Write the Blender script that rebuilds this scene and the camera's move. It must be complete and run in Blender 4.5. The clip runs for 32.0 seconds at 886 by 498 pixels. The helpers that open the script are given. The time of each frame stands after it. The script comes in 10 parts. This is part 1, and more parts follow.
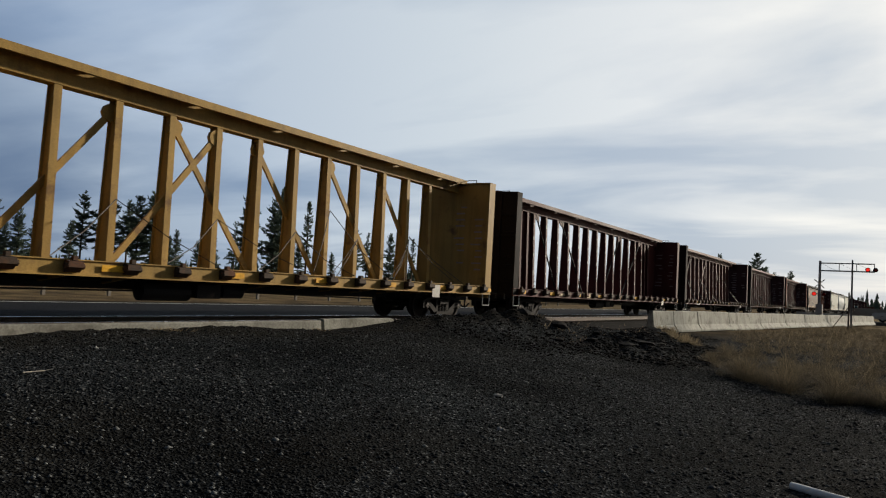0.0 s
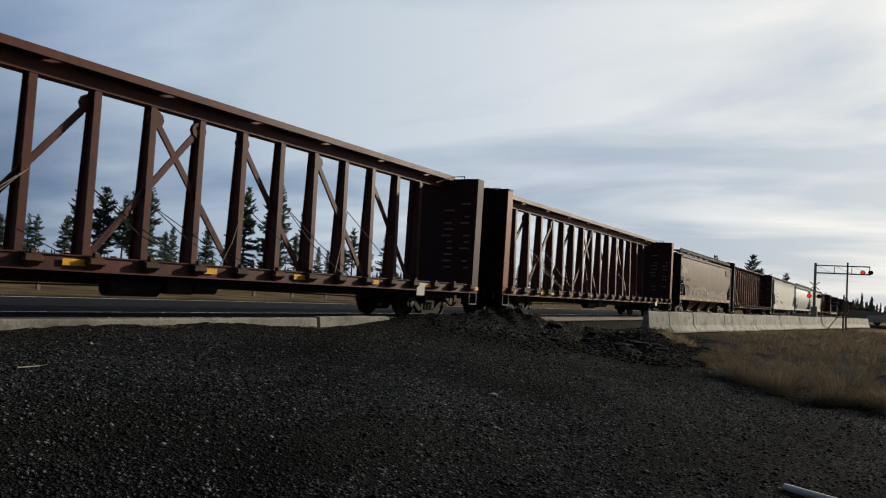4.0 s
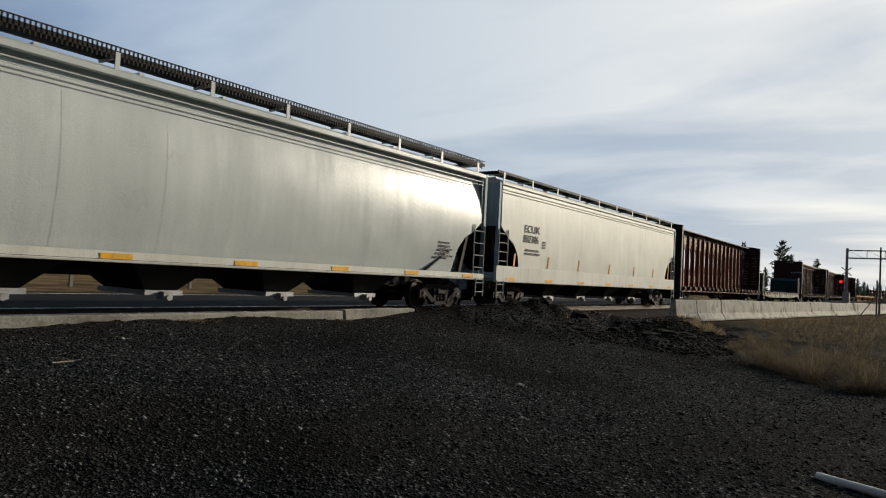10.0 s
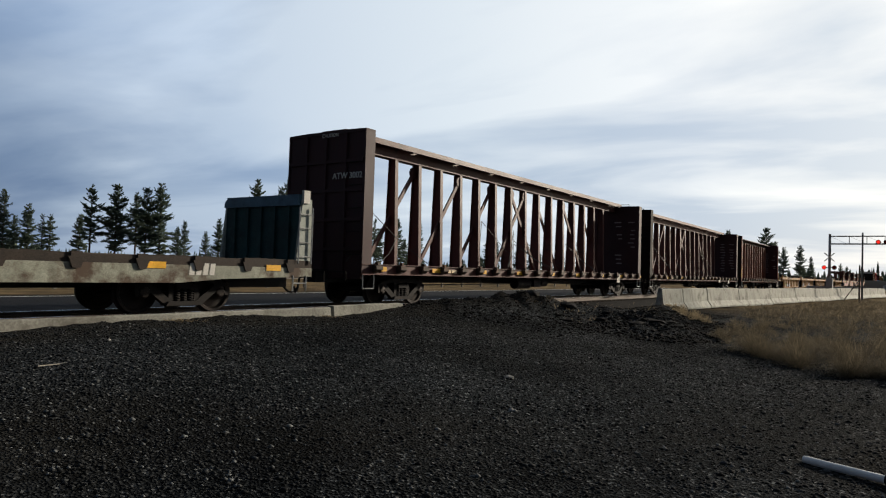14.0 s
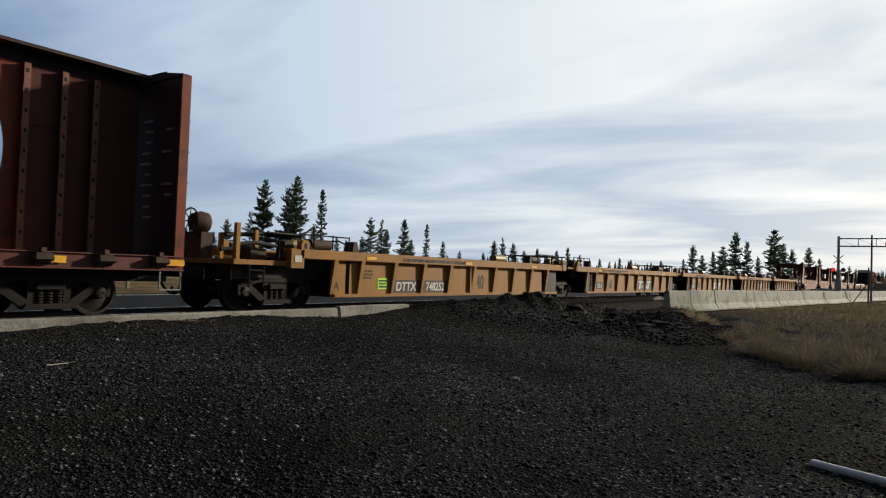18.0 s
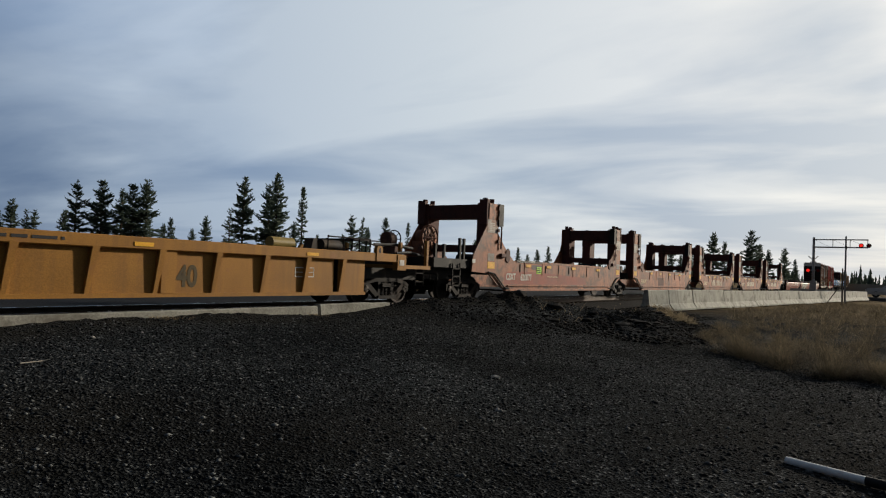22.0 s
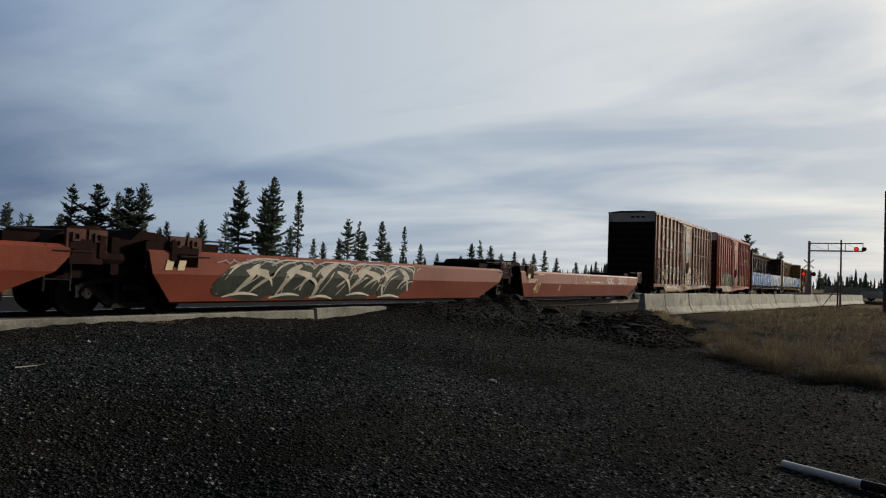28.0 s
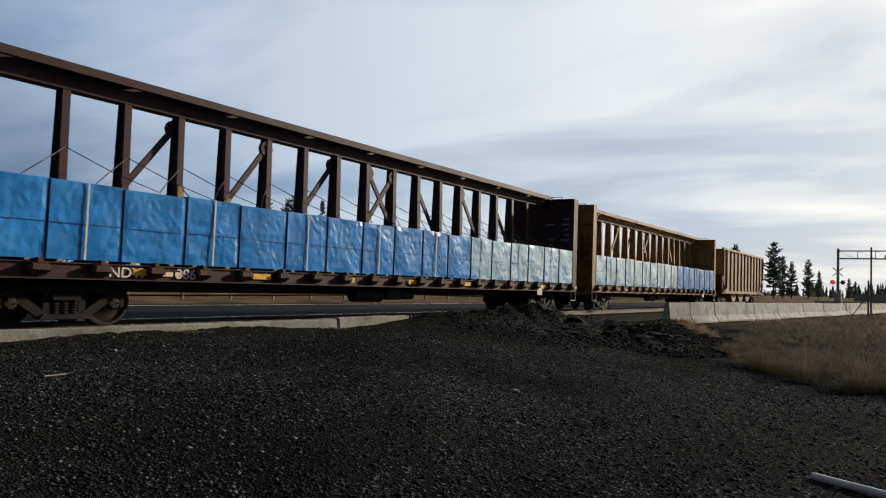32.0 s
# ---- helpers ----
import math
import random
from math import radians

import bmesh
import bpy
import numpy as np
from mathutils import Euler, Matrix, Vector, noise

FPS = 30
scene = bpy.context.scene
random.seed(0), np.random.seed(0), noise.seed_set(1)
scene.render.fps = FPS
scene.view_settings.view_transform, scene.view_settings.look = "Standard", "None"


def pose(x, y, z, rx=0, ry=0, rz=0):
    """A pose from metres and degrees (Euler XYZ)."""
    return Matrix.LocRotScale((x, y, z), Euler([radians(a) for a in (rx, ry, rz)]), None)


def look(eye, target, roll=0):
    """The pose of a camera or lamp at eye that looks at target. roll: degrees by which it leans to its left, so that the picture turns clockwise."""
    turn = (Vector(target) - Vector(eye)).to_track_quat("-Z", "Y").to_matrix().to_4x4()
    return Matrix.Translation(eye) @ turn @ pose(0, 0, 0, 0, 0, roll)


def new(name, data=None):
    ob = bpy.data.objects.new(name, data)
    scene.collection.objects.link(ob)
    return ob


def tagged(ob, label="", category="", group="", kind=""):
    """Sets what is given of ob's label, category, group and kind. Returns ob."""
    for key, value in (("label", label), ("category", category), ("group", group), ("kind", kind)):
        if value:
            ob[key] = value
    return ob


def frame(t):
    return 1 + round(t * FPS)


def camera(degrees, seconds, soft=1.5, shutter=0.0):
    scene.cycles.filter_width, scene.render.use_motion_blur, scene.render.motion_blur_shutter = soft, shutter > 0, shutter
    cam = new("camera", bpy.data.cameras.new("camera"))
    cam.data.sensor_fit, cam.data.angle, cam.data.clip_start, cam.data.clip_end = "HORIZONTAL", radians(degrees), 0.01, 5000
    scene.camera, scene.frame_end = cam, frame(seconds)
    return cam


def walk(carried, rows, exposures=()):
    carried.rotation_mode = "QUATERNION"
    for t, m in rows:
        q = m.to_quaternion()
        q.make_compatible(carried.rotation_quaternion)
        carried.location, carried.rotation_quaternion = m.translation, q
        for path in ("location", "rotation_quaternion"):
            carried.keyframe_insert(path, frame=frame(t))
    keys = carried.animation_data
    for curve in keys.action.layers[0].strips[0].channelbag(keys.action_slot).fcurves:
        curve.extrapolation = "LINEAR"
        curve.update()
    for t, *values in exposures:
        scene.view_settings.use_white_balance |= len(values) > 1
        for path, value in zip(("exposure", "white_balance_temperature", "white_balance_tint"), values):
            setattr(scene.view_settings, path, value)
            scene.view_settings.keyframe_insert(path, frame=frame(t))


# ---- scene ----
# The camera stands still by the road and turns a little; z = 0 is the rail head, the track runs along x.
EYE = (0.0, 0.0, 1.05)
VIEW = [
    (0.0, -56.112, 3.191, -3.324), (0.5, -56.311, 3.497, -3.196), (1.0, -56.703, 3.322, -3.428), (1.5, -57.025, 3.170, -3.292),
    (2.0, -57.225, 3.210, -3.344), (2.5, -57.256, 3.263, -3.702), (3.0, -56.793, 3.325, -3.319), (3.5, -56.691, 3.217, -3.694),
    (5.5, -55.553, 2.929, -3.357), (6.0, -55.033, 3.039, -3.153), (6.5, -54.153, 3.081, -3.085), (7.0, -53.892, 2.915, -3.099),
    (7.5, -53.786, 2.595, -3.263), (8.0, -53.967, 2.257, -3.296), (8.5, -53.944, 2.217, -3.138), (9.0, -54.046, 2.070, -3.192),
    (9.5, -54.329, 2.082, -3.219), (10.0, -54.373, 2.249, -3.013), (10.5, -54.709, 2.264, -3.375), (11.0, -54.588, 2.128, -3.106),
    (11.5, -54.297, 1.935, -2.593), (12.0, -53.737, 2.022, -2.567), (12.5, -53.516, 1.953, -2.535), (13.0, -53.673, 1.875, -2.278),
    (13.5, -54.301, 1.725, -1.977), (14.0, -55.420, 1.797, -1.783), (14.5, -55.799, 1.941, -1.696), (16.5, -55.724, 1.891, -1.786),
    (17.0, -55.424, 1.790, -2.149), (17.5, -55.395, 1.716, -2.044), (18.0, -54.868, 1.867, -1.991), (18.5, -54.541, 2.045, -2.219),
    (19.0, -54.720, 2.216, -1.980), (19.5, -55.166, 2.411, -2.102), (20.0, -54.856, 2.336, -2.258), (20.5, -54.672, 2.324, -2.466),
    (21.0, -54.957, 2.067, -2.539), (21.5, -55.649, 1.978, -2.463), (22.0, -56.471, 1.799, -2.287), (22.5, -56.798, 1.883, -2.163),
    (23.0, -56.654, 1.976, -2.278), (23.5, -56.328, 2.132, -2.443), (24.0, -55.388, 2.108, -2.146), (24.5, -54.532, 2.421, -2.149),
    (25.0, -54.457, 2.666, -1.972), (25.5, -54.951, 2.879, -2.239), (27.5, -56.048, 2.330, -2.019), (28.0, -56.767, 2.129, -2.254),
    (28.5, -56.981, 1.781, -2.262), (29.0, -56.938, 1.535, -2.528), (29.5, -56.795, 1.725, -2.366), (30.0, -56.355, 2.017, -2.360),
    (30.5, -56.307, 2.325, -2.486), (31.0, -55.751, 2.456, -2.485), (31.5, -55.279, 2.600, -2.145), (32.0, -54.909, 2.827, -2.124),
]

cam = camera(66.17, 32.0, soft=1.15, shutter=0.03)
GAIN = ((0, 0.03), (6, 0.0), (11, 0.03), (12, 0.05), (13, 0.24), (14, 0.27), (16.5, 0.27), (18, 0.22), (18.7, 0.03), (19.3, 0.0), (22, -0.03), (23, -0.08), (24, -0.15), (28, -0.15), (29, -0.08), (30, -0.14), (30.6, 0.02), (31, 0.13), (32, 0.14))
walk(cam, [(t, pose(*EYE, 90 + pitch, roll, yaw)) for t, yaw, pitch, roll in VIEW], GAIN)

# ---- light: a low sun behind thin cloud, ahead and to the right ----
SUN_AZ, SUN_EL = radians(-22), radians(17)
SUN_DIR = Vector((math.cos(SUN_EL) * math.cos(SUN_AZ), math.cos(SUN_EL) * math.sin(SUN_AZ), math.sin(SUN_EL)))
sun = new("sun", bpy.data.lights.new("sun", "SUN"))
sun.data.energy, sun.data.angle, sun.data.color = 4.2, radians(2.5), (1.0, 0.89, 0.73)
sun.matrix_world = look((0, 0, 60), (-SUN_DIR.x, -SUN_DIR.y, 60 - SUN_DIR.z))


def link(tree, a, out, b, into):
    tree.links.new(a.outputs[out], b.inputs[into])


def build_world():
    world = bpy.data.worlds.new("sky")
    scene.world = world
    world.use_nodes = True
    t = world.node_tree
    n = t.nodes
    bg = n["Background"]
    co = n.new("ShaderNodeTexCoord")
    nishita = n.new("ShaderNodeTexSky")
    nishita.sky_type, nishita.sun_disc = "NISHITA", False
    nishita.sun_elevation, nishita.sun_rotation = SUN_EL, math.pi / 2 - SUN_AZ
    nishita.dust_density = 2.0
    dim = n.new("ShaderNodeMix")
    dim.data_type, dim.blend_type = "RGBA", "MULTIPLY"
    dim.inputs[0].default_value = 1.0
    dim.inputs[7].default_value = (0.075, 0.078, 0.085, 1)
    link(t, nishita, 0, dim, 6)
    # cloud deck: the direction projected on a high plane
    sep = n.new("ShaderNodeSeparateXYZ")
    link(t, co, "Generated", sep, 0)
    up = n.new("ShaderNodeMath")
    up.operation = "MAXIMUM"
    up.inputs[1].default_value = 0.0
    link(t, sep, 2, up, 0)
    lift = n.new("ShaderNodeMath")
    lift.inputs[1].default_value = 0.12
    link(t, up, 0, lift, 0)
    div = n.new("ShaderNodeVectorMath")
    div.operation = "DIVIDE"
    comb = n.new("ShaderNodeCombineXYZ")
    for i in range(3):
        link(t, lift, 0, comb, i)
    link(t, co, "Generated", div, 0)
    link(t, comb, 0, div, 1)
    mp = n.new("ShaderNodeMapping")
    mp.vector_type = "TEXTURE"
    mp.inputs["Location"].default_value = (3.1, 1.7, 0.0)
    mp.inputs["Rotation"].default_value = (0, 0, radians(96))
    mp.inputs["Scale"].default_value = (1.5, 0.80, 1.0)
    link(t, div, 0, mp, 0)
    big = n.new("ShaderNodeTexNoise")
    big.inputs["Scale"].default_value, big.inputs["Detail"].default_value = 0.85, 7
    big.inputs["Roughness"].default_value, big.inputs["Distortion"].default_value = 0.50, 0.35
    link(t, mp, 0, big, 0)
    cover = n.new("ShaderNodeMapRange")
    cover.inputs[1].default_value, cover.inputs[2].default_value = 0.38, 0.63
    link(t, big, 0, cover, 0)
    # nearness to the sun brightens the thin cloud
    dot = n.new("ShaderNodeVectorMath")
    dot.operation = "DOT_PRODUCT"
    dot.inputs[1].default_value = SUN_DIR
    link(t, co, "Generated", dot, 0)
    span = n.new("ShaderNodeMapRange")
    span.inputs[1].default_value, span.inputs[2].default_value = -1.0, 1.0
    link(t, dot, "Value", span, 0)
    glow = n.new("ShaderNodeValToRGB")
    e = glow.color_ramp.elements
    e[0].position, e[0].color = 0.0, (0.07, 0.085, 0.115, 1)
    e[1].position, e[1].color = 1.0, (1.7, 1.5, 1.25, 1)
    for p, c in ((0.40, (0.10, 0.125, 0.165, 1)), (0.52, (0.32, 0.395, 0.50, 1)), (0.66, (0.45, 0.53, 0.63, 1)), (0.80, (0.60, 0.66, 0.71, 1)), (0.90, (0.74, 0.765, 0.775, 1)), (0.96, (0.93, 0.91, 0.85, 1))):
        k = e.new(p)
        k.color = c
    link(t, span, 0, glow, 0)
    dark = n.new("ShaderNodeMix")
    dark.data_type, dark.blend_type = "RGBA", "MULTIPLY"
    dark.inputs[0].default_value = 1.0
    dark.inputs[7].default_value = (0.62, 0.70, 0.82, 1)
    link(t, glow, 0, dark, 6)
    bright = n.new("ShaderNodeMix")
    bright.data_type, bright.blend_type = "RGBA", "MULTIPLY"
    bright.inputs[0].default_value = 1.0
    bright.inputs[7].default_value = (1.10, 1.10, 1.10, 1)
    link(t, glow, 0, bright, 6)
    deck = n.new("ShaderNodeMix")
    deck.data_type = "RGBA"
    link(t, cover, 0, deck, 0)
    link(t, dark, 2, deck, 6)
    link(t, bright, 2, deck, 7)
    # overhead, out of view, the sky is dimmed to lower the fill light
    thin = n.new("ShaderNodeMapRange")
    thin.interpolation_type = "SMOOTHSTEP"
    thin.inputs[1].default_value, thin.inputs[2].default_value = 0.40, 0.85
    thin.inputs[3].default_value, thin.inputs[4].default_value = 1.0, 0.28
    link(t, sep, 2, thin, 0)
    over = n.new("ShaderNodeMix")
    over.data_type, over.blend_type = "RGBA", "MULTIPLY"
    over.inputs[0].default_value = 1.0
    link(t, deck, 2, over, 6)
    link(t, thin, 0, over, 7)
    # behind the camera, unseen, the sky is dimmed to deepen shade on the cars
    rear_dim = n.new("ShaderNodeMapRange")
    rear_dim.interpolation_type = "SMOOTHSTEP"
    rear_dim.inputs[1].default_value, rear_dim.inputs[2].default_value = -0.65, 0.05
    rear_dim.inputs[3].default_value, rear_dim.inputs[4].default_value = 0.34, 1.0
    link(t, sep, 1, rear_dim, 0)
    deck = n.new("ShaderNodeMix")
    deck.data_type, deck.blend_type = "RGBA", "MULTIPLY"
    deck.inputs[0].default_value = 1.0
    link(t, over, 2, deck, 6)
    link(t, rear_dim, 0, deck, 7)
    # a pale bank of high cloud over the pines, and a slate-blue one low beside it
    fray = n.new("ShaderNodeTexNoise")
    fray.inputs["Scale"].default_value, fray.inputs["Detail"].default_value = 2.2, 5
    link(t, mp, 0, fray, 0)
    for az, el, wide, tone in ((64, 23, 15, (1.34, 1.30, 1.25)), (73, 5, 16, (0.66, 0.71, 0.78)), (53, 6, 9, (0.86, 0.89, 0.93))):
        a, b = radians(az), radians(el)
        near = n.new("ShaderNodeVectorMath")
        near.operation = "DOT_PRODUCT"
        near.inputs[1].default_value = (math.cos(b) * math.cos(a), math.cos(b) * math.sin(a), math.sin(b))
        link(t, co, "Generated", near, 0)
        shake = n.new("ShaderNodeMath")
        shake.operation = "MULTIPLY_ADD"
        shake.inputs[1].default_value = 1.1 * (1 - math.cos(radians(wide)))
        link(t, fray, 0, shake, 0)
        link(t, near, "Value", shake, 2)
        core = n.new("ShaderNodeMapRange")
        core.interpolation_type = "SMOOTHSTEP"
        core.inputs[1].default_value, core.inputs[2].default_value = 0.55 - 0.55 * math.cos(radians(wide)) + math.cos(radians(wide)), 1.0 + 0.5 * (1 - math.cos(radians(wide)))
        link(t, shake, 0, core, 0)
        bank_mix = n.new("ShaderNodeMix")
        bank_mix.data_type, bank_mix.blend_type = "RGBA", "MULTIPLY"
        bank_mix.inputs[7].default_value = (*tone, 1)
        link(t, core, 0, bank_mix, 0)
        link(t, deck, 2, bank_mix, 6)
        deck = bank_mix
    add = n.new("ShaderNodeMix")
    add.data_type = "RGBA"
    add.inputs[0].default_value = 0.90
    link(t, dim, 2, add, 6)
    link(t, deck, 2, add, 7)
    link(t, add, 2, bg, 0)
    bg.inputs[1].default_value = 1.0


build_world()

# ---- materials ----
MATS = {}


def surface(name, color, rough=0.6, metal=0.0, vary=0.25, scale=2.0, other=None, cover=0.0, oscale=1.2, streak=0.0, streak_color=(0.03, 0.025, 0.02), bump=0.15, bscale=40.0, spec=0.28, world_space=False, emit=0.0, dent=0.0):
    """A weathered surface: tone varied at two scales, patches of another colour (rust, dirt), vertical streaks, fine relief."""
    if name in MATS:
        return MATS[name]
    m = MATS[name] = bpy.data.materials.new(name)
    m.use_nodes = True
    t = m.node_tree
    n = t.nodes
    b = n["Principled BSDF"]
    b.inputs["Roughness"].default_value, b.inputs["Metallic"].default_value = rough, metal
    b.inputs["Specular IOR Level"].default_value = spec
    co = n.new("ShaderNodeTexCoord")
    info = n.new("ShaderNodeObjectInfo")
    shift = n.new("ShaderNodeVectorMath")
    shift.operation = "MULTIPLY_ADD"
    shift.inputs[1].default_value = (17, 23, 31)
    link(t, info, "Random", shift, 0)
    if world_space:
        geo = n.new("ShaderNodeNewGeometry")
        link(t, geo, "Position", shift, 2)
        shift.inputs[1].default_value = (0, 0, 0)
    else:
        link(t, co, "Object", shift, 2)
    big = n.new("ShaderNodeTexNoise")
    big.inputs["Scale"].default_value, big.inputs["Detail"].default_value = scale, 5
    link(t, shift, 0, big, 0)
    fine = n.new("ShaderNodeTexNoise")
    fine.inputs["Scale"].default_value, fine.inputs["Detail"].default_value = bscale, 3
    link(t, shift, 0, fine, 0)
    tone = n.new("ShaderNodeMapRange")
    tone.inputs[1].default_value, tone.inputs[2].default_value = 0.3, 0.7
    tone.inputs[3].default_value, tone.inputs[4].default_value = 1 - vary, 1 + vary * 0.7
    link(t, big, 0, tone, 0)
    mul = n.new("ShaderNodeMix")
    mul.data_type, mul.blend_type = "RGBA", "MULTIPLY"
    mul.inputs[0].default_value = 1.0
    mul.inputs[6].default_value = (*color, 1)
    link(t, tone, 0, mul, 7)
    last = mul
    f2 = n.new("ShaderNodeMapRange")
    f2.inputs[1].default_value, f2.inputs[2].default_value = 0.35, 0.65
    f2.inputs[3].default_value, f2.inputs[4].default_value = 1 - vary * 0.6, 1 + vary * 0.5
    link(t, fine, 0, f2, 0)
    mul2 = n.new("ShaderNodeMix")
    mul2.data_type, mul2.blend_type = "RGBA", "MULTIPLY"
    mul2.inputs[0].default_value = 1.0
    link(t, last, 2, mul2, 6)
    link(t, f2, 0, mul2, 7)
    last = mul2
    if other:
        pn = n.new("ShaderNodeTexNoise")
        pn.inputs["Scale"].default_value, pn.inputs["Detail"].default_value = oscale, 9
        pn.inputs["Roughness"].default_value = 0.68
        link(t, shift, 0, pn, 0)
        pr = n.new("ShaderNodeMapRange")
        pr.inputs[1].default_value, pr.inputs[2].default_value = 0.66 - 0.34 * cover, 0.78 - 0.34 * cover
        link(t, pn, 0, pr, 0)
        mx = n.new("ShaderNodeMix")
        mx.data_type = "RGBA"
        mx.inputs[7].default_value = (*other, 1)
        link(t, pr, 0, mx, 0)
        link(t, last, 2, mx, 6)
        last = mx
    if streak:
        mp = n.new("ShaderNodeMapping")
        mp.inputs["Scale"].default_value = (5.0, 5.0, 0.35)
        link(t, shift, 0, mp, 0)
        sn = n.new("ShaderNodeTexNoise")
        sn.inputs["Scale"].default_value, sn.inputs["Detail"].default_value = 1.3, 6
        link(t, mp, 0, sn, 0)
        sr = n.new("ShaderNodeMapRange")
        sr.inputs[1].default_value, sr.inputs[2].default_value, sr.inputs[4].default_value = 0.45, 0.75, streak
        link(t, sn, 0, sr, 0)
        mx = n.new("ShaderNodeMix")
        mx.data_type = "RGBA"
        mx.inputs[7].default_value = (*streak_color, 1)
        link(t, sr, 0, mx, 0)
        link(t, last, 2, mx, 6)
        last = mx
    link(t, last, 2, b, "Base Color")
    if rough > 0.15:
        rr = n.new("ShaderNodeMapRange")
        rr.inputs[3].default_value, rr.inputs[4].default_value = max(0.05, rough - 0.15), min(1, rough + 0.15)
        link(t, big, 0, rr, 0)
        link(t, rr, 0, b, "Roughness")
    if bump:
        bp = n.new("ShaderNodeBump")
        bp.inputs["Strength"].default_value, bp.inputs["Distance"].default_value = bump, 0.02
        link(t, fine, 0, bp, "Height")
        if dent:
            # shallow dents and oil-canning of thin sheet, longer up and down than along
            dm = n.new("ShaderNodeMapping")
            dm.inputs["Scale"].default_value = (1.9, 1.0, 0.32)
            link(t, shift, 0, dm, 0)
            dn = n.new("ShaderNodeTexNoise")
            dn.inputs["Scale"].default_value, dn.inputs["Detail"].default_value = 1.0, 2
            link(t, dm, 0, dn, 0)
            db = n.new("ShaderNodeBump")
            db.inputs["Strength"].default_value, db.inputs["Distance"].default_value = 1.0, dent
            link(t, dn, 0, db, "Height")
            link(t, db, 0, bp, "Normal")
        link(t, bp, 0, b, "Normal")
    if emit:
        b.inputs["Emission Color"].default_value = (*color, 1)
        b.inputs["Emission Strength"].default_value = emit
    return m


RUST = (0.115, 0.048, 0.022)
DARK = (0.035, 0.03, 0.028)
M_TRUCK = surface("grimy_cast_steel", (0.013, 0.011, 0.010), 0.8, 0.1, 0.4, 3, (0.035, 0.022, 0.015), 0.35)
M_WHEEL = surface("wheel_steel", (0.030, 0.022, 0.018), 0.6, 0.3, 0.35, 4, (0.018, 0.014, 0.012), 0.5)
M_BLACK = surface("black_grime", (0.012, 0.0115, 0.0115), 0.7, 0.0, 0.4, 2, (0.06, 0.045, 0.035), 0.3)
M_GALV = surface("galvanised_steel", (0.36, 0.37, 0.37), 0.5, 0.6, 0.2, 3, (0.2, 0.15, 0.11), 0.25)
M_WHITE = surface("faded_white_paint", (0.62, 0.60, 0.55), 0.65, 0, 0.18, 2, (0.3, 0.26, 0.2), 0.25)
M_LETTER = surface("cream_lettering", (0.80, 0.64, 0.42), 0.7, 0, 0.15, 4, (0.40, 0.24, 0.15), 0.05)
M_YELLOW = surface("reflector_yellow", (0.80, 0.42, 0.03), 0.45, 0, 0.2, 5, (0.3, 0.18, 0.05), 0.2)
M_ORANGE = surface("orange_tape", (0.70, 0.30, 0.05), 0.55, 0, 0.2, 5)
M_RAIL = surface("rail_steel", (0.10, 0.075, 0.06), 0.55, 0.4, 0.3, 3)
M_RAILTOP = surface("polished_railhead", (0.55, 0.55, 0.56), 0.25, 0.9, 0.1, 3)
M_DIRTY = surface("dirty_concrete", (0.27, 0.265, 0.23), 0.95, 0, 0.35, 1.2, (0.14, 0.13, 0.11), 0.40, 2.0, 0.3, (0.08, 0.07, 0.055), 0.3, 30, spec=0.1)
M_CONCRETE = surface("barrier_concrete", (0.42, 0.42, 0.365), 0.9, 0, 0.22, 1.3, (0.20, 0.195, 0.165), 0.42, 2.0, 0.5, (0.16, 0.14, 0.115), 0.3, 30)
M_CABLE = surface("steel_cable", (0.06, 0.055, 0.05), 0.6, 0.5)

# ---- mesh helpers ----


def bx(bm, x0, x1, y0, y1, z0, z1):
    v = [bm.verts.new(p) for p in ((x0, y0, z0), (x1, y0, z0), (x1, y1, z0), (x0, y1, z0), (x0, y0, z1), (x1, y0, z1), (x1, y1, z1), (x0, y1, z1))]
    for f in ((3, 2, 1, 0), (4, 5, 6, 7), (0, 1, 5, 4), (1, 2, 6, 5), (2, 3, 7, 6), (3, 0, 4, 7)):
        bm.faces.new([v[i] for i in f])


def ex(bm, pts, axis, a, b):
    """A flat outline, drawn in the other two axes, pushed along axis from a to b."""
    def at(p, c):
        return (c, p[0], p[1]) if axis == "x" else (p[0], c, p[1]) if axis == "y" else (p[0], p[1], c)
    va, vb = [bm.verts.new(at(p, a)) for p in pts], [bm.verts.new(at(p, b)) for p in pts]
    k = len(pts)
    bm.faces.new(va)
    bm.faces.new(vb[::-1])
    for i in range(k):
        bm.faces.new((va[i], vb[i], vb[(i + 1) % k], va[(i + 1) % k]))


def rod(bm, p, q, r, n=6, r2=None):
    p, q = Vector(p), Vector(q)
    d = (q - p).normalized()
    u = d.orthogonal().normalized()
    w = d.cross(u)
    r2 = r if r2 is None else r2
    a = [bm.verts.new(p + (u * math.cos(2 * math.pi * i / n) + w * math.sin(2 * math.pi * i / n)) * r) for i in range(n)]
    b = [bm.verts.new(q + (u * math.cos(2 * math.pi * i / n) + w * math.sin(2 * math.pi * i / n)) * r2) for i in range(n)]
    for i in range(n):
        bm.faces.new((a[i], a[(i + 1) % n], b[(i + 1) % n], b[i]))
    bm.faces.new(a[::-1])
    bm.faces.new(b)


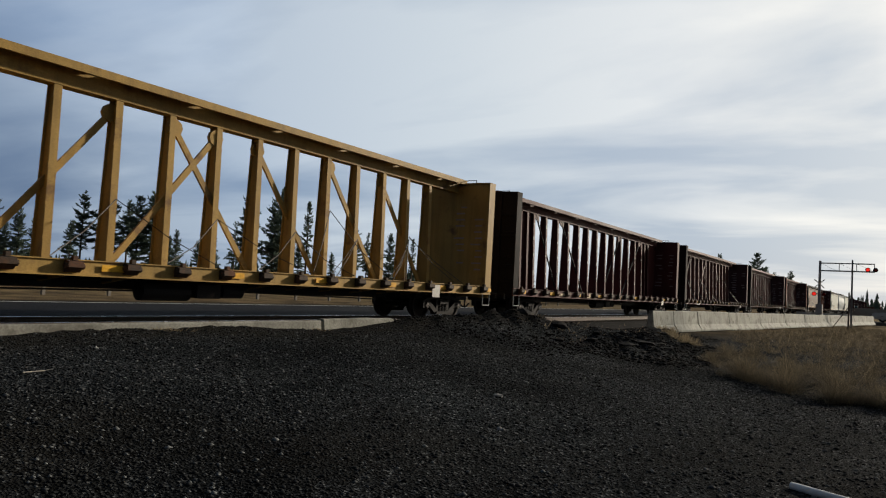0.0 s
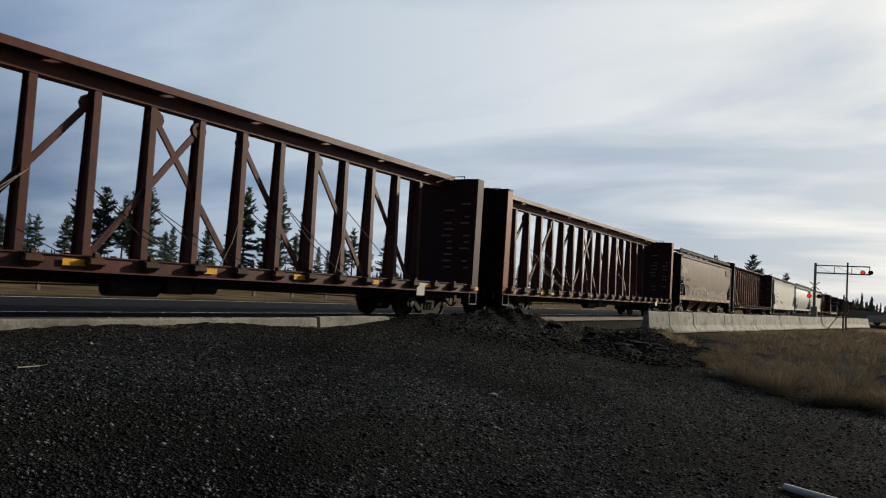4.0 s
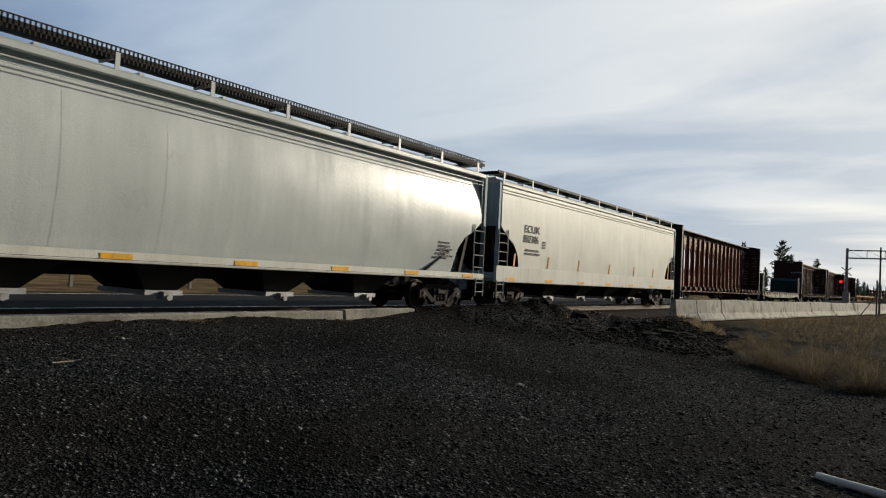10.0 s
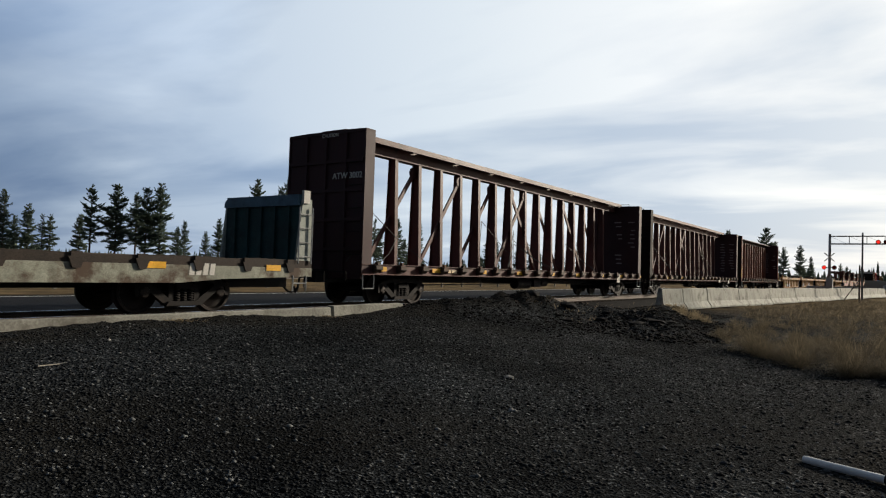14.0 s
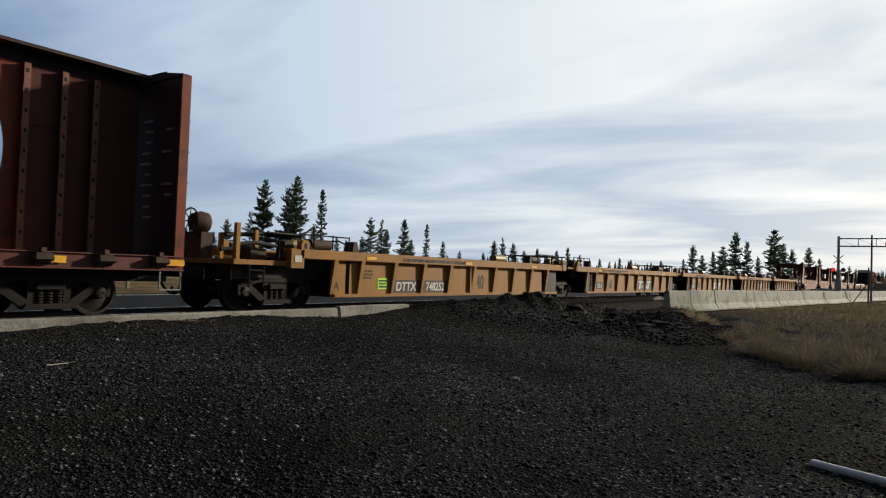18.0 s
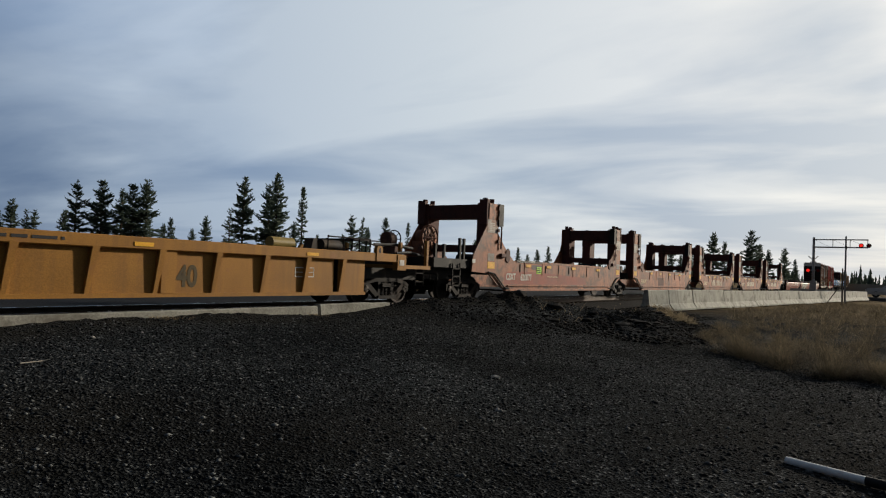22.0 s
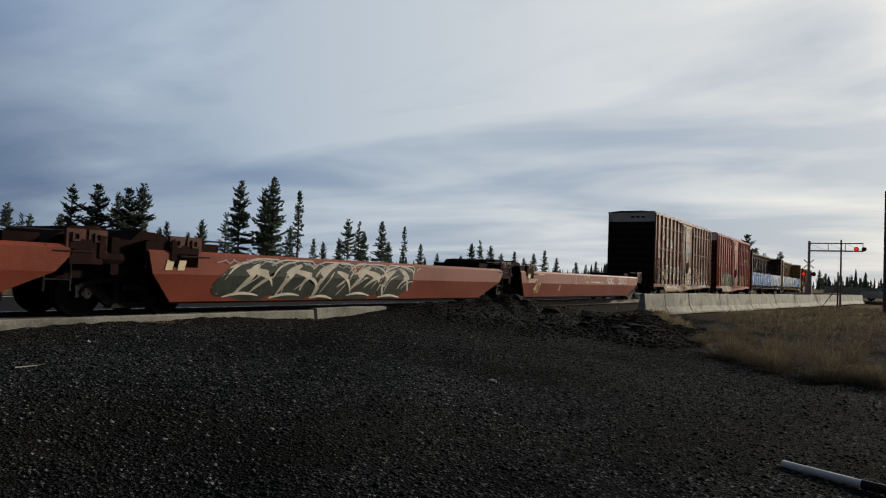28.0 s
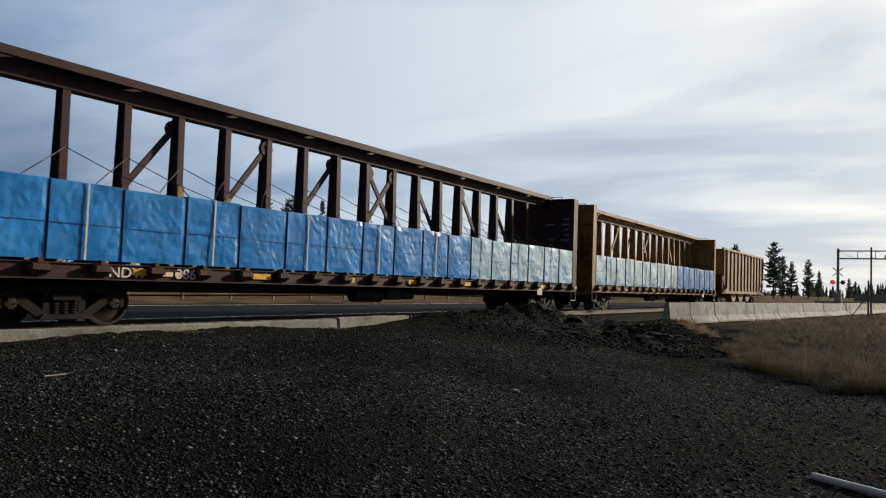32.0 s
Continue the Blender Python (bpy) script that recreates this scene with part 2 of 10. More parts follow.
def bar(bm, p, q, w, t, out=(0, 1, 0)):
    """A flat bar from p to q, w wide and t thick along out."""
    p, q, o = Vector(p), Vector(q), Vector(out)
    s = (q - p).cross(o).normalized() * w / 2
    o = o * t / 2
    v = [bm.verts.new(c) for c in (p - s - o, p + s - o, p + s + o, p - s + o, q - s - o, q + s - o, q + s + o, q - s + o)]
    for f in ((3, 2, 1, 0), (4, 5, 6, 7), (0, 1, 5, 4), (1, 2, 6, 5), (2, 3, 7, 6), (3, 0, 4, 7)):
        bm.faces.new([v[i] for i in f])


def lathe(bm, prof, centre, axis="y", n=24):
    """Turn a profile of (radius, place along axis) round an axis through centre."""
    rings = []
    for r, c in prof:
        ring = []
        for i in range(n):
            a = 2 * math.pi * i / n
            u, w = r * math.cos(a), r * math.sin(a)
            p = (u, c, w) if axis == "y" else (c, u, w) if axis == "x" else (u, w, c)
            ring.append(bm.verts.new(Vector(p) + Vector(centre)))
        rings.append(ring)
    for a, b in zip(rings, rings[1:]):
        for i in range(n):
            bm.faces.new((a[i], a[(i + 1) % n], b[(i + 1) % n], b[i]))
    bm.faces.new(rings[0][::-1])
    bm.faces.new(rings[-1])


def hoop(bm, centre, radius, t, axis="x", n=18):
    """A round bar bent into a ring."""
    pts = []
    for i in range(n):
        a = 2 * math.pi * i / n
        u, w = radius * math.cos(a), radius * math.sin(a)
        pts.append(Vector(centre) + Vector((0, u, w) if axis == "x" else (u, 0, w)))
    for i in range(n):
        rod(bm, pts[i], pts[(i + 1) % n], t, 6)


def mesh_of(bm, material, smooth=False):
    bmesh.ops.recalc_face_normals(bm, faces=bm.faces)
    me = bpy.data.meshes.new("mesh")
    bm.to_mesh(me)
    bm.free()
    me.materials.append(material)
    if smooth:
        me.shade_smooth()
        me.set_sharp_from_angle(angle=radians(35))
    return me


def part(name, bm, material, parent, label="", smooth=False):
    me = bm if isinstance(bm, bpy.types.Mesh) else mesh_of(bm, material, smooth)
    ob = new(name, me)
    ob.parent = parent
    if label:
        tagged(ob, label)
    return ob


def shared(name, me, parent, m=None):
    ob = new(name, me)
    ob.parent = parent
    if m is not None:
        ob.matrix_basis = m
    return ob


def boxes(name, material, parent, *bs, label=""):
    bm = bmesh.new()
    for b in bs:
        bx(bm, *b)
    return part(name, bm, material, parent, label)


def lettering(parent, words, size, x, z, y, material, wide=1.0, name="lettering", slant=0.0, bold=0.012):
    """Words painted on the side that faces the road, x is their start and z their foot."""
    cu = bpy.data.curves.new("words", "FONT")
    cu.body, cu.size, cu.extrude, cu.offset = words, size * 1.38, 0.002, bold * size
    cu.shear = slant
    ob = bpy.data.objects.new("words", cu)
    me = bpy.data.meshes.new_from_object(ob)
    bpy.data.objects.remove(ob)
    me.materials.clear()
    me.materials.append(material)
    return shared(name, me, parent, pose(x, y, z, 90) @ Matrix.Diagonal((wide, 1, 1, 1)))


def end_lettering(parent, words, size, y, z, x, material):
    """Words on a wall that faces down the track towards -x; y is where they start."""
    ob = lettering(parent, words, size, 0, 0, 0, material)
    ob.matrix_basis = pose(x, y, z, 90, 0, -90)
    return ob


def bars(parent, x, z, y, n, w, h, gap, material, skew=0.0, name="painted_sign", label="plain painted bar"):
    for i in range(n):
        bm = bmesh.new()
        a = x + i * (w + gap)
        ex(bm, [(a, z), (a + w, z), (a + w + skew, z + h), (a + skew, z + h)], "y", y, y - 0.004)
        part(name, bm, material, parent, label)


def small_print(parent, x, z, y, w, h, rows, material, seed=0):
    """Lines of small unreadable writing as thin bars."""
    rnd = random.Random(seed)
    bm = bmesh.new()
    step = h / rows
    for r in range(rows):
        a = x + rnd.uniform(0, 0.12) * w
        end = x + w * rnd.uniform(0.75, 1)
        while a < end:
            k = rnd.uniform(0.06, 0.2) * w
            bx(bm, a, min(a + k, end), y - 0.004, y, z + h - (r + 0.75) * step, z + h - (r + 0.2) * step)
            a += k + 0.03 * w
    return tagged(part("small_print", bm, material, parent, "lines of small stencilled print"), kind="stuff")


def graffiti(parent, x0, x1, z0, z1, y, fill, line, seed, letters=6, second=None, fold=None, band=None, rim=False):
    """Sprayed lettering: fat rounded shapes with a pale outline, none of it readable.
    fold: height and slope of a crease in the wall below which it leans inwards. band: paint of a wavy ground behind it."""
    rnd = random.Random(seed)
    body, edge, two, shade = bmesh.new(), bmesh.new(), bmesh.new(), bmesh.new()
    w = (x1 - x0) / letters
    h = z1 - z0

    def at(x, z, o):
        d = max(0.0, fold[0] - z) * fold[1] if fold else 0.0
        return (x, y - o + d, z)

    def fill_ring(bm, ring, o):
        cuts = ((z0, fold[0]), (fold[0], z1)) if fold else ((z0, z1),)
        for lo, hi in cuts:
            pts = []
            for a, b in ring:
                p = at(a, min(hi, max(lo, b)), o)
                if not pts or (Vector(p) - Vector(pts[-1])).length > 1e-4:
                    pts.append(p)
            if len(pts) > 3 and max(q[2] for q in pts) - min(q[2] for q in pts) > 0.02:
                bm.faces.new([bm.verts.new(q) for q in pts])

    def stroke(bm, pts, tw, o, taper=True):
        n = len(pts) - 1
        for j in range(n):
            p, q = Vector(at(*pts[j], o)), Vector(at(*pts[j + 1], o))
            if (q - p).length < 1e-4:
                continue
            k0 = 0.25 + 0.75 * math.sin(math.pi * j / n) if taper else 1
            k1 = 0.25 + 0.75 * math.sin(math.pi * (j + 1) / n) if taper else 1
            d = (q - p).normalized()
            sd = d.cross(Vector((0, 1, 0))).normalized()
            bm.faces.new([bm.verts.new(c) for c in (p - sd * tw * k0 / 2, p + sd * tw * k0 / 2, q + sd * tw * k1 / 2, q - sd * tw * k1 / 2)])

    if band:
        n = 48
        top = [(x0 - 0.15 + (x1 - x0 + 0.3) * i / n, z0 + h * (0.90 + 0.09 * math.sin(i * 0.7 + seed) + 0.10 * (rnd.random() - 0.5) + 0.06 * (i % 2))) for i in range(n + 1)]
        for p, q in zip(top, top[1:]):
            fill_ring(shade, [(p[0], z0), (q[0], z0), q, p], 0.001)
    for i in range(letters):
        cx, cz = x0 + (i + 0.5) * w, z0 + h * rnd.uniform(0.45, 0.55)
        k = 26
        ph, q = rnd.uniform(0, 6), rnd.choice((2, 3))
        ring = []
        for j in range(k):
            a = 2 * math.pi * j / k
            r = 1 + 0.14 * math.sin(q * a + ph) + 0.07 * math.sin(5 * a + ph * 2)
            ring.append((cx + 0.66 * w * r * math.cos(a) + 0.2 * w * math.sin(a), min(z1, max(z0, cz + 0.56 * h * r * math.sin(a)))))
        o = 0.003 + 0.0012 * i
        fill_ring(body, ring, o)
        # a letter of swelling strokes: a leaning stem, a bow, a foot, and a spur that crosses to the next
        lean, side = rnd.uniform(0.05, 0.25), rnd.choice((-1, 1))

        def curve(ax, az, bx_, bz, bow):
            n = 12
            out = []
            for j in range(n + 1):
                u = j / n
                out.append((cx + w * (ax + (bx_ - ax) * u + bow * math.sin(math.pi * u)), min(z1, max(z0, z0 + h * (az + (bz - az) * u + 0.10 * math.sin(math.pi * u))))))
            return out
        u = rnd.uniform
        strokes = [(two, curve(u(-0.55, -0.35), u(0.0, 0.25), u(-0.1, 0.3), u(0.75, 1.0), u(-0.3, 0.1)), 0.24), (two, curve(u(-0.2, 0.1), u(0.7, 1.0), u(0.3, 0.6), u(0.0, 0.35), u(0.05, 0.35)), 0.20),
                   (two, curve(u(-0.1, 0.2), u(0.15, 0.35), u(0.35, 0.6), u(0.55, 0.8), u(-0.2, 0.2)), 0.15), (two, curve(-0.55, u(0.0, 0.1), u(0.0, 0.3), u(0.0, 0.14), 0.0), 0.14),
                   (edge, curve(-0.55, u(0.45, 0.8), u(0.0, 0.2), 0.98, -0.1), 0.06), (edge, curve(u(0.0, 0.2), 0.96, 0.6, u(0.3, 0.7), 0.18), 0.06), (edge, curve(u(0.0, 0.3), u(0.1, 0.3), u(0.5, 0.8), u(0.5, 0.95), u(-0.15, 0.15)), 0.06), (edge, curve(u(-0.5, -0.2), u(0.1, 0.4), u(-0.2, 0.2), u(0.6, 0.9), u(-0.2, 0.2)), 0.05)]
        for m, (bm_s, pts, tw) in enumerate(strokes):
            stroke(bm_s, pts, tw * h, o + 0.0006 + 0.0001 * m)
            if bm_s is two and rim:
                n = len(pts) - 1
                for q in (-1, 1):
                    off = [q * 0.5 * tw * h * (0.25 + 0.75 * math.sin(math.pi * j / n)) for j in range(n + 1)]
                    stroke(edge, [(min(x1, p[0] + d), p[1]) for p, d in zip(pts, off)], 0.035 * h, o + 0.0009, False)
        stroke(edge, ring[2:12], 0.035 * h, o + 0.0005, False)
    g = part("graffiti", body, fill, parent, "sprayed graffiti, filled rounded shapes with a pale outline")
    part("outline", edge, line, g)
    part("inner_shape", two, second or line, g)
    if band:
        part("sprayed_ground", shade, band, g)
    else:
        shade.free()
    return g


def wild_letters(parent, x0, x1, z0, z1, y, fills, line, seed, letters=5, edge=0.04, crest=0.12):
    """Sprayed angular letters, none of them readable: overlapping leaning slabs, arms and spikes, each with a bold outline."""
    rnd = random.Random(seed)
    w, h = (x1 - x0) / letters, z1 - z0
    root_bm = bmesh.new()
    inks = [bmesh.new() for _ in fills]
    lines = bmesh.new()
    k = 0
    for i in range(letters):
        a, lean, top = x0 + i * w, rnd.uniform(-0.15, 0.22) * w, z1 + rnd.uniform(-crest, crest) * h
        u = rnd.uniform
        shapes = [
            [(a - 0.05 * w, z0), (a + u(0.28, 0.42) * w, z0 + u(0, 0.12) * h), (a + u(0.34, 0.48) * w + lean, top - u(0.0, 0.2) * h), (a + u(0.0, 0.15) * w + lean, top)],
            [(a + 0.25 * w + lean, top - 0.05 * h), (a + u(0.75, 1.05) * w, top - u(0.0, 0.18) * h), (a + u(0.8, 1.1) * w, z0 + u(0.5, 0.65) * h), (a + 0.6 * w, z0 + u(0.62, 0.74) * h), (a + 0.38 * w, z0 + u(0.45, 0.6) * h)],
            [(a + 0.3 * w, z0 + u(0.3, 0.5) * h), (a + u(0.7, 0.85) * w, z0 + u(0.28, 0.45) * h), (a + u(0.9, 1.12) * w, z0 - 0.02 * h), (a + u(0.55, 0.7) * w, z0 + u(0, 0.08) * h)],
            [(a + 0.1 * w, z0 + u(0.5, 0.6) * h), (a + u(0.5, 0.7) * w, z0 + u(0.35, 0.45) * h), (a + u(0.3, 0.45) * w, z0 + u(0.2, 0.3) * h)],
        ]
        for pts in shapes:
            k += 1
            o = 0.003 + 0.0004 * k
            bm = inks[rnd.randrange(len(inks))]
            pts = [(min(x1, max(x0 - 0.05, p)), q) for p, q in pts]
            bm.faces.new([bm.verts.new((p, y - o, q)) for p, q in pts])
            for m in range(len(pts)):
                p, q = pts[m], pts[(m + 1) % len(pts)]
                if abs(p[0] - q[0]) + abs(p[1] - q[1]) > 0.05 and rnd.random() < 0.88:
                    mid = ((p[0] + q[0]) / 2 + u(-0.04, 0.04) * h, (p[1] + q[1]) / 2 + u(-0.04, 0.04) * h)
                    for c, d in ((p, mid), (mid, q)):
                        bar(lines, (c[0], y - o - 0.0008, c[1]), (d[0], y - o - 0.0008, d[1]), edge * u(0.6, 1.2), 0.001)
    bx(root_bm, x0, x1, y - 0.0015, y - 0.0005, z0, z0 + 0.55 * h)
    g = part("graffiti", root_bm, fills[0], parent, "sprayed graffiti, angular outlined shapes")
    for bm, m in zip(inks, fills):
        part("inner_shape", bm, m, g)
    part("outline", lines, line, g)
    return g


def coat(parent, tops, z0, y, material, seed, rag=0.03, lip=0.05, label="", name="sprayed_coat"):
    """A sprayed field with a ragged upper edge along the line of tops; below the wall's foot it goes on over the sill, which stands proud by lip."""
    rnd = random.Random(seed)
    bm = bmesh.new()
    xs = np.arange(tops[0][0], tops[-1][0] + 0.01, 0.055)
    zs = [z + rnd.uniform(-rag, rag) for z in np.interp(xs, [p[0] for p in tops], [p[1] for p in tops])]
    for i in range(len(xs) - 1):
        a, b, p, q = xs[i], xs[i + 1], zs[i], zs[i + 1]
        low = max(z0, 1.002)
        if min(p, q) > low:
            bm.faces.new([bm.verts.new(v) for v in ((a, y, low), (b, y, low), (b, y, q), (a, y, p))])
        if z0 < 1.0:
            bm.faces.new([bm.verts.new(v) for v in ((a, y - lip, z0), (b, y - lip, z0), (b, y - lip, min(q, 1.0)), (a, y - lip, min(p, 1.0)))])
    return part(name, bm, material, parent, label)


def strokes(parent, lines, y, material, thick=0.045, lip=0.05, name="sprayed_line", label=""):
    """Sprayed lines through rounded corners, on the wall or, below it, on the sill."""
    bm = bmesh.new()
    for pts in lines:
        path = []
        for i, p in enumerate(pts):
            if 0 < i < len(pts) - 1:
                for f, g in ((i - 1, 0.3), (i + 1, 0.3)):
                    path.append((p[0] + (pts[f][0] - p[0]) * g, p[1] + (pts[f][1] - p[1]) * g))
            else:
                path.append(p)
        for p, q in zip(path, path[1:]):
            o = y - (lip if (p[1] + q[1]) / 2 < 1.0 else 0)
            if abs(p[0] - q[0]) + abs(p[1] - q[1]) > 0.01:
                bar(bm, (p[0], o, p[1]), (q[0], o, q[1]), thick, 0.001)
    return tagged(part(name, bm, material, parent, label), label, kind="stuff")


def hollow_letters(x0, x1, z0, z1, n, seed):
    """Lines of n tall outlined shapes, none of them readable, each with an eye or two inside."""
    rnd = random.Random(seed)
    w, h = (x1 - x0) / n, z1 - z0
    out = []
    for i in range(n):
        a, k = x0 + i * w, rnd.uniform(0.85, 1.1)
        j = lambda p, q: (a + w * (p + rnd.uniform(-0.1, 0.1)), z0 + h * k * (q + rnd.uniform(-0.05, 0.05)))
        form = rnd.choice((
            ((0, 0), (0.12, 0.6), (0, 1), (0.4, 0.8), (0.5, 1.0), (0.85, 0.95), (0.75, 0.5), (1.0, 0.1), (0.6, 0.0), (0.4, 0.25), (0.0, 0.0)),
            ((0.05, 0.05), (0.0, 0.9), (0.3, 1.0), (0.55, 0.6), (0.8, 1.0), (1.0, 0.85), (0.9, 0.05), (0.6, 0.1), (0.5, 0.35), (0.3, 0.0), (0.05, 0.05)),
            ((0.1, 0.0), (0.0, 0.45), (0.3, 1.05), (0.7, 1.0), (1.0, 0.5), (0.7, 0.35), (1.0, 0.0), (0.5, 0.12), (0.1, 0.0))))
        out.append([j(*p) for p in form])
        for c, e in ((0.4, 0.66), (0.45, 0.25)):
            if rnd.random() < 0.85:
                out.append([j(c - 0.15, e), j(c + 0.05, e + 0.14), j(c + 0.2, e - 0.03), j(c - 0.02, e - 0.12), j(c - 0.15, e)])
        out.append([j(0.2, 0.45), j(0.5, 0.5), j(0.8, 0.62)])
    return out


def scrawl(parent, x0, x1, z0, z1, y, material, seed, n=7, thick=0.03):
    """Thin sprayed tag lines."""
    rnd = random.Random(seed)
    bm = bmesh.new()
    w, h = (x1 - x0) / n, z1 - z0
    for i in range(n):
        x, last = x0 + i * w, None
        for j in range(6):
            up = (j + i) % 2
            p = (x + w * (0.05 + 0.2 * j + rnd.uniform(-0.12, 0.12)), z0 + h * (rnd.uniform(0.6, 1.0) if up else rnd.uniform(0.0, 0.4)))
            if last and rnd.random() < 0.9:
                mid = ((p[0] + last[0]) / 2 + rnd.uniform(-0.12, 0.12) * w, (p[1] + last[1]) / 2)
                bar(bm, (last[0], y - 0.003, last[1]), (mid[0], y - 0.003, mid[1]), thick, 0.003)
                bar(bm, (mid[0], y - 0.0035, mid[1]), (p[0], y - 0.0035, p[1]), thick * 0.8, 0.003)
            last = p
    return part("spray_tag", bm, material, parent, "thin sprayed tag lines")

# ---- rolling stock: x along the car, its leading end at -x; the road side is -y; z from the rail head ----
SPEED, TRACK_Y = 18.33, 13.44
MOVING = []


def place_car(root, front, rear, label, category, group="cars of the freight train"):
    tagged(root, label, category, group)
    root.location = ((front + rear) / 2, TRACK_Y, 0)
    MOVING.append((root, (front + rear) / 2, TRACK_Y, 0.0))
    return root


def wheelset_mesh(r=0.44):
    bm = bmesh.new()
    rod(bm, (0, -0.98, 0), (0, 0.98, 0), 0.075, 10)
    for s in (-1, 1):
        prof = [(0.13, 0.62), (0.15, 0.665), (r - 0.1, 0.69), (r - 0.07, 0.665), (r + 0.026, 0.668), (r + 0.026, 0.69), (r, 0.705), (r - 0.006, 0.80), (r - 0.055, 0.80), (r - 0.09, 0.745), (0.17, 0.775), (0.13, 0.80)]
        lathe(bm, [(a, s * b) for a, b in prof], (0, 0, 0), "y", 30)
        lathe(bm, [(0.13, s * 0.9), (0.13, s * 1.02), (0.10, s * 1.06), (0.04, s * 1.07)], (0, 0, 0), "y", 10)
        for i in range(3):
            a = i * 2.094
            rod(bm, (0.07 * math.cos(a), s * 1.06, 0.07 * math.sin(a)), (0.07 * math.cos(a), s * 1.085, 0.07 * math.sin(a)), 0.02, 6)
    return mesh_of(bm, M_WHEEL, True)


def sideframe_mesh():
    bm = bmesh.new()
    y0, y1 = -0.07, 0.07
    # top member, arms down to the spring seat, columns, pedestals
    ex(bm, [(-1.08, 0.58), (-0.95, 0.66), (-0.55, 0.76), (0.55, 0.76), (0.95, 0.66), (1.08, 0.58), (0.9, 0.56), (0.5, 0.65), (-0.5, 0.65), (-0.9, 0.56)], "y", y0, y1)
    for s in (-1, 1):
        ex(bm, [(s * 0.75, 0.60), (s * 0.93, 0.55), (s * 0.42, 0.17), (s * 0.26, 0.24)], "y", y0, y1)
        ex(bm, [(s * 0.24, 0.22), (s * 0.36, 0.24), (s * 0.36, 0.68), (s * 0.24, 0.68)], "y", y0 * 0.8, y1 * 0.8)
        ex(bm, [(s * 0.78, 0.62), (s * 1.10, 0.60), (s * 1.08, 0.36), (s * 1.01, 0.36), (s * 1.01, 0.54), (s * 0.78, 0.54)], "y", y0 * 0.9, y1 * 0.9)
    ex(bm, [(-0.44, 0.16), (0.44, 0.16), (0.38, 0.25), (-0.38, 0.25)], "y", -0.12, 0.12)
    ex(bm, [(-0.24, 0.50), (0.24, 0.50), (0.24, 0.60), (-0.24, 0.60)], "y", -0.13, 0.10)
    return mesh_of(bm, M_TRUCK)


def spring_mesh():
    bm = bmesh.new()
    for x in (-0.16, 0.0, 0.16):
        for k in range(5):
            lathe(bm, [(0.05, k * 0.05 + 0.255), (0.068, k * 0.05 + 0.265), (0.068, k * 0.05 + 0.285), (0.05, k * 0.05 + 0.295)], (x, -0.03, 0), "z", 10)
    return mesh_of(bm, M_TRUCK)


def bolster_mesh():
    bm = bmesh.new()
    ex(bm, [(-1.05, 0.50), (-0.3, 0.40), (0.3, 0.40), (1.05, 0.50), (1.05, 0.62), (0.3, 0.68), (-0.3, 0.68), (-1.05, 0.62)], "x", -0.2, 0.2)
    for s in (-1, 1):
        rod(bm, (s * 0.42, -0.75, 0.42), (s * 0.42, 0.75, 0.42), 0.05)
        for y in (-0.75, 0.75):
            bx(bm, s * 0.42 - 0.05, s * 0.42 + 0.06, y - 0.06, y + 0.06, 0.3, 0.55)
    return mesh_of(bm, M_TRUCK)


WHEELSET, SIDEFRAME, SPRINGS, BOLSTER = wheelset_mesh(), sideframe_mesh(), spring_mesh(), bolster_mesh()


def truck(root, x):
    t = shared("truck", BOLSTER, root, pose(x, 0, 0))
    for s in (-1, 1):
        shared("side_frame", SIDEFRAME, t, pose(0, s * 0.98, 0))
        tagged(shared("spring_nest", SPRINGS, t, pose(0, s * 0.98, 0)), kind="stuff")
        shared("wheelset", WHEELSET, t, pose(s * 0.89, 0, 0.44))
    return t


def coupler(root, x, s):
    """A coupler head on its shank, with a hanging air hose and the cut lever."""
    bm = bmesh.new()
    bx(bm, min(x, x - s * 0.7), max(x, x - s * 0.7), -0.09, 0.09, 0.80, 0.98)
    ex(bm, [(x - s * 0.02, -0.16), (x + s * 0.22, -0.19), (x + s * 0.26, -0.02), (x + s * 0.12, 0.02), (x + s * 0.28, 0.10), (x + s * 0.2, 0.2), (x - s * 0.02, 0.15)], "z", 0.74, 1.02)
    c = part("coupler", bm, M_BLACK, root)
    bm = bmesh.new()
    last = Vector((x - s * 0.15, 0.3, 0.85))
    for i in range(1, 8):
        a = i / 7
        p = Vector((x - s * 0.15 + s * 0.5 * a, 0.3 - 0.3 * a, 0.85 - 0.5 * math.sin(math.pi * a * 0.75)))
        rod(bm, last, p, 0.03)
        last = p
    part("air_hose", bm, M_BLACK, c)
    bm = bmesh.new()
    rod(bm, (x - s * 0.12, -1.4, 0.92), (x - s * 0.12, -0.1, 0.98), 0.015)
    rod(bm, (x - s * 0.12, -1.4, 0.92), (x - s * 0.12, -1.4, 0.7), 0.015)
    part("cut_lever", bm, M_TRUCK, c)


def ladder(root, x, y, z0, z1, w, n, material, s=1, deep=True, name="ladder"):
    bm = bmesh.new()
    for a in (x - w / 2, x + w / 2):
        rod(bm, (a, y, z0), (a, y, z1), 0.022)
    for i in range(n):
        z = z0 + (i + 0.5) * (z1 - z0) / n
        rod(bm, (x - w / 2, y, z), (x + w / 2, y, z), 0.016)
    return part(name, bm, material, root)


def reflectors(root, xs, y, z, w=0.45, h=0.1):
    for x in xs:
        boxes("reflector", M_YELLOW, root, (x - w / 2, x + w / 2, y - 0.006, y, z, z + h))


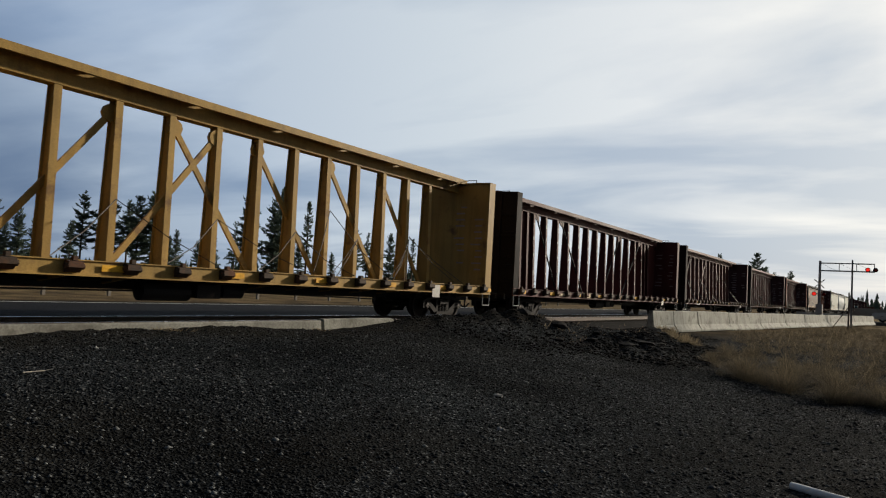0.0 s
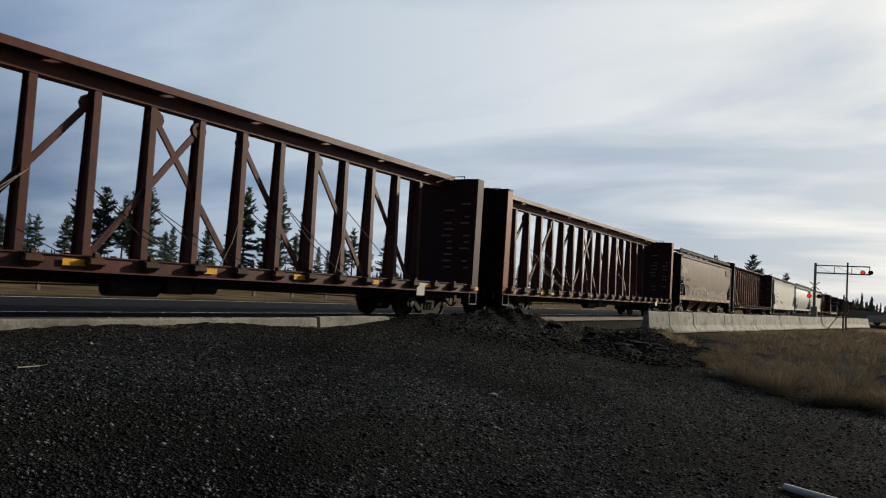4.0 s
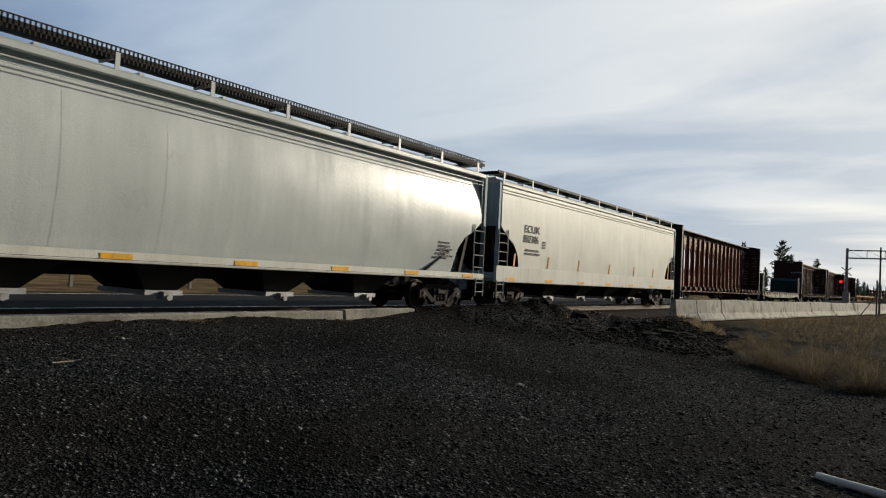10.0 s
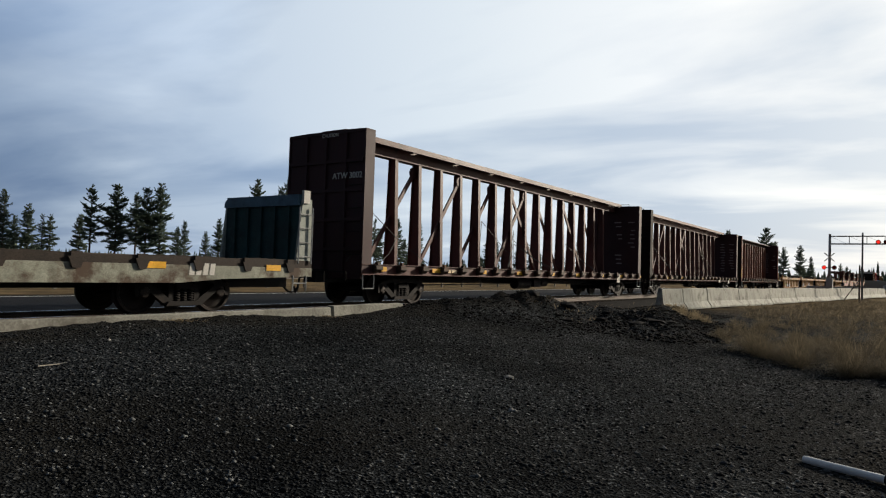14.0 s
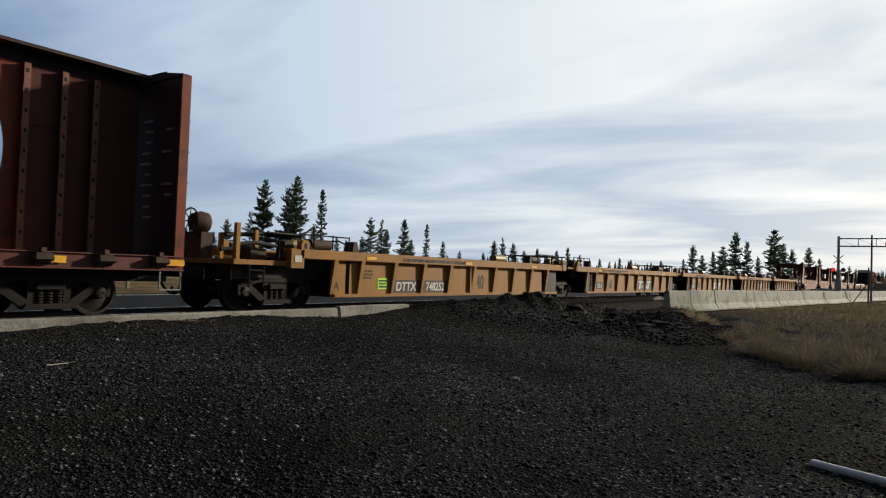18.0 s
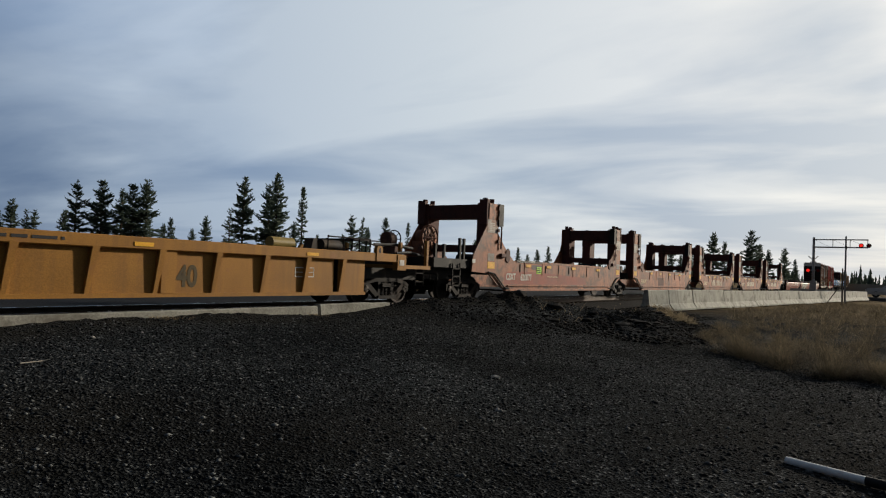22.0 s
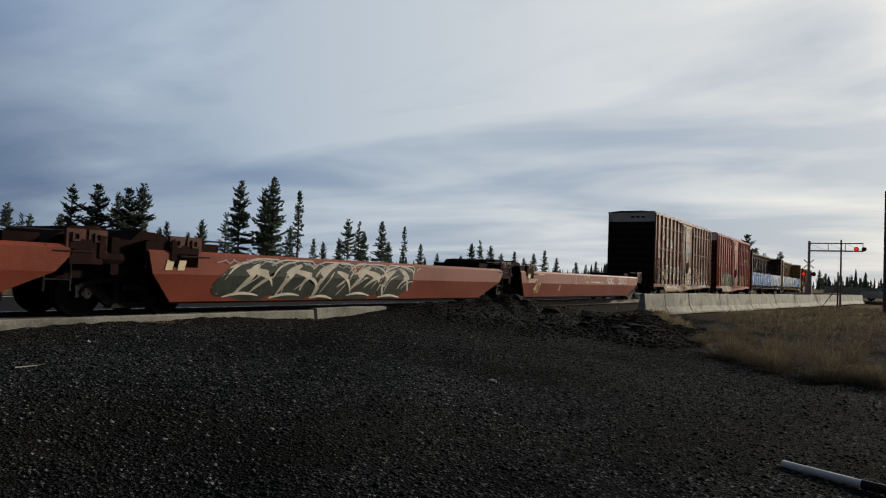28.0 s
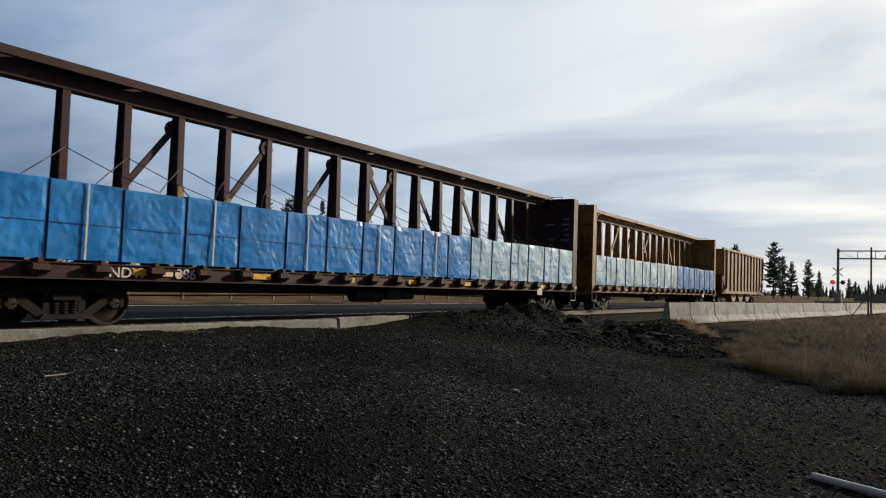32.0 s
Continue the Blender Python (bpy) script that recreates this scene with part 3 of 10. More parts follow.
def underframe(root, h, seed=0):
    """Brake cylinder, reservoir and rods slung below the floor."""
    bm = bmesh.new()
    rod(bm, (-1.5, -0.75, 0.62), (-0.4, -0.75, 0.62), 0.2, 12)
    rod(bm, (0.4, -0.85, 0.66), (0.95, -0.85, 0.66), 0.15, 12)
    rod(bm, (0.95, -0.85, 0.66), (h - 3.2, -0.35, 0.55), 0.018)
    rod(bm, (-1.5, -0.75, 0.62), (-h + 3.2, -0.35, 0.55), 0.018)
    rod(bm, (-h + 1, -0.55, 0.8), (h - 1, -0.55, 0.8), 0.025)
    bx(bm, -0.3, 0.3, -1.0, -0.6, 0.5, 0.8)
    return part("brake_gear", bm, M_BLACK, root)


# -- centre-beam lumber cars --
def winch_mesh(material):
    bm = bmesh.new()
    ex(bm, [(0, 1.15), (-0.17, 1.12), (-0.17, 1.02), (-0.06, 0.93), (0, 0.93)], "x", -0.13, 0.13)
    rod(bm, (-0.17, -0.10, 1.04), (0.17, -0.10, 1.04), 0.055, 8)
    bx(bm, -0.03, 0.05, -0.12, -0.02, 1.14, 1.22)
    return mesh_of(bm, material)


def post_mesh(material, foot=0.46, top=0.27, wide=0.15, z0=1.1, z1=4.50):
    """A tapered rolled post: two flanges and a web between them, with rivet holes' cover plates."""
    bm = bmesh.new()
    for s in (-1, 1):
        ex(bm, [(s * foot / 2, z0), (s * top / 2, z1), (s * (top / 2 - 0.02), z1), (s * (foot / 2 - 0.02), z0)], "x", -wide / 2, wide / 2)
    ex(bm, [(-foot / 2 + 0.02, z0), (foot / 2 - 0.02, z0), (top / 2 - 0.02, z1), (-top / 2 + 0.02, z1)], "x", -0.012, 0.012)
    for k in range(5):
        z = z0 + 0.4 + k * 0.68
        y = -(foot / 2 + (top - foot) / 2 * (z - z0) / (z1 - z0))
        bx(bm, -wide / 2 - 0.012, -wide / 2 + 0.02, y - 0.01, y + 0.05, z, z + 0.09)
    return mesh_of(bm, material)


def web_post(material):
    """A shallow post standing on the solid web: an outer flange on a thin stem, with slots."""
    bm = bmesh.new()
    ex(bm, [(-0.45, 1.08), (-0.425, 1.08), (-0.385, 4.5), (-0.41, 4.5)], "x", -0.055, 0.055)
    ex(bm, [(-0.426, 1.08), (-0.28, 1.08), (-0.28, 4.5), (-0.386, 4.5)], "x", -0.012, 0.012)
    for k in range(5):
        z = 1.5 + k * 0.62
        bx(bm, -0.065, -0.045, -0.46 + 0.011 * k, -0.42 + 0.011 * k, z, z + 0.10)
    return mesh_of(bm, material)


def bulkhead(root, x, s, material, cap=False, prints=True, seed=0, flange=None, half=1.47, top=4.78, thick=0.38):
    """An end wall: inner sheet, corner posts, outer ribs, top rail. s points outwards."""
    bm = bmesh.new()
    xi, xo = x - s * thick, x
    bx(bm, *sorted((xi, xi + s * 0.02)), -half + 0.05, half - 0.05, 1.0, top - 0.04)
    bx(bm, *sorted((xo - s * 0.05, xo - s * 0.03)), -half + 0.05, half - 0.05, 0.75, top - 0.04)
    w = part("bulkhead", bm, material, root, "steel end bulkhead with ribs")
    for y in (-half, half):
        a, b = sorted((y, y - 0.05 * (1 if y > 0 else -1)))
        bm = bmesh.new()
        bx(bm, *sorted((xi, xo)), a, b, 0.92, top)
        part("corner_post", bm, flange or material, w)
    bm = bmesh.new()
    outline = [(-half, top), (-half * 0.5, top + (0.12 if cap else 0.02)), (half * 0.5, top + (0.12 if cap else 0.02)), (half, top), (half, top - 0.07), (-half, top - 0.07)]
    ex(bm, outline, "x", *sorted((xi, xo)))
    part("top_rail", bm, material, w)
    bm = bmesh.new()
    for y in (-0.75, 0.0, 0.75):
        bx(bm, *sorted((xo - s * 0.03, xo + s * 0.04)), y - 0.06, y + 0.06, 0.8, top - 0.08)
    for z in (1.5, 2.3, 3.1, 3.9):
        bx(bm, *sorted((xo - s * 0.03, xo + s * 0.03)), -half + 0.06, half - 0.06, z, z + 0.09)
    part("rib", bm, material, w)
    for k in range(5):
        bm = bmesh.new()
        z = 1.4 + k * 0.62
        rod(bm, (x + s * 0.08, -half + 0.1, z), (x + s * 0.08, -half + 0.5, z), 0.013)
        rod(bm, (x, -half + 0.1, z), (x + s * 0.08, -half + 0.1, z), 0.013)
        rod(bm, (x, -half + 0.5, z), (x + s * 0.08, -half + 0.5, z), 0.013)
        part("grab_iron", bm, M_TRUCK, w)
    bm = bmesh.new()
    rod(bm, (xi, -0.9, top + 0.1), (xi, -0.2, top + 0.1), 0.014)
    for y in (-0.9, -0.2):
        rod(bm, (xi, y, top), (xi, y, top + 0.1), 0.014)
    part("grab_iron", bm, M_TRUCK, w)
    if prints:
        small = bmesh.new()
        rnd = random.Random(seed)
        for col in (-1.05, -0.35):
            for k in range(11):
                z = 3.9 - k * 0.22
                if rnd.random() < 0.75:
                    y0 = col - 0.24 + rnd.uniform(0, 0.1)
                    bx(small, *sorted((xi - s * 0.004, xi)), y0, y0 + rnd.uniform(0.2, 0.42), z, z + 0.05)
        tagged(part("small_print", small, surface("dim_print", (0.30, 0.26, 0.25), 0.8), w, "rows of faded stencilled print"), kind="stuff")
    return w


def centerbeam(front, rear, label, paint, chord=None, end=None, n_posts=16, windows=False, seed=0, foot=0.46, sill=None, cap=False, number=True, flange=None, shift=0.0, lead=None, rods=False, name="centerbeam_car"):
    rnd = random.Random(seed)
    L = rear - front
    h = L / 2
    chord, end, sill = chord or paint, end or paint, sill or paint
    root = new(name)
    place_car(root, front, rear, label, "railcar")
    boxes("center_sill", M_BLACK, root, (-h + 0.2, h - 0.2, -0.2, 0.2, 0.62, 0.98))
    bm = bmesh.new()
    bx(bm, -h + 0.1, h - 0.1, -1.42, 1.42, 1.02, 1.07)
    for k in range(int(L / 1.23)):
        x = -h + 0.8 + k * 1.23
        ex(bm, [(-1.42, 1.0), (-1.42, 0.9), (-0.2, 0.72), (0.2, 0.72), (1.42, 0.9), (1.42, 1.0)], "x", x - 0.03, x + 0.03)
    part("deck", bm, paint, root)
    for s in (-1, 1):
        bm = bmesh.new()
        ex(bm, [(s * 1.42, 0.87), (s * 1.5, 0.87), (s * 1.5, 0.89), (s * 1.46, 0.90), (s * 1.46, 1.13), (s * 1.5, 1.14), (s * 1.5, 1.16), (s * 1.42, 1.16)], "x", -h, h)
        part("side_sill", bm, sill, root)
    # top chord: a wide plate with lips on a box, slotted beside the box
    bm = bmesh.new()
    x0, x1 = -h + 0.3, h - 0.3
    if windows:
        ex(bm, [(-0.62, 4.74), (-0.62, 4.80), (0, 4.88), (0.62, 4.80), (0.62, 4.74), (0.57, 4.74), (0.15, 4.78), (0.15, 4.45), (-0.15, 4.45), (-0.15, 4.78), (-0.57, 4.74)], "x", x0, x1)
    else:
        bx(bm, x0, x1, -0.15, 0.15, 4.46, 4.90)
        for s in (-1, 1):
            bx(bm, x0, x1, *sorted((s * 0.42, s * 0.46)), 4.74, 4.90)
            bx(bm, x0, x1, *sorted((s * 0.36, s * 0.42)), 4.84, 4.90)
            bx(bm, x0, x1, *sorted((s * 0.15, s * 0.20)), 4.84, 4.90)
            n = int(L / 2.47)
            for k in range(n + 1):
                a = x0 if k == 0 else -h + 1.5 + (k - 1) * 2.47 + 0.36
                b = x1 if k == n else -h + 1.5 + k * 2.47
                bx(bm, a, b, *sorted((s * 0.20, s * 0.36)), 4.84, 4.90)
    part("top_chord", bm, chord, root)
    me = web_post(surface("greyed_red_post", (0.20, 0.085, 0.055), 0.6, 0, 0.35, 3, (0.10, 0.05, 0.04), 0.4)) if windows else post_mesh(paint, foot)
    pitch = 1.207 if windows else 1.235
    if windows:
        nb = 14 if L > 20 else 12
        x0 = -nb * pitch / 2 - (0.04 if L > 20 else 0.22)
        xs = [x0 + i * pitch for i in range(nb + 1)]
        extra = [xs[0] - 0.66, xs[0] - 1.25, xs[-1] + 0.66, xs[-1] + 1.25]
        web = {}

        def panel(w, hole):
            bm = bmesh.new()
            zlo, zhi = 1.07, 4.50
            for y in (-0.28, -0.22):
                k = 28
                oval, rect = [], []
                for i in range(k):
                    a = 2 * math.pi * (i + 0.5) / k
                    c, sn = math.cos(a), math.sin(a)
                    oval.append(bm.verts.new((0.345 * c, y, 2.91 + 0.84 * sn)))
                    q = min(w / 2 / max(abs(c), 1e-6), 1.74 / max(abs(sn), 1e-6))
                    rect.append(bm.verts.new((q * c, y, min(zhi, max(zlo, 2.76 + q * sn)))))
                for i in range(k):
                    j = (i + 1) % k
                    bm.faces.new((oval[i], oval[j], rect[j], rect[i]))
                web.setdefault("o%s" % y, oval)
            bm.verts.ensure_lookup_table()
            a, b = web.pop("o-0.28"), web.pop("o-0.22")
            for i in range(len(a)):
                j = (i + 1) % len(a)
                bm.faces.new((a[i], a[j], b[j], b[i]))
            return mesh_of(bm, paint)
        pm = panel(pitch, True)
        for i in range(nb):
            shared("panel", pm, root, pose((xs[i] + xs[i + 1]) / 2, 0, 0))
        # rear end panel is darker: the bulkhead's shadow is put into its colour
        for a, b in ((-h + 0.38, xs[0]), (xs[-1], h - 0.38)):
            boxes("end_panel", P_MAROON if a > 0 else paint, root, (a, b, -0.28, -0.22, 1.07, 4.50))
        bm = bmesh.new()
        for k in range(9):
            z = 1.45 + k * 0.36
            bx(bm, -0.022, 0.022, -0.456 + 0.0115 * (z - 1.08), -0.40, z, z + 0.07)
        slots = mesh_of(bm, M_BLACK)
        for x in xs + extra:
            tagged(shared("slot_row", slots, shared("post", me, root, pose(x, 0, 0)), pose(0, 0, 0)), kind="stuff")
        # rear seam strips share the shadow-dark maroon of their panel
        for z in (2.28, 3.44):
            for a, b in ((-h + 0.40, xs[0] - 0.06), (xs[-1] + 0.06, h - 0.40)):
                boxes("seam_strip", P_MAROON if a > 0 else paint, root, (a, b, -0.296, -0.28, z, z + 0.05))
    elif rods:
        # solid plates next to the bulkheads, thin rods between, gussets under the chord
        xs = [-7.1 + i * pitch for i in range(13)]
        for a, b in ((-h + 0.38, xs[0]), (xs[-1], h - 0.38)):
            boxes("end_panel", paint, root, (a, b, -0.03, 0.03, 1.07, 4.50))
        for x in xs + [xs[0] - 0.62, xs[0] - 1.25, xs[-1] + 0.64, xs[-1] + 1.28]:
            shared("post", me, root, pose(x, 0, 0))
        for a, b in ((-4.25, -1.37), (3.85, 1.4), (7.45, 4.43), (-6.9, -4.5)):
            bm = bmesh.new()
            rod(bm, (a, -0.1, 4.45), (b, -0.1, 1.2), 0.035, 8)
            ob = part("tie_rod", bm, M_BLACK, root)
            bm = bmesh.new()
            q = 1 if b > a else -1
            ex(bm, [(a - q * 0.28, 4.5), (a + q * 0.3, 4.5), (a + q * 0.3, 4.15), (a + q * 0.1, 4.2), (a - q * 0.15, 4.35)], "y", -0.12, -0.08)
            part("gusset", bm, paint, ob)
        for i, x in enumerate(xs):
            for z in (1.9, 2.7, 3.4, 4.0):
                bm = bmesh.new()
                y = -(foot / 2 + (0.27 - foot) / 2 * (z - 1.1) / 3.4) - 0.004
                k = 0.6 + 0.4 * ((i + int(z * 3)) % 3)
                ex(bm, [(x - 0.04 + 0.03 * math.cos(a * 0.785), z + 0.09 * k * math.sin(a * 0.785)) for a in range(8)], "y", y, y - 0.004)
                part("paint_mark", bm, M_WHITE, root)
    else:
        x0 = -(n_posts - 1) * pitch / 2 + shift
        xs = [x0 + i * pitch for i in range(n_posts)]
        for x in xs:
            shared("post", me, root, pose(x, 0, 0))
        # diagonal braces rise towards the middle, two bays each, crossing at the middle
        mid = n_posts // 2
        up = [(i, i + 2) for i in range(0, mid - 1, 2)]
        spans = up + [(n_posts - 1 - i, n_posts - 1 - j) for i, j in up]
        spans.append((1, 0))
        for k, (a, b) in enumerate(spans):
            bm = bmesh.new()
            y = -0.07 if k % 2 else 0.07
            if (a, b) == (1, 0):
                p, q = (-h + 0.4, y, 2.6), (xs[0] + 0.1, y, 1.2)
            else:
                p, q = (xs[a] + (0.1 if b > a else -0.1), y, 1.15), (xs[b], y, 4.3)
            bar(bm, p, q, 0.13, 0.06)
            v = Vector(q) - Vector(p)
            v.normalize()
            g = Vector(q) - v * 0.12
            lathe(bm, [(0.19, y - 0.05), (0.19, y + 0.05)], (g.x, 0, g.z), "y", 10)
            part("diagonal_brace", bm, paint, root)
        for k in range(10):
            bm = bmesh.new()
            i = rnd.randrange(n_posts - 1)
            z = rnd.uniform(2.1, 3.0)
            p = Vector((xs[i], -0.28, z))
            for w in range(2):
                q = p + Vector((rnd.choice((-1, 1)) * rnd.uniform(1.2, 2.2), -1.0, 0))
                q.z = 1.2
                mid_p = (p + q) / 2 - Vector((0, 0, rnd.uniform(0.05, 0.2)))
                rod(bm, p, mid_p, 0.011, 4)
                rod(bm, mid_p, q, 0.011, 4)
            part("tie_down_cable", bm, M_CABLE, root)
    deep = 0.20 if windows else 0.38
    # lead: colour of the leading wall, mostly near-black to imitate its shade
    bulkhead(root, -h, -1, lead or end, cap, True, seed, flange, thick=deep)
    bulkhead(root, h, 1, end, cap, True, seed + 1, flange, thick=deep)
    wm = winch_mesh(surface("winch_steel", (0.06, 0.042, 0.03), 0.7, 0.2, 0.4, 5, RUST, 0.5))
    k = int((L - 0.8) / 1.0)
    for i in range(k):
        x = -h + 0.55 + i * (L - 1.1) / (k - 1)
        shared("winch", wm, root, pose(x, -1.46, 0))
        shared("winch", wm, root, pose(x, 1.46, 0, 0, 0, 180))
    reflectors(root, [-h + 0.5 + i * (L - 1.0) / 8 + 0.25 for i in range(9)], -1.502, 0.97, 0.5, 0.12)
    if not windows:
        boxes("notice_plate", M_WHITE, root, (h - 3.6, h - 3.2, -1.51, -1.5, 0.72, 1.1))
    for s in (-1, 1):
        truck(root, s * (h - 2.3))
        coupler(root, s * (h + 0.65), s)
        bm = bmesh.new()
        bx(bm, *sorted((s * (h - 0.2), s * (h + 0.45))), -0.22, 0.22, 0.62, 0.98)
        part("end_sill", bm, M_BLACK, root)
        bm = bmesh.new()
        for a in (0.05, 0.5):
            rod(bm, (s * (h - a), -1.47, 0.9), (s * (h - a), -1.47, 0.5), 0.016)
        rod(bm, (s * (h - 0.05), -1.47, 0.5), (s * (h - 0.5), -1.47, 0.5), 0.016)
        part("step", bm, M_GALV, root)
    underframe(root, h)
    if number:
        small_print(root, -h + 3.1, 0.93, -1.5, 1.6, 0.16, 1, M_LETTER, seed)
    return root


# -- covered hoppers --
def hopper(front, rear, label, paint, roof_paint, dark, sill_paint, bulge=0.03, sill=(0.94, 1.5), eave=4.36, bays=4, lower=1.5, seed=0, crease=True, seam=None, bay_paint=None, bay_wide=1.0, strips=(), pickets=False, name="covered_hopper"):
    L = rear - front
    h = L / 2
    root = new(name)
    place_car(root, front, rear, label, "railcar")
    inset = 0.28
    s0, s1 = sill

    def side_y(z):
        a = (z - lower) / (eave - lower)
        return 1.47 - bulge + bulge * math.sin(math.pi * min(1, max(0, a * 0.9 + 0.08))) ** 0.7

    def bottom(d):
        """Lower edge of the side sheet at d metres from the end: the cut-out by the ladder."""
        pts = [(0.0, 2.85), (0.28, 2.85), (0.75, 2.50), (1.15, 2.32), (1.45, 2.0), (1.58, 1.72), (1.50, 1.6), (1.66, lower)]
        if d >= 1.62:
            return lower
        for (a, za), (b, zb) in zip(pts, pts[1:]):
            if a <= d <= b:
                return za + (zb - za) * (d - a) / max(b - a, 1e-6)
        return lower
    ds = [inset, 0.5, 0.75, 0.95, 1.15, 1.3, 1.45, 1.54, 1.62]
    xs = [-h + d for d in ds] + [-h + 1.7 + i * (L - 3.4) / 14 for i in range(15)] + [h - d for d in ds[::-1]]
    for s in (-1, 1):
        bm = bmesh.new()
        grid = []
        for x in xs:
            b = bottom(h - abs(x))
            col = []
            for k in range(13):
                z = b + (eave - b) * k / 12
                col.append(bm.verts.new((x, s * side_y(z), z)))
            grid.append(col)
        for a, b in zip(grid, grid[1:]):
            for k in range(12):
                bm.faces.new((a[k], a[k + 1], b[k + 1], b[k]))
        sheet_ob = part("side_sheet", bm, paint, root, smooth=True)
        if s < 0:
            for k in range(1, 8):
                bm = bmesh.new()
                x = -h + 1.7 + k * (L - 3.4) / 8
                for a, b in zip(range(12), range(1, 13)):
                    za, zb = lower + (eave - lower) * a / 12, lower + (eave - lower) * b / 12
                    bm.faces.new([bm.verts.new(p) for p in ((x - 0.007, -side_y(za) - 0.002, za), (x + 0.007, -side_y(za) - 0.002, za), (x + 0.007, -side_y(zb) - 0.002, zb), (x - 0.007, -side_y(zb) - 0.002, zb))])
                part("weld_seam", bm, seam or paint, sheet_ob)
        bm = bmesh.new()
        ex(bm, [(s * 1.40, s0), (s * 1.49, s0), (s * 1.50, s0 + 0.03), (s * 1.49, s1), (s * 1.40, s1)], "x", -h + 0.05, h - 0.05)
        part("side_sill", bm, sill_paint, root)
        # thin black line just above the sill's lower edge
        boxes("sill_lip", M_BLACK, root, (-h + 0.05, h - 0.05, *sorted((s * 1.492, s * 1.499)), s0 + 0.045, s0 + 0.055))
        bm = bmesh.new()
        ex(bm, [(s * 1.44, eave - 0.1), (s * 1.50, eave - 0.08), (s * 1.50, eave + 0.02), (s * 1.40, eave + 0.06), (s * 1.34, eave)], "x", -h + 0.2, h - 0.2)
        if crease:
            bx(bm, -h + 0.3, h - 0.3, s * 1.475 - 0.012, s * 1.475 + 0.012, eave - 0.24, eave - 0.22)
            bx(bm, -h + 0.3, h - 0.3, s * 1.475 - 0.012, s * 1.475 + 0.012, eave - 0.34, eave - 0.33)
        part("eave", bm, roof_paint, root)
    bm = bmesh.new()
    arch = [(1.42 * math.cos(math.pi * k / 12), eave + 0.26 * math.sin(math.pi * k / 12)) for k in range(13)]
    ex(bm, arch, "x", -h + inset, h - inset)
    part("roof", bm, roof_paint, root)
    bm = bmesh.new()
    bx(bm, -h + 1.0, h - 1.0, -0.32, 0.32, eave + 0.2, eave + 0.38)
    for k in range(9):
        x = -h + 1.6 + k * (L - 3.2) / 8
        bx(bm, x - 0.05, x + 0.05, -0.38, 0.38, eave + 0.36, eave + 0.43)
    part("hatch", bm, roof_paint, root)
    n = 10
    for s in (-1, 1):
        bm = bmesh.new()
        z = eave + 0.34
        bx(bm, -h + 0.1, h - 0.1, s * 1.02 - 0.3, s * 1.02 + 0.3, z, z + 0.03)
        board = part("running_board", bm, M_BLACK, root, "dark grating roof walkway")
        boxes("walkway_edge", M_BLACK, board, (-h + 0.1, h - 0.1, s * 1.34 - 0.025, s * 1.34 + 0.012, z - 0.02, z + 0.07))
        if s < 0:
            if pickets:
                bm = bmesh.new()
                for k in range(int((L - 0.3) / 0.085)):
                    x = -h + 0.15 + k * 0.085
                    bx(bm, x - 0.014, x + 0.014, s * 1.365, s * 1.34, z - 0.10, z + 0.15)
                bx(bm, -h + 0.1, h - 0.1, s * 1.365, s * 1.34, z + 0.14, z + 0.16)
                tagged(part("picket_row", bm, M_BLACK, board, "fine upright bars along the walkway"), "fine upright bars along the walkway", kind="stuff")
        bm = bmesh.new()
        bx(bm, -0.045, 0.045, s * 1.36 - 0.012, s * 1.36 + 0.012, eave - 0.02, z + 0.05)
        bx(bm, -0.03, 0.03, *sorted((s * 0.72, s * 1.36)), z - 0.05, z)
        wb = mesh_of(bm, roof_paint)
        for k in range(n):
            shared("walkway_bracket", wb, root, pose(-h + 0.5 + k * (L - 1.0) / (n - 1), 0, 0))
    for a in (-h + 0.05, h - 0.55):
        boxes("end_walkway", M_BLACK, root, (a, a + 0.5, -1.3, 1.3, eave + 0.34, eave + 0.37))
    # ends: upright sheet, slope sheet, posts and platform
    for e in (-1, 1):
        x = e * (h - inset)
        bm = bmesh.new()
        prof = [(-1.45, 2.85), (1.45, 2.85)] + [(1.45 * math.cos(math.pi * k / 10), eave + 0.24 * math.sin(math.pi * k / 10)) for k in range(11)]
        ex(bm, prof, "x", x - e * 0.03, x)
        part("end_sheet", bm, dark, root)
        bm = bmesh.new()
        xi = e * (h - 3.4)
        v = [bm.verts.new(p) for p in ((x, -1.43, 2.87), (x, 1.43, 2.87), (xi, 1.38, 1.0), (xi, -1.38, 1.0), (x, -1.43, 2.82), (x, 1.43, 2.82), (xi, 1.38, 0.95), (xi, -1.38, 0.95))]
        for f in ((0, 1, 2, 3), (7, 6, 5, 4), (0, 3, 7, 4), (1, 5, 6, 2)):
            bm.faces.new([v[i] for i in f])
        for y in (-1.0, 1.0):
            ex(bm, [(x, 2.8), (x - e * 0.12, 2.8), (e * (h - 0.9), 1.2), (e * (h - 0.75), 1.2)], "y", y - 0.05, y + 0.05)
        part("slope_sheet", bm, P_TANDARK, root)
        bm = bmesh.new()
        for y in (-1.43, 1.43):
            bx(bm, *sorted((e * (h - 0.05), e * (h - 0.17))), y - 0.05, y + 0.05, s0, eave)
        bx(bm, *sorted((e * (h - 0.05), e * (h - 0.3))), -1.45, 1.45, s0 + 0.1, s0 + 0.32)
        bx(bm, *sorted((e * (h - 0.2), e * (h + 0.45))), -0.22, 0.22, 0.62, 0.98)
        bx(bm, *sorted((e * (h - 0.1), e * (h - 1.7))), -1.4, 1.4, s0 + 0.02, s0 + 0.08)
        part("end_frame", bm, dark, root)
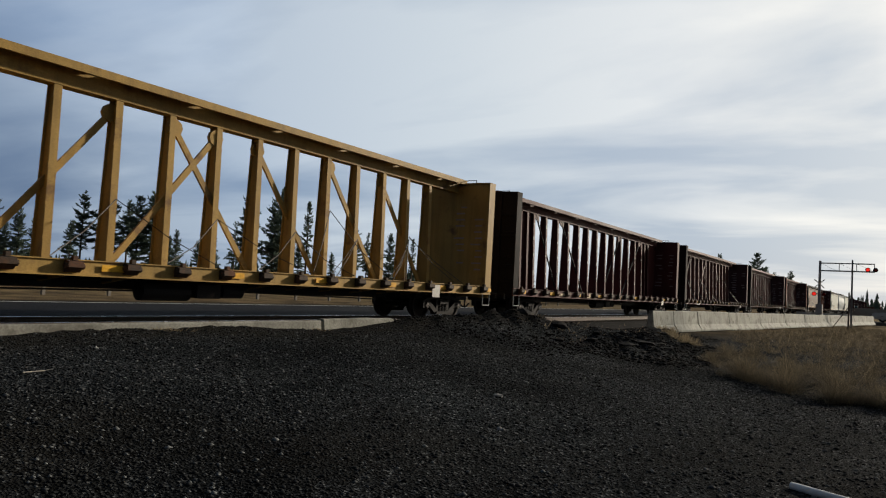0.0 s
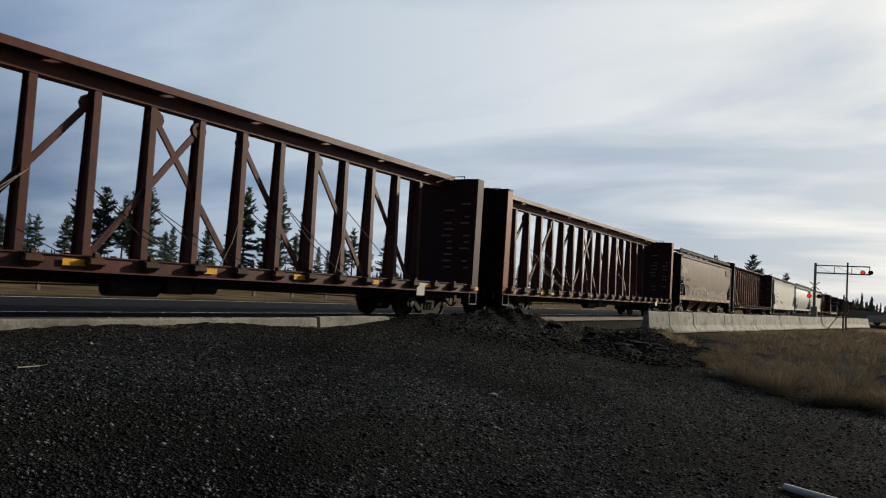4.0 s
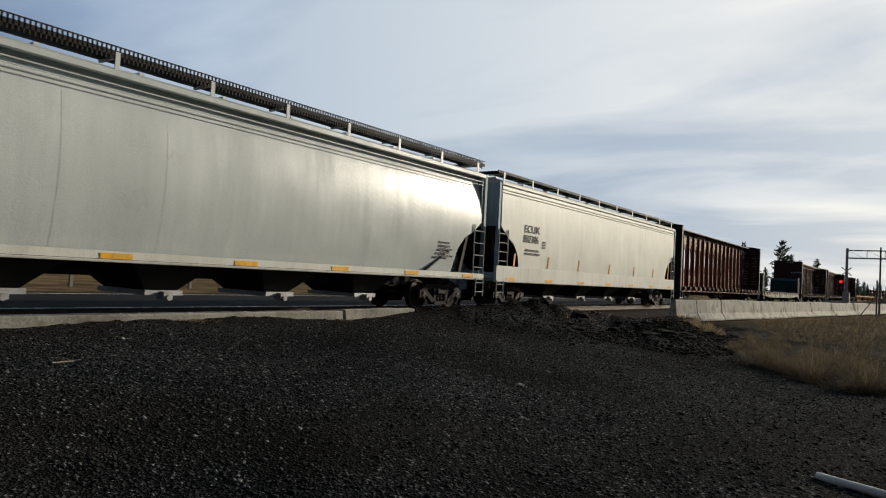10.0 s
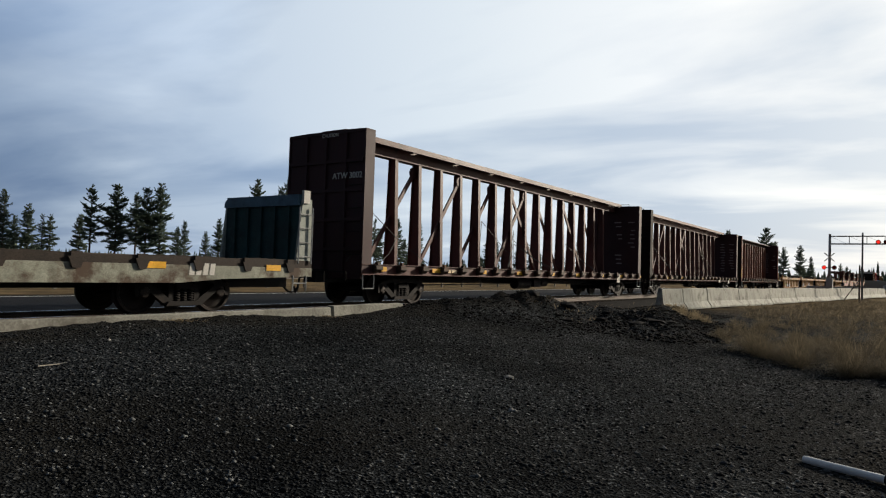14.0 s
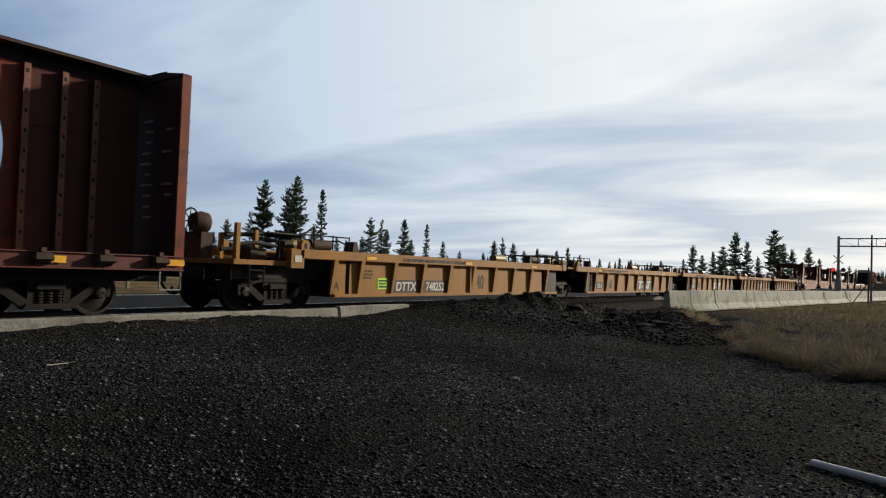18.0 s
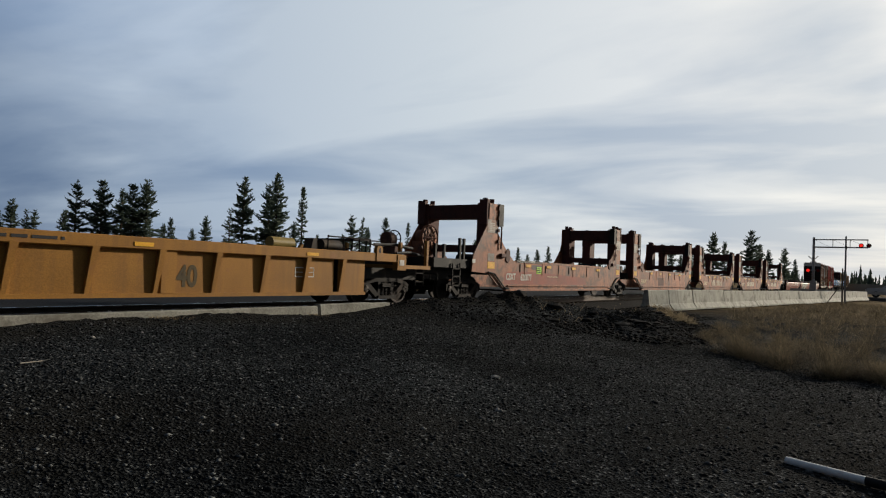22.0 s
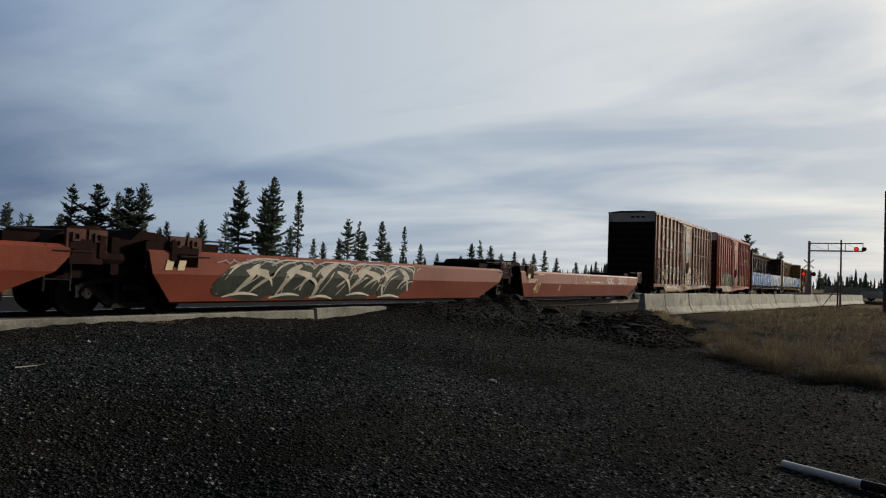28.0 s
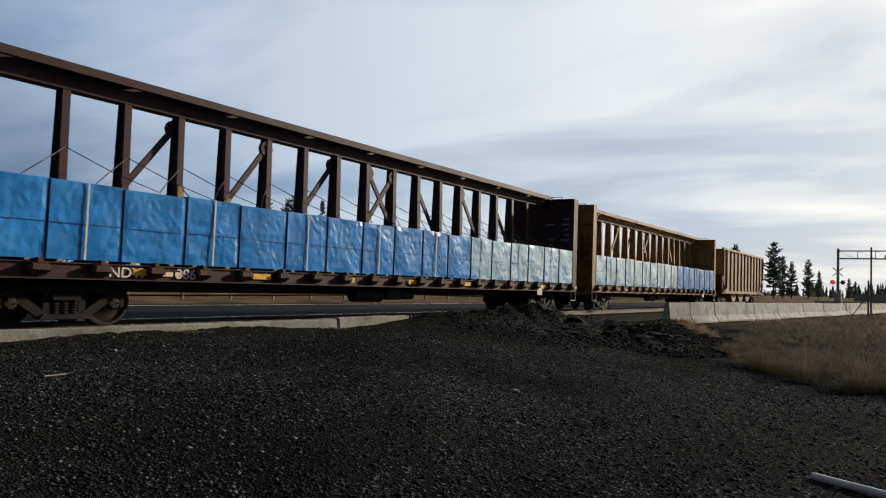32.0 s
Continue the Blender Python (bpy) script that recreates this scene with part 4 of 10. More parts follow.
        ladder(root, e * (h - 0.42), -1.5, s1, 2.75, 0.6, 4, M_GALV)
        ladder(root, e * (h - 0.3), -1.5, 0.45, s0 + 0.05, 0.45, 2, M_GALV, name="step")
        bm = bmesh.new()
        for k in range(8):
            z = 1.7 + 0.38 * k
            rod(bm, (e * (h + 0.02), 1.0, z), (e * (h + 0.02), 1.4, z), 0.014)
        for y in (1.0, 1.4):
            rod(bm, (e * (h + 0.02), y, 1.4), (e * (h + 0.02), y, eave + 0.3), 0.02)
        part("end_ladder", bm, M_GALV, root)
        bm = bmesh.new()
        hoop(bm, (e * (h - 0.02), 0.8, 2.2), 0.28, 0.02)
        for k in range(3):
            rod(bm, (e * (h - 0.02), 0.8 + 0.28 * math.cos(k * 2.1), 2.2 + 0.28 * math.sin(k * 2.1)), (e * (h - 0.02), 0.8, 2.2), 0.012)
        bx(bm, *sorted((e * (h - 0.05), e * (h - 0.3))), 0.6, 1.0, 1.5, 2.15)
        if e < 0:
            part("brake_wheel", bm, M_BLACK, root)
        else:
            bm.free()
        truck(root, e * (h - 1.75))
        coupler(root, e * (h + 0.6), e)
    bm = bmesh.new()
    bx(bm, -h + 0.6, h - 0.6, -0.2, 0.2, 0.7, 0.98)
    part("center_sill", bm, M_BLACK, root)
    span = L - 7.2
    for k in range(bays):
        x = -span / 2 + (k + 0.5) * span / bays
        w = (span / bays / 2 - 0.1) * bay_wide
        bm = bmesh.new()
        top = [(x - w, -1.36, s0 + 0.1), (x + w, -1.36, s0 + 0.1), (x + w, 1.36, s0 + 0.1), (x - w, 1.36, s0 + 0.1)]
        low = [(x - 0.34, -0.75, 0.44), (x + 0.34, -0.75, 0.44), (x + 0.34, 0.75, 0.44), (x - 0.34, 0.75, 0.44)]
        a, b = [bm.verts.new(p) for p in top], [bm.verts.new(p) for p in low]
        bm.faces.new(a)
        bm.faces.new(b[::-1])
        for i in range(4):
            bm.faces.new((a[i], b[i], b[(i + 1) % 4], a[(i + 1) % 4]))
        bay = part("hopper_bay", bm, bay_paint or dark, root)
        bm = bmesh.new()
        bx(bm, x - 0.42, x + 0.42, -0.9, 0.9, 0.36, 0.46)
        bx(bm, x - 0.1, x + 0.1, -1.05, -0.8, 0.28, 0.44)
        rod(bm, (x, -1.1, 0.32), (x, -0.9, 0.32), 0.06, 8)
        part("outlet_gate", bm, M_GALV, bay)
    reflectors(root, [-h + 1.0 + k * (L - 2) / 6 for k in range(7)], -1.502, s0 + 0.06, 0.6, 0.1)
    for x in strips:
        bm = bmesh.new()
        tall = 0.85 if abs(x) > h - 1.2 else 0.47
        bar(bm, (x, -side_y(1.7) - 0.012, lower + 0.02), (x + 0.06, -side_y(2.0) - 0.012, lower + tall), 0.11, 0.004)
        part("reflective_tape", bm, M_ORANGE, root, "slanted orange reflective tape strip")
    return root

# -- box cars --
def boxcar(front, rear, label, paint, end_paint, seed, top=5.38, overspray=(), name="boxcar"):
    L = rear - front
    h = L / 2
    root = new(name)
    place_car(root, front, rear, label, "railcar")
    y = 1.46
    door0, door1 = -1.5, 1.68
    boxes("side_wall", paint, root, (-h + 0.05, h - 0.05, -y, -y + 0.05, 0.98, top - 0.02))
    boxes("side_wall", paint, root, (-h + 0.05, h - 0.05, y - 0.05, y, 0.98, top - 0.02))
    bm = bmesh.new()
    ex(bm, [(-y - 0.04, top - 0.05), (-y - 0.04, top), (-0.7, top + 0.08), (0.7, top + 0.08), (y + 0.04, top), (y + 0.04, top - 0.05)], "x", -h, h)
    for k in range(14):
        x = -h + 0.6 + k * (L - 1.2) / 13
        bx(bm, x - 0.03, x + 0.03, -1.3, 1.3, top + 0.03, top + 0.1)
    part("roof", bm, paint, root, "ribbed steel roof")
    bm = bmesh.new()
    bx(bm, -h, h, -y - 0.05, -y + 0.06, 0.80, 1.0)
    part("side_sill", bm, paint, root)
    bm = bmesh.new()
    ex(bm, [(-h + 2.2, 0.80), (h - 2.3, 0.80), (h - 2.9, 0.70), (door1, 0.66), (door0 + 0.4, 0.50), (-h + 2.6, 0.50)], "y", -y - 0.048, -y)
    part("deep_sill", bm, paint, root, "side sill deepened between the trucks")
    boxes("floor", M_BLACK, root, (-h + 0.1, h - 0.1, -y + 0.06, y - 0.06, 0.86, 0.98))
    boxes("center_sill", M_BLACK, root, (-h - 0.3, h + 0.3, -0.2, 0.2, 0.6, 0.86))
    lv = bmesh.new()
    xs = [-h + 0.07] + [-7.1 + 0.92 * k for k in range(6)] + [door0 - 0.12]
    xr = [door1 + 0.12] + [2.75 + 0.875 * k for k in range(6)] + [h - 0.07]
    up = bmesh.new()
    ex(up, [(-0.05, -y - 0.002), (-0.042, -y - 0.085), (0.042, -y - 0.085), (0.05, -y - 0.002)], "z", 1.0, top - 0.08)
    up = mesh_of(up, paint)
    for x in xs + xr:
        shared("side_post", up, root, pose(x, 0, 0))
    for z in (1.83, 3.14, 4.53):
        boxes("belt_rail", paint, root, (-h + 0.75, door0 - 0.15, -y - 0.07, -y, z, z + 0.05))
        boxes("belt_rail", paint, root, (door1 + 0.15, h - 0.75, -y - 0.07, -y, z, z + 0.05))
    bx(lv, -h + 0.02, h - 0.02, -y - 0.06, -y, top - 0.17, top - 0.05)
    part("top_plate", lv, paint, root)
    for xa, xb, spray in overspray:
        rnd = random.Random(seed)
        for x in xs + xr:
            if xa < x < xb:
                bm = bmesh.new()
                z = rnd.uniform(1.95, 2.15)
                ex(bm, [(x - 0.054, -y - 0.003), (x - 0.046, -y - 0.089), (x + 0.046, -y - 0.089), (x + 0.054, -y - 0.003)], "z", 1.0, z)
                part("sprayed_post", bm, spray, root, "post sprayed over with the graffiti")
    bm = bmesh.new()
    bx(bm, door0, door1, -y - 0.07, -y - 0.02, 1.02, top - 0.25)
    d = part("door", bm, paint, root, "plug door with locking bars")
    for x, r in ((door0 + 0.83, 0.03), (door1 - 0.43, 0.03), (door0 + 0.16, 0.018), (door1 - 0.12, 0.018)):
        bm = bmesh.new()
        rod(bm, (x, -y - 0.13, 1.05), (x, -y - 0.13, top - 0.32), r, 8)
        for z in (1.25, 2.62, 3.92, 4.9):
            bx(bm, x - 0.045, x + 0.045, -y - 0.15, -y - 0.07, z, z + 0.05)
        part("locking_bar", bm, M_TRUCK, d, "dark upright locking bar")
    for z, hh in ((1.12, 0.05), (1.36, 0.05), (1.62, 0.06), (2.60, 0.09), (3.0, 0.05), (3.94, 0.09), (4.9, 0.05)):
        boxes("door_rib", paint, d, (door0 + 0.05, door1 - 0.05, -y - 0.115, -y - 0.07, z, z + hh))
    for x in (door0 + 0.02, door1 - 0.08):
        boxes("door_stile", paint, d, (x, x + 0.07, -y - 0.12, -y - 0.07, 1.02, top - 0.25))
    boxes("gear_box", paint, d, (0.02, 0.30, -y - 0.16, -y - 0.07, 1.80, 2.52))
    bm = bmesh.new()
    rod(bm, (-0.55, -y - 0.14, 2.30), (0.1, -y - 0.17, 2.34), 0.022)
    rod(bm, (0.2, -y - 0.17, 2.3), (1.2, -y - 0.14, 2.3), 0.022)
    rod(bm, (0.16, -y - 0.18, 2.0), (0.16, -y - 0.18, 3.25), 0.02)
    part("handle", bm, M_TRUCK, d, "dark door lever and rods")
    boxes("door_track", paint, root, (door0 - 1.2, door1 + 2.4, -y - 0.12, -y - 0.05, top - 0.2, top - 0.12))
    boxes("door_track", paint, root, (door0 - 0.4, door1 + 2.4, -y - 0.13, -y - 0.04, 0.93, 1.02))
    for e in (-1, 1):
        x = e * h
        bm = bmesh.new()
        bx(bm, *sorted((x - e * 0.06, x - e * 0.02)), -y, y, 0.9, top - 0.6)
        w = part("end_wall", bm, end_paint, root, "dark corrugated steel end")
        bm = bmesh.new()
        for k in range(9):
            z = 1.05 + k * 0.4
            ex(bm, [(x - e * 0.03, z), (x + e * 0.06, z + 0.08), (x + e * 0.06, z + 0.15), (x - e * 0.03, z + 0.26)], "y", -y + 0.12, y - 0.12)
        part("corrugation", bm, end_paint, w)
        bm = bmesh.new()
        bx(bm, *sorted((x - e * 0.06, x + e * 0.0)), -y, y, top - 0.6, top - 0.02)
        wb = part("white_band", bm, M_WHITE, root, "weathered white band along the top of the end")
        bm = bmesh.new()
        for k in range(3):
            bx(bm, *sorted((x + e * 0.0, x + e * 0.004)), -0.2 - k * 0.32, 0.03 - k * 0.32, top - 0.36, top - 0.26)
        part("small_print", bm, M_BLACK, wb)
        ladder(root, e * (h - 0.4), -y - 0.12, 0.95, 2.6, 0.5, 4, paint)
        for k in range(4):
            bm = bmesh.new()
            z = 1.3 + 0.4 * k
            rod(bm, (x + e * 0.12, -y + 0.1, z), (x + e * 0.12, -y + 0.55, z), 0.014)
            part("grab_iron", bm, M_TRUCK, root)
        boxes("safety_stripe", M_YELLOW, root, (*sorted((e * (h - 0.02), e * (h - 0.12))), -y - 0.09, -y - 0.06, 1.3, 2.4))
        truck(root, e * (h - 2.0))
        coupler(root, e * (h + 0.75), e)
        boxes("stirrup", M_BLACK, root, (*sorted((e * (h - 0.1), e * (h - 0.14))), -y - 0.03, -y, 0.45, 0.8), (*sorted((e * (h - 0.5), e * (h - 0.54))), -y - 0.03, -y, 0.45, 0.8), (*sorted((e * (h - 0.1), e * (h - 0.54))), -y - 0.04, -y, 0.43, 0.46))
    underframe(root, h)
    reflectors(root, [-h + 2.2, -h + 4.2, -0.3, h - 4.4, h - 1.4], -y - 0.094, 1.25, 0.12, 0.45)
    return root


# -- well cars --
def outer_platform(root, e, h, paint, grime):
    """The free end of a set of well units: a low deck over the truck, brake gear, posts, pipes; h is where the chord ends."""
    rust = surface("rust_brown_gear", (0.085, 0.040, 0.024), 0.7, 0, 0.4, 4, (0.03, 0.02, 0.016), 0.45)
    span = lambda a, b: sorted((e * (h + a), e * (h + b)))
    boxes("end_deck", paint, root, (*span(0.0, 1.5), -1.38, 1.38, 1.05, 1.16), label="worn yellow deck over the truck")
    boxes("deck_beam", M_BLACK, root, (*span(-1.4, 1.3), -1.0, 1.0, 0.72, 1.05))
    b = boxes("chord_end", paint, root, (*span(-0.38, 0.02), -1.54, -1.36, 1.0, 1.44))
    boxes("notice_plate", M_WHITE, b, (*span(-0.3, -0.08), -1.548, -1.54, 1.14, 1.30), label="small white plate")
    for x, y, z in ((1.38, -1.3, 1.95), (0.55, -0.9, 1.85), (0.15, 0.9, 1.8)):
        boxes("post", paint, root, (*span(x - 0.05, x + 0.05), y - 0.05, y + 0.05, 1.16, z), label="upright yellow post")
    bm = bmesh.new()
    bx(bm, *span(1.2, 1.5), -0.2, 0.5, 1.16, 1.75)
    lathe(bm, [(0.24, e * (h + 1.15)), (0.26, e * (h + 1.3)), (0.20, e * (h + 1.5))], (0, 0.15, 1.98), "x", 16)
    part("brake_stand", bm, rust, root, "rust-brown brake stand", smooth=True)
    bm = bmesh.new()
    hoop(bm, (e * (h + 1.56), 0.15, 2.0), 0.29, 0.02)
    for k in range(4):
        a = k * 0.785
        rod(bm, (e * (h + 1.56), 0.15 + 0.28 * math.cos(a), 2.0 + 0.28 * math.sin(a)), (e * (h + 1.56), 0.15 - 0.28 * math.cos(a), 2.0 - 0.28 * math.sin(a)), 0.012)
    part("brake_wheel", bm, M_BLACK, root)
    for y, z, x0, x1 in ((-1.1, 1.50, 0.1, 1.4), (-0.8, 1.72, -0.6, 1.3), (-0.5, 1.40, 0.0, 1.2)):
        bm = bmesh.new()
        rod(bm, (e * (h + x0), y, z), (e * (h + (x0 + x1) / 2), y, z + 0.05), 0.045, 8)
        rod(bm, (e * (h + (x0 + x1) / 2), y, z + 0.05), (e * (h + x1), y, z - 0.03), 0.045, 8)
        part("brake_pipe", bm, M_BLACK, root)
    boxes("valve_box", grime, root, (*span(0.3, 0.75), -1.0, -0.4, 1.16, 1.42))
    ladder(root, e * (h + 0.9), -1.4, 0.55, 1.05, 0.4, 2, M_TRUCK, name="step")


def yellow_well(front, rear, label, paint, first, last, seed, number=None, name="well_car"):
    L = rear - front
    h = L / 2
    root = new(name)
    place_car(root, front, rear, label, "railcar")
    ribs = [-6.0, -5.0, -3.63, -2.27, -0.9, 0.45, 1.8, 3.13, 4.45, 5.75, 6.65]
    w0, w1 = ribs[0], ribs[-1]
    soot = surface("soot_grey", (0.045, 0.043, 0.04), 0.7, 0, 0.3, 2, (0.085, 0.06, 0.03), 0.4)
    for s in (-1, 1):
        bm = bmesh.new()
        ex(bm, [(s * 1.40, 1.24), (s * 1.50, 1.22), (s * 1.52, 1.24), (s * 1.52, 1.44), (s * 1.48, 1.46), (s * 1.22, 1.46), (s * 1.22, 1.40), (s * 1.40, 1.38)], "x", -h - (0.2 if first else 0), h + (1.0 if last else 0))
        part("top_chord", bm, paint, root)
        for x0, x1 in zip(ribs, ribs[1:]):
            grey = x0 == w0 and not first or x1 == w1 and not last
            boxes("side_panel", soot if grey else paint, root, (x0, x1, *sorted((s * 1.36, s * 1.40)), 0.36, 1.24))
        bm = bmesh.new()
        bx(bm, w0, w1, *sorted((s * 1.30, s * 1.46)), 0.30, 0.38)
        part("bottom_chord", bm, paint, root)
        bm = bmesh.new()
        v = [(-0.09, s * 1.40, 1.24), (0.05, s * 1.40, 1.24), (0.05, s * 1.52, 1.24), (-0.09, s * 1.52, 1.24), (-0.17, s * 1.40, 0.38), (-0.09, s * 1.40, 0.38), (-0.09, s * 1.46, 0.38), (-0.17, s * 1.46, 0.38)]
        q = [bm.verts.new(p) for p in v]
        for f in ((0, 1, 2, 3), (7, 6, 5, 4), (0, 4, 5, 1), (1, 5, 6, 2), (2, 6, 7, 3), (3, 7, 4, 0)):
            bm.faces.new([q[i] for i in f])
        rib = mesh_of(bm, paint)
        for x0 in ribs[:-1]:
            shared("side_rib", rib, root, pose(x0, 0, 0))
    boxes("well_floor", M_BLACK, root, (w0, w1, -1.3, 1.3, 0.30, 0.36))
    for e in (-1, 1):
        bm = bmesh.new()
        bx(bm, *sorted((e * (h - 1.9), e * (h - 1.75))), -1.4, 1.4, 0.36, 1.3)
        bx(bm, *sorted((e * (h - 1.8), e * (h - 0.5))), *(-1.1, 1.1), 0.95, 1.25)
        bx(bm, *sorted((e * (h - 0.6), e * (h + 0.5))), -0.35, 0.35, 0.75, 1.1)
        part("end_platform", bm, M_BLACK, root)
        for q in (-1, 1):
            bm = bmesh.new()
            ex(bm, [(e * (h - 0.08), 1.24), (e * (h - 0.34), 1.24), (e * (h - 0.34), 1.58), (e * (h - 0.29), 1.66), (e * (h - 0.13), 1.66), (e * (h - 0.08), 1.58)], "y", q * 1.54, q * 1.42)
            lug = part("lifting_lug", bm, paint, root)
            bm = bmesh.new()
            ex(bm, [(e * (h - 0.21) + 0.05 * math.cos(a * 0.5236), 1.53 + 0.075 * math.sin(a * 0.5236)) for a in range(12)], "y", q * 1.543, q * 1.54)
            part("eye", bm, M_BLACK, lug, "dark oval eye")
        grime = surface("grimy_yellow", (0.055, 0.034, 0.016), 0.75, 0, 0.4, 3, DARK, 0.5)
        if first and e < 0 or last and e > 0:
            outer_platform(root, e, h + (0.2 if first else 1.0), paint, grime)
        bm = bmesh.new()
        rod(bm, (e * (h - 1.75), -0.75, 1.60), (e * (h - 1.05), -0.75, 1.60), 0.15, 12)
        rod(bm, (e * (h - 1.05), -0.75, 1.60), (e * (h - 0.9), -0.75, 1.60), 0.07, 10)
        part("brake_cylinder", bm, grime, root, smooth=True)
        bm = bmesh.new()
        rod(bm, (e * (h - 2.3), 0.6, 1.62), (e * (h - 1.5), 0.6, 1.62), 0.17, 12)
        part("air_tank", bm, surface("dull_yellow_tank", (0.26, 0.19, 0.05), 0.5), root, smooth=True)
        bm = bmesh.new()
        ex(bm, [(e * (h - 2.5), 1.44), (e * (h - 2.25), 1.44), (e * (h - 2.3), 1.74), (e * (h - 2.42), 1.74)], "y", -1.15, -0.85)
        ex(bm, [(e * (h - 0.85), 1.25), (e * (h - 0.45), 1.25), (e * (h - 0.5), 1.66), (e * (h - 0.75), 1.72)], "y", -0.5, -0.2)
        part("valve_box", bm, grime, root)
        bm = bmesh.new()
        last_p = None
        for j in range(9):
            u = j / 8
            q = Vector((e * (h - 2.4 + 2.3 * u), -0.95 + 0.3 * math.sin(5 * u), 1.60 + 0.16 * math.sin(9 * u)))
            if last_p:
                rod(bm, last_p, q, 0.02, 5)
            last_p = q
        part("brake_pipe", bm, M_BLACK, root)
        bm = bmesh.new()
        bx(bm, *sorted((e * (h - 0.7), e * (h + 0.35))), -1.0, 1.0, 1.80, 1.83)
        for q in (0.0, 0.6):
            for yy in (-0.85, 0.85):
                rod(bm, (e * (h - q), yy, 1.2), (e * (h - q), yy, 1.8), 0.025)
        part("crossover_platform", bm, M_BLACK, root, "dark grating crossover platform")
        bm = bmesh.new()
        for x in (0.3, 0.75, 1.4, 2.0):
            rod(bm, (e * (h - x), -1.25, 1.45), (e * (h - x), -1.25, 1.85), 0.02)
        rod(bm, (e * (h - 0.3), -1.25, 1.82), (e * (h - 2.0), -1.25, 1.82), 0.018)
        part("handrail", bm, M_TRUCK, root)
    if first:
        truck(root, -h - 0.2)
        coupler(root, -h - 1.9, -1)
    truck(root, h + (0.5 if not last else 0.75))
    if last:
        coupler(root, h + 2.6, 1)
    reflectors(root, [-h + 2.6, 0.0, h - 2.8], -1.526, 1.28, 0.4, 0.08)
    return root


def portal_well(front, rear, label, paint, dark, first, last, seed, name="bulkhead_well_car"):
    """A well unit with tall end portals. front and rear are the outer faces of its portals."""
    L = rear - front
    h = L / 2
    root = new(name)
    place_car(root, front, rear, label, "railcar")
    y = 1.50
    for s in (-1, 1):
        # one side: low wall with gussets that rise to the portals
        bm = bmesh.new()
        half = [(h - 2.05, 1.52), (h - 1.55, 1.78), (h - 0.95, 2.35), (h - 0.78, 2.75), (h - 0.74, 3.50), (h, 3.50), (h, 1.0), (h - 0.4, 0.8), (h - 0.9, 0.72), (h - 1.45, 0.42)]
        free = [(h - 2.05, 1.52), (h - 1.3, 2.02), (h - 0.80, 2.45), (h - 0.76, 3.50), (h, 3.50), (h, 2.72), (h + 0.86, 1.64), (h + 0.96, 1.05), (h - 0.2, 1.0), (h - 0.85, 0.60), (h - 1.45, 0.42)]
        outline = [(-x, z) for x, z in (free if first else half)[::-1]] + (free if last else half)
        ex(bm, outline, "y", s * y, s * (y - 0.05))
        part("side_wall", bm, paint, root)
        bm = bmesh.new()
        bx(bm, -h + 1.5, h - 1.5, *sorted((s * (y + 0.02), s * (y - 0.14))), 0.38, 0.46)
        bx(bm, -h + 1.6, h - 1.6, *sorted((s * (y + 0.05), s * y)), 0.56, 0.60)
        bx(bm, -h + 2.7, h - 2.7, *sorted((s * (y + 0.015), s * (y - 0.1))), 1.46, 1.54)
        for k in range(6):
            x = -h + 3.0 + k * (L - 6.0) / 5
            bx(bm, x - 0.03, x + 0.03, *sorted((s * (y + 0.02), s * y)), 1.0, 1.5)
        part("chord", bm, paint, root)
        for e in (-1, 1):
            bm = bmesh.new()
            bx(bm, *sorted((e * (h - 0.02), e * (h - 0.72))), *sorted((s * (y - 0.06), s * (y - 0.45))), 1.0, 3.5)
            bx(bm, *sorted((e * (h + 0.06), e * (h - 0.12))), *sorted((s * (y + 0.0), s * (y - 0.32))), 2.75, 3.62)
            for q in (0.12, 0.6):
                rod(bm, (e * (h - q), s * (y - 0.2), 3.5), (e * (h - q), s * (y - 0.2), 3.68), 0.09, 8)
            c = part("portal_column", bm, dark, root)
            if s < 0:
                boxes("white_band", surface("worn_white", (0.44, 0.40, 0.36), 0.7, 0, 0.3, 4, (0.3, 0.17, 0.12), 0.45), c, (*sorted((e * (h - 0.01), e * (h - 0.73))), -y - 0.006, -y, 2.45, 2.92))
                small_print(c, min(e * (h - 0.15), e * (h - 0.6)), 2.5, -y - 0.006, 0.42, 0.32, 5, M_WHITE, seed)
                boxes("grey_patch", surface("worn_grey", (0.26, 0.24, 0.22), 0.7, 0, 0.3, 4, (0.2, 0.1, 0.06), 0.4), c, (*sorted((e * (h - 0.1), e * (h - 0.55))), -y - 0.006, -y, 1.46, 1.72))
                boxes("reflector", M_YELLOW, c, (*sorted((e * (h - 0.1), e * (h - 0.6))), -y - 0.008, -y, 1.18, 1.42))
                bm = bmesh.new()
                rod(bm, (e * (h - 0.95), -y - 0.05, 1.9), (e * (h - 0.95), -y - 0.05, 2.7), 0.03)
                bx(bm, *sorted((e * (h - 0.95), e * (h - 1.35))), -y - 0.1, -y, 1.62, 1.74)
                ex(bm, [(e * (h - 1.42), 1.5), (e * (h - 1.58), 1.42), (e * (h - 1.72), 1.5), (e * (h - 1.72), 1.85), (e * (h - 1.58), 1.95), (e * (h - 1.42), 1.85)], "y", -y - 0.03, -y + 0.02)
                for q in (2.1, 2.5, 2.95, 3.3):
                    bx(bm, *sorted((e * (h - 0.80), e * (h - 0.70))), -y - 0.06, -y, q, q + 0.12)
                part("latch_gear", bm, dark, c)
                bm = bmesh.new()
                bx(bm, *sorted((e * (h - 0.77), e * (h - 1.10))), -y - 0.04, -y + 0.22, 2.72, 3.52)
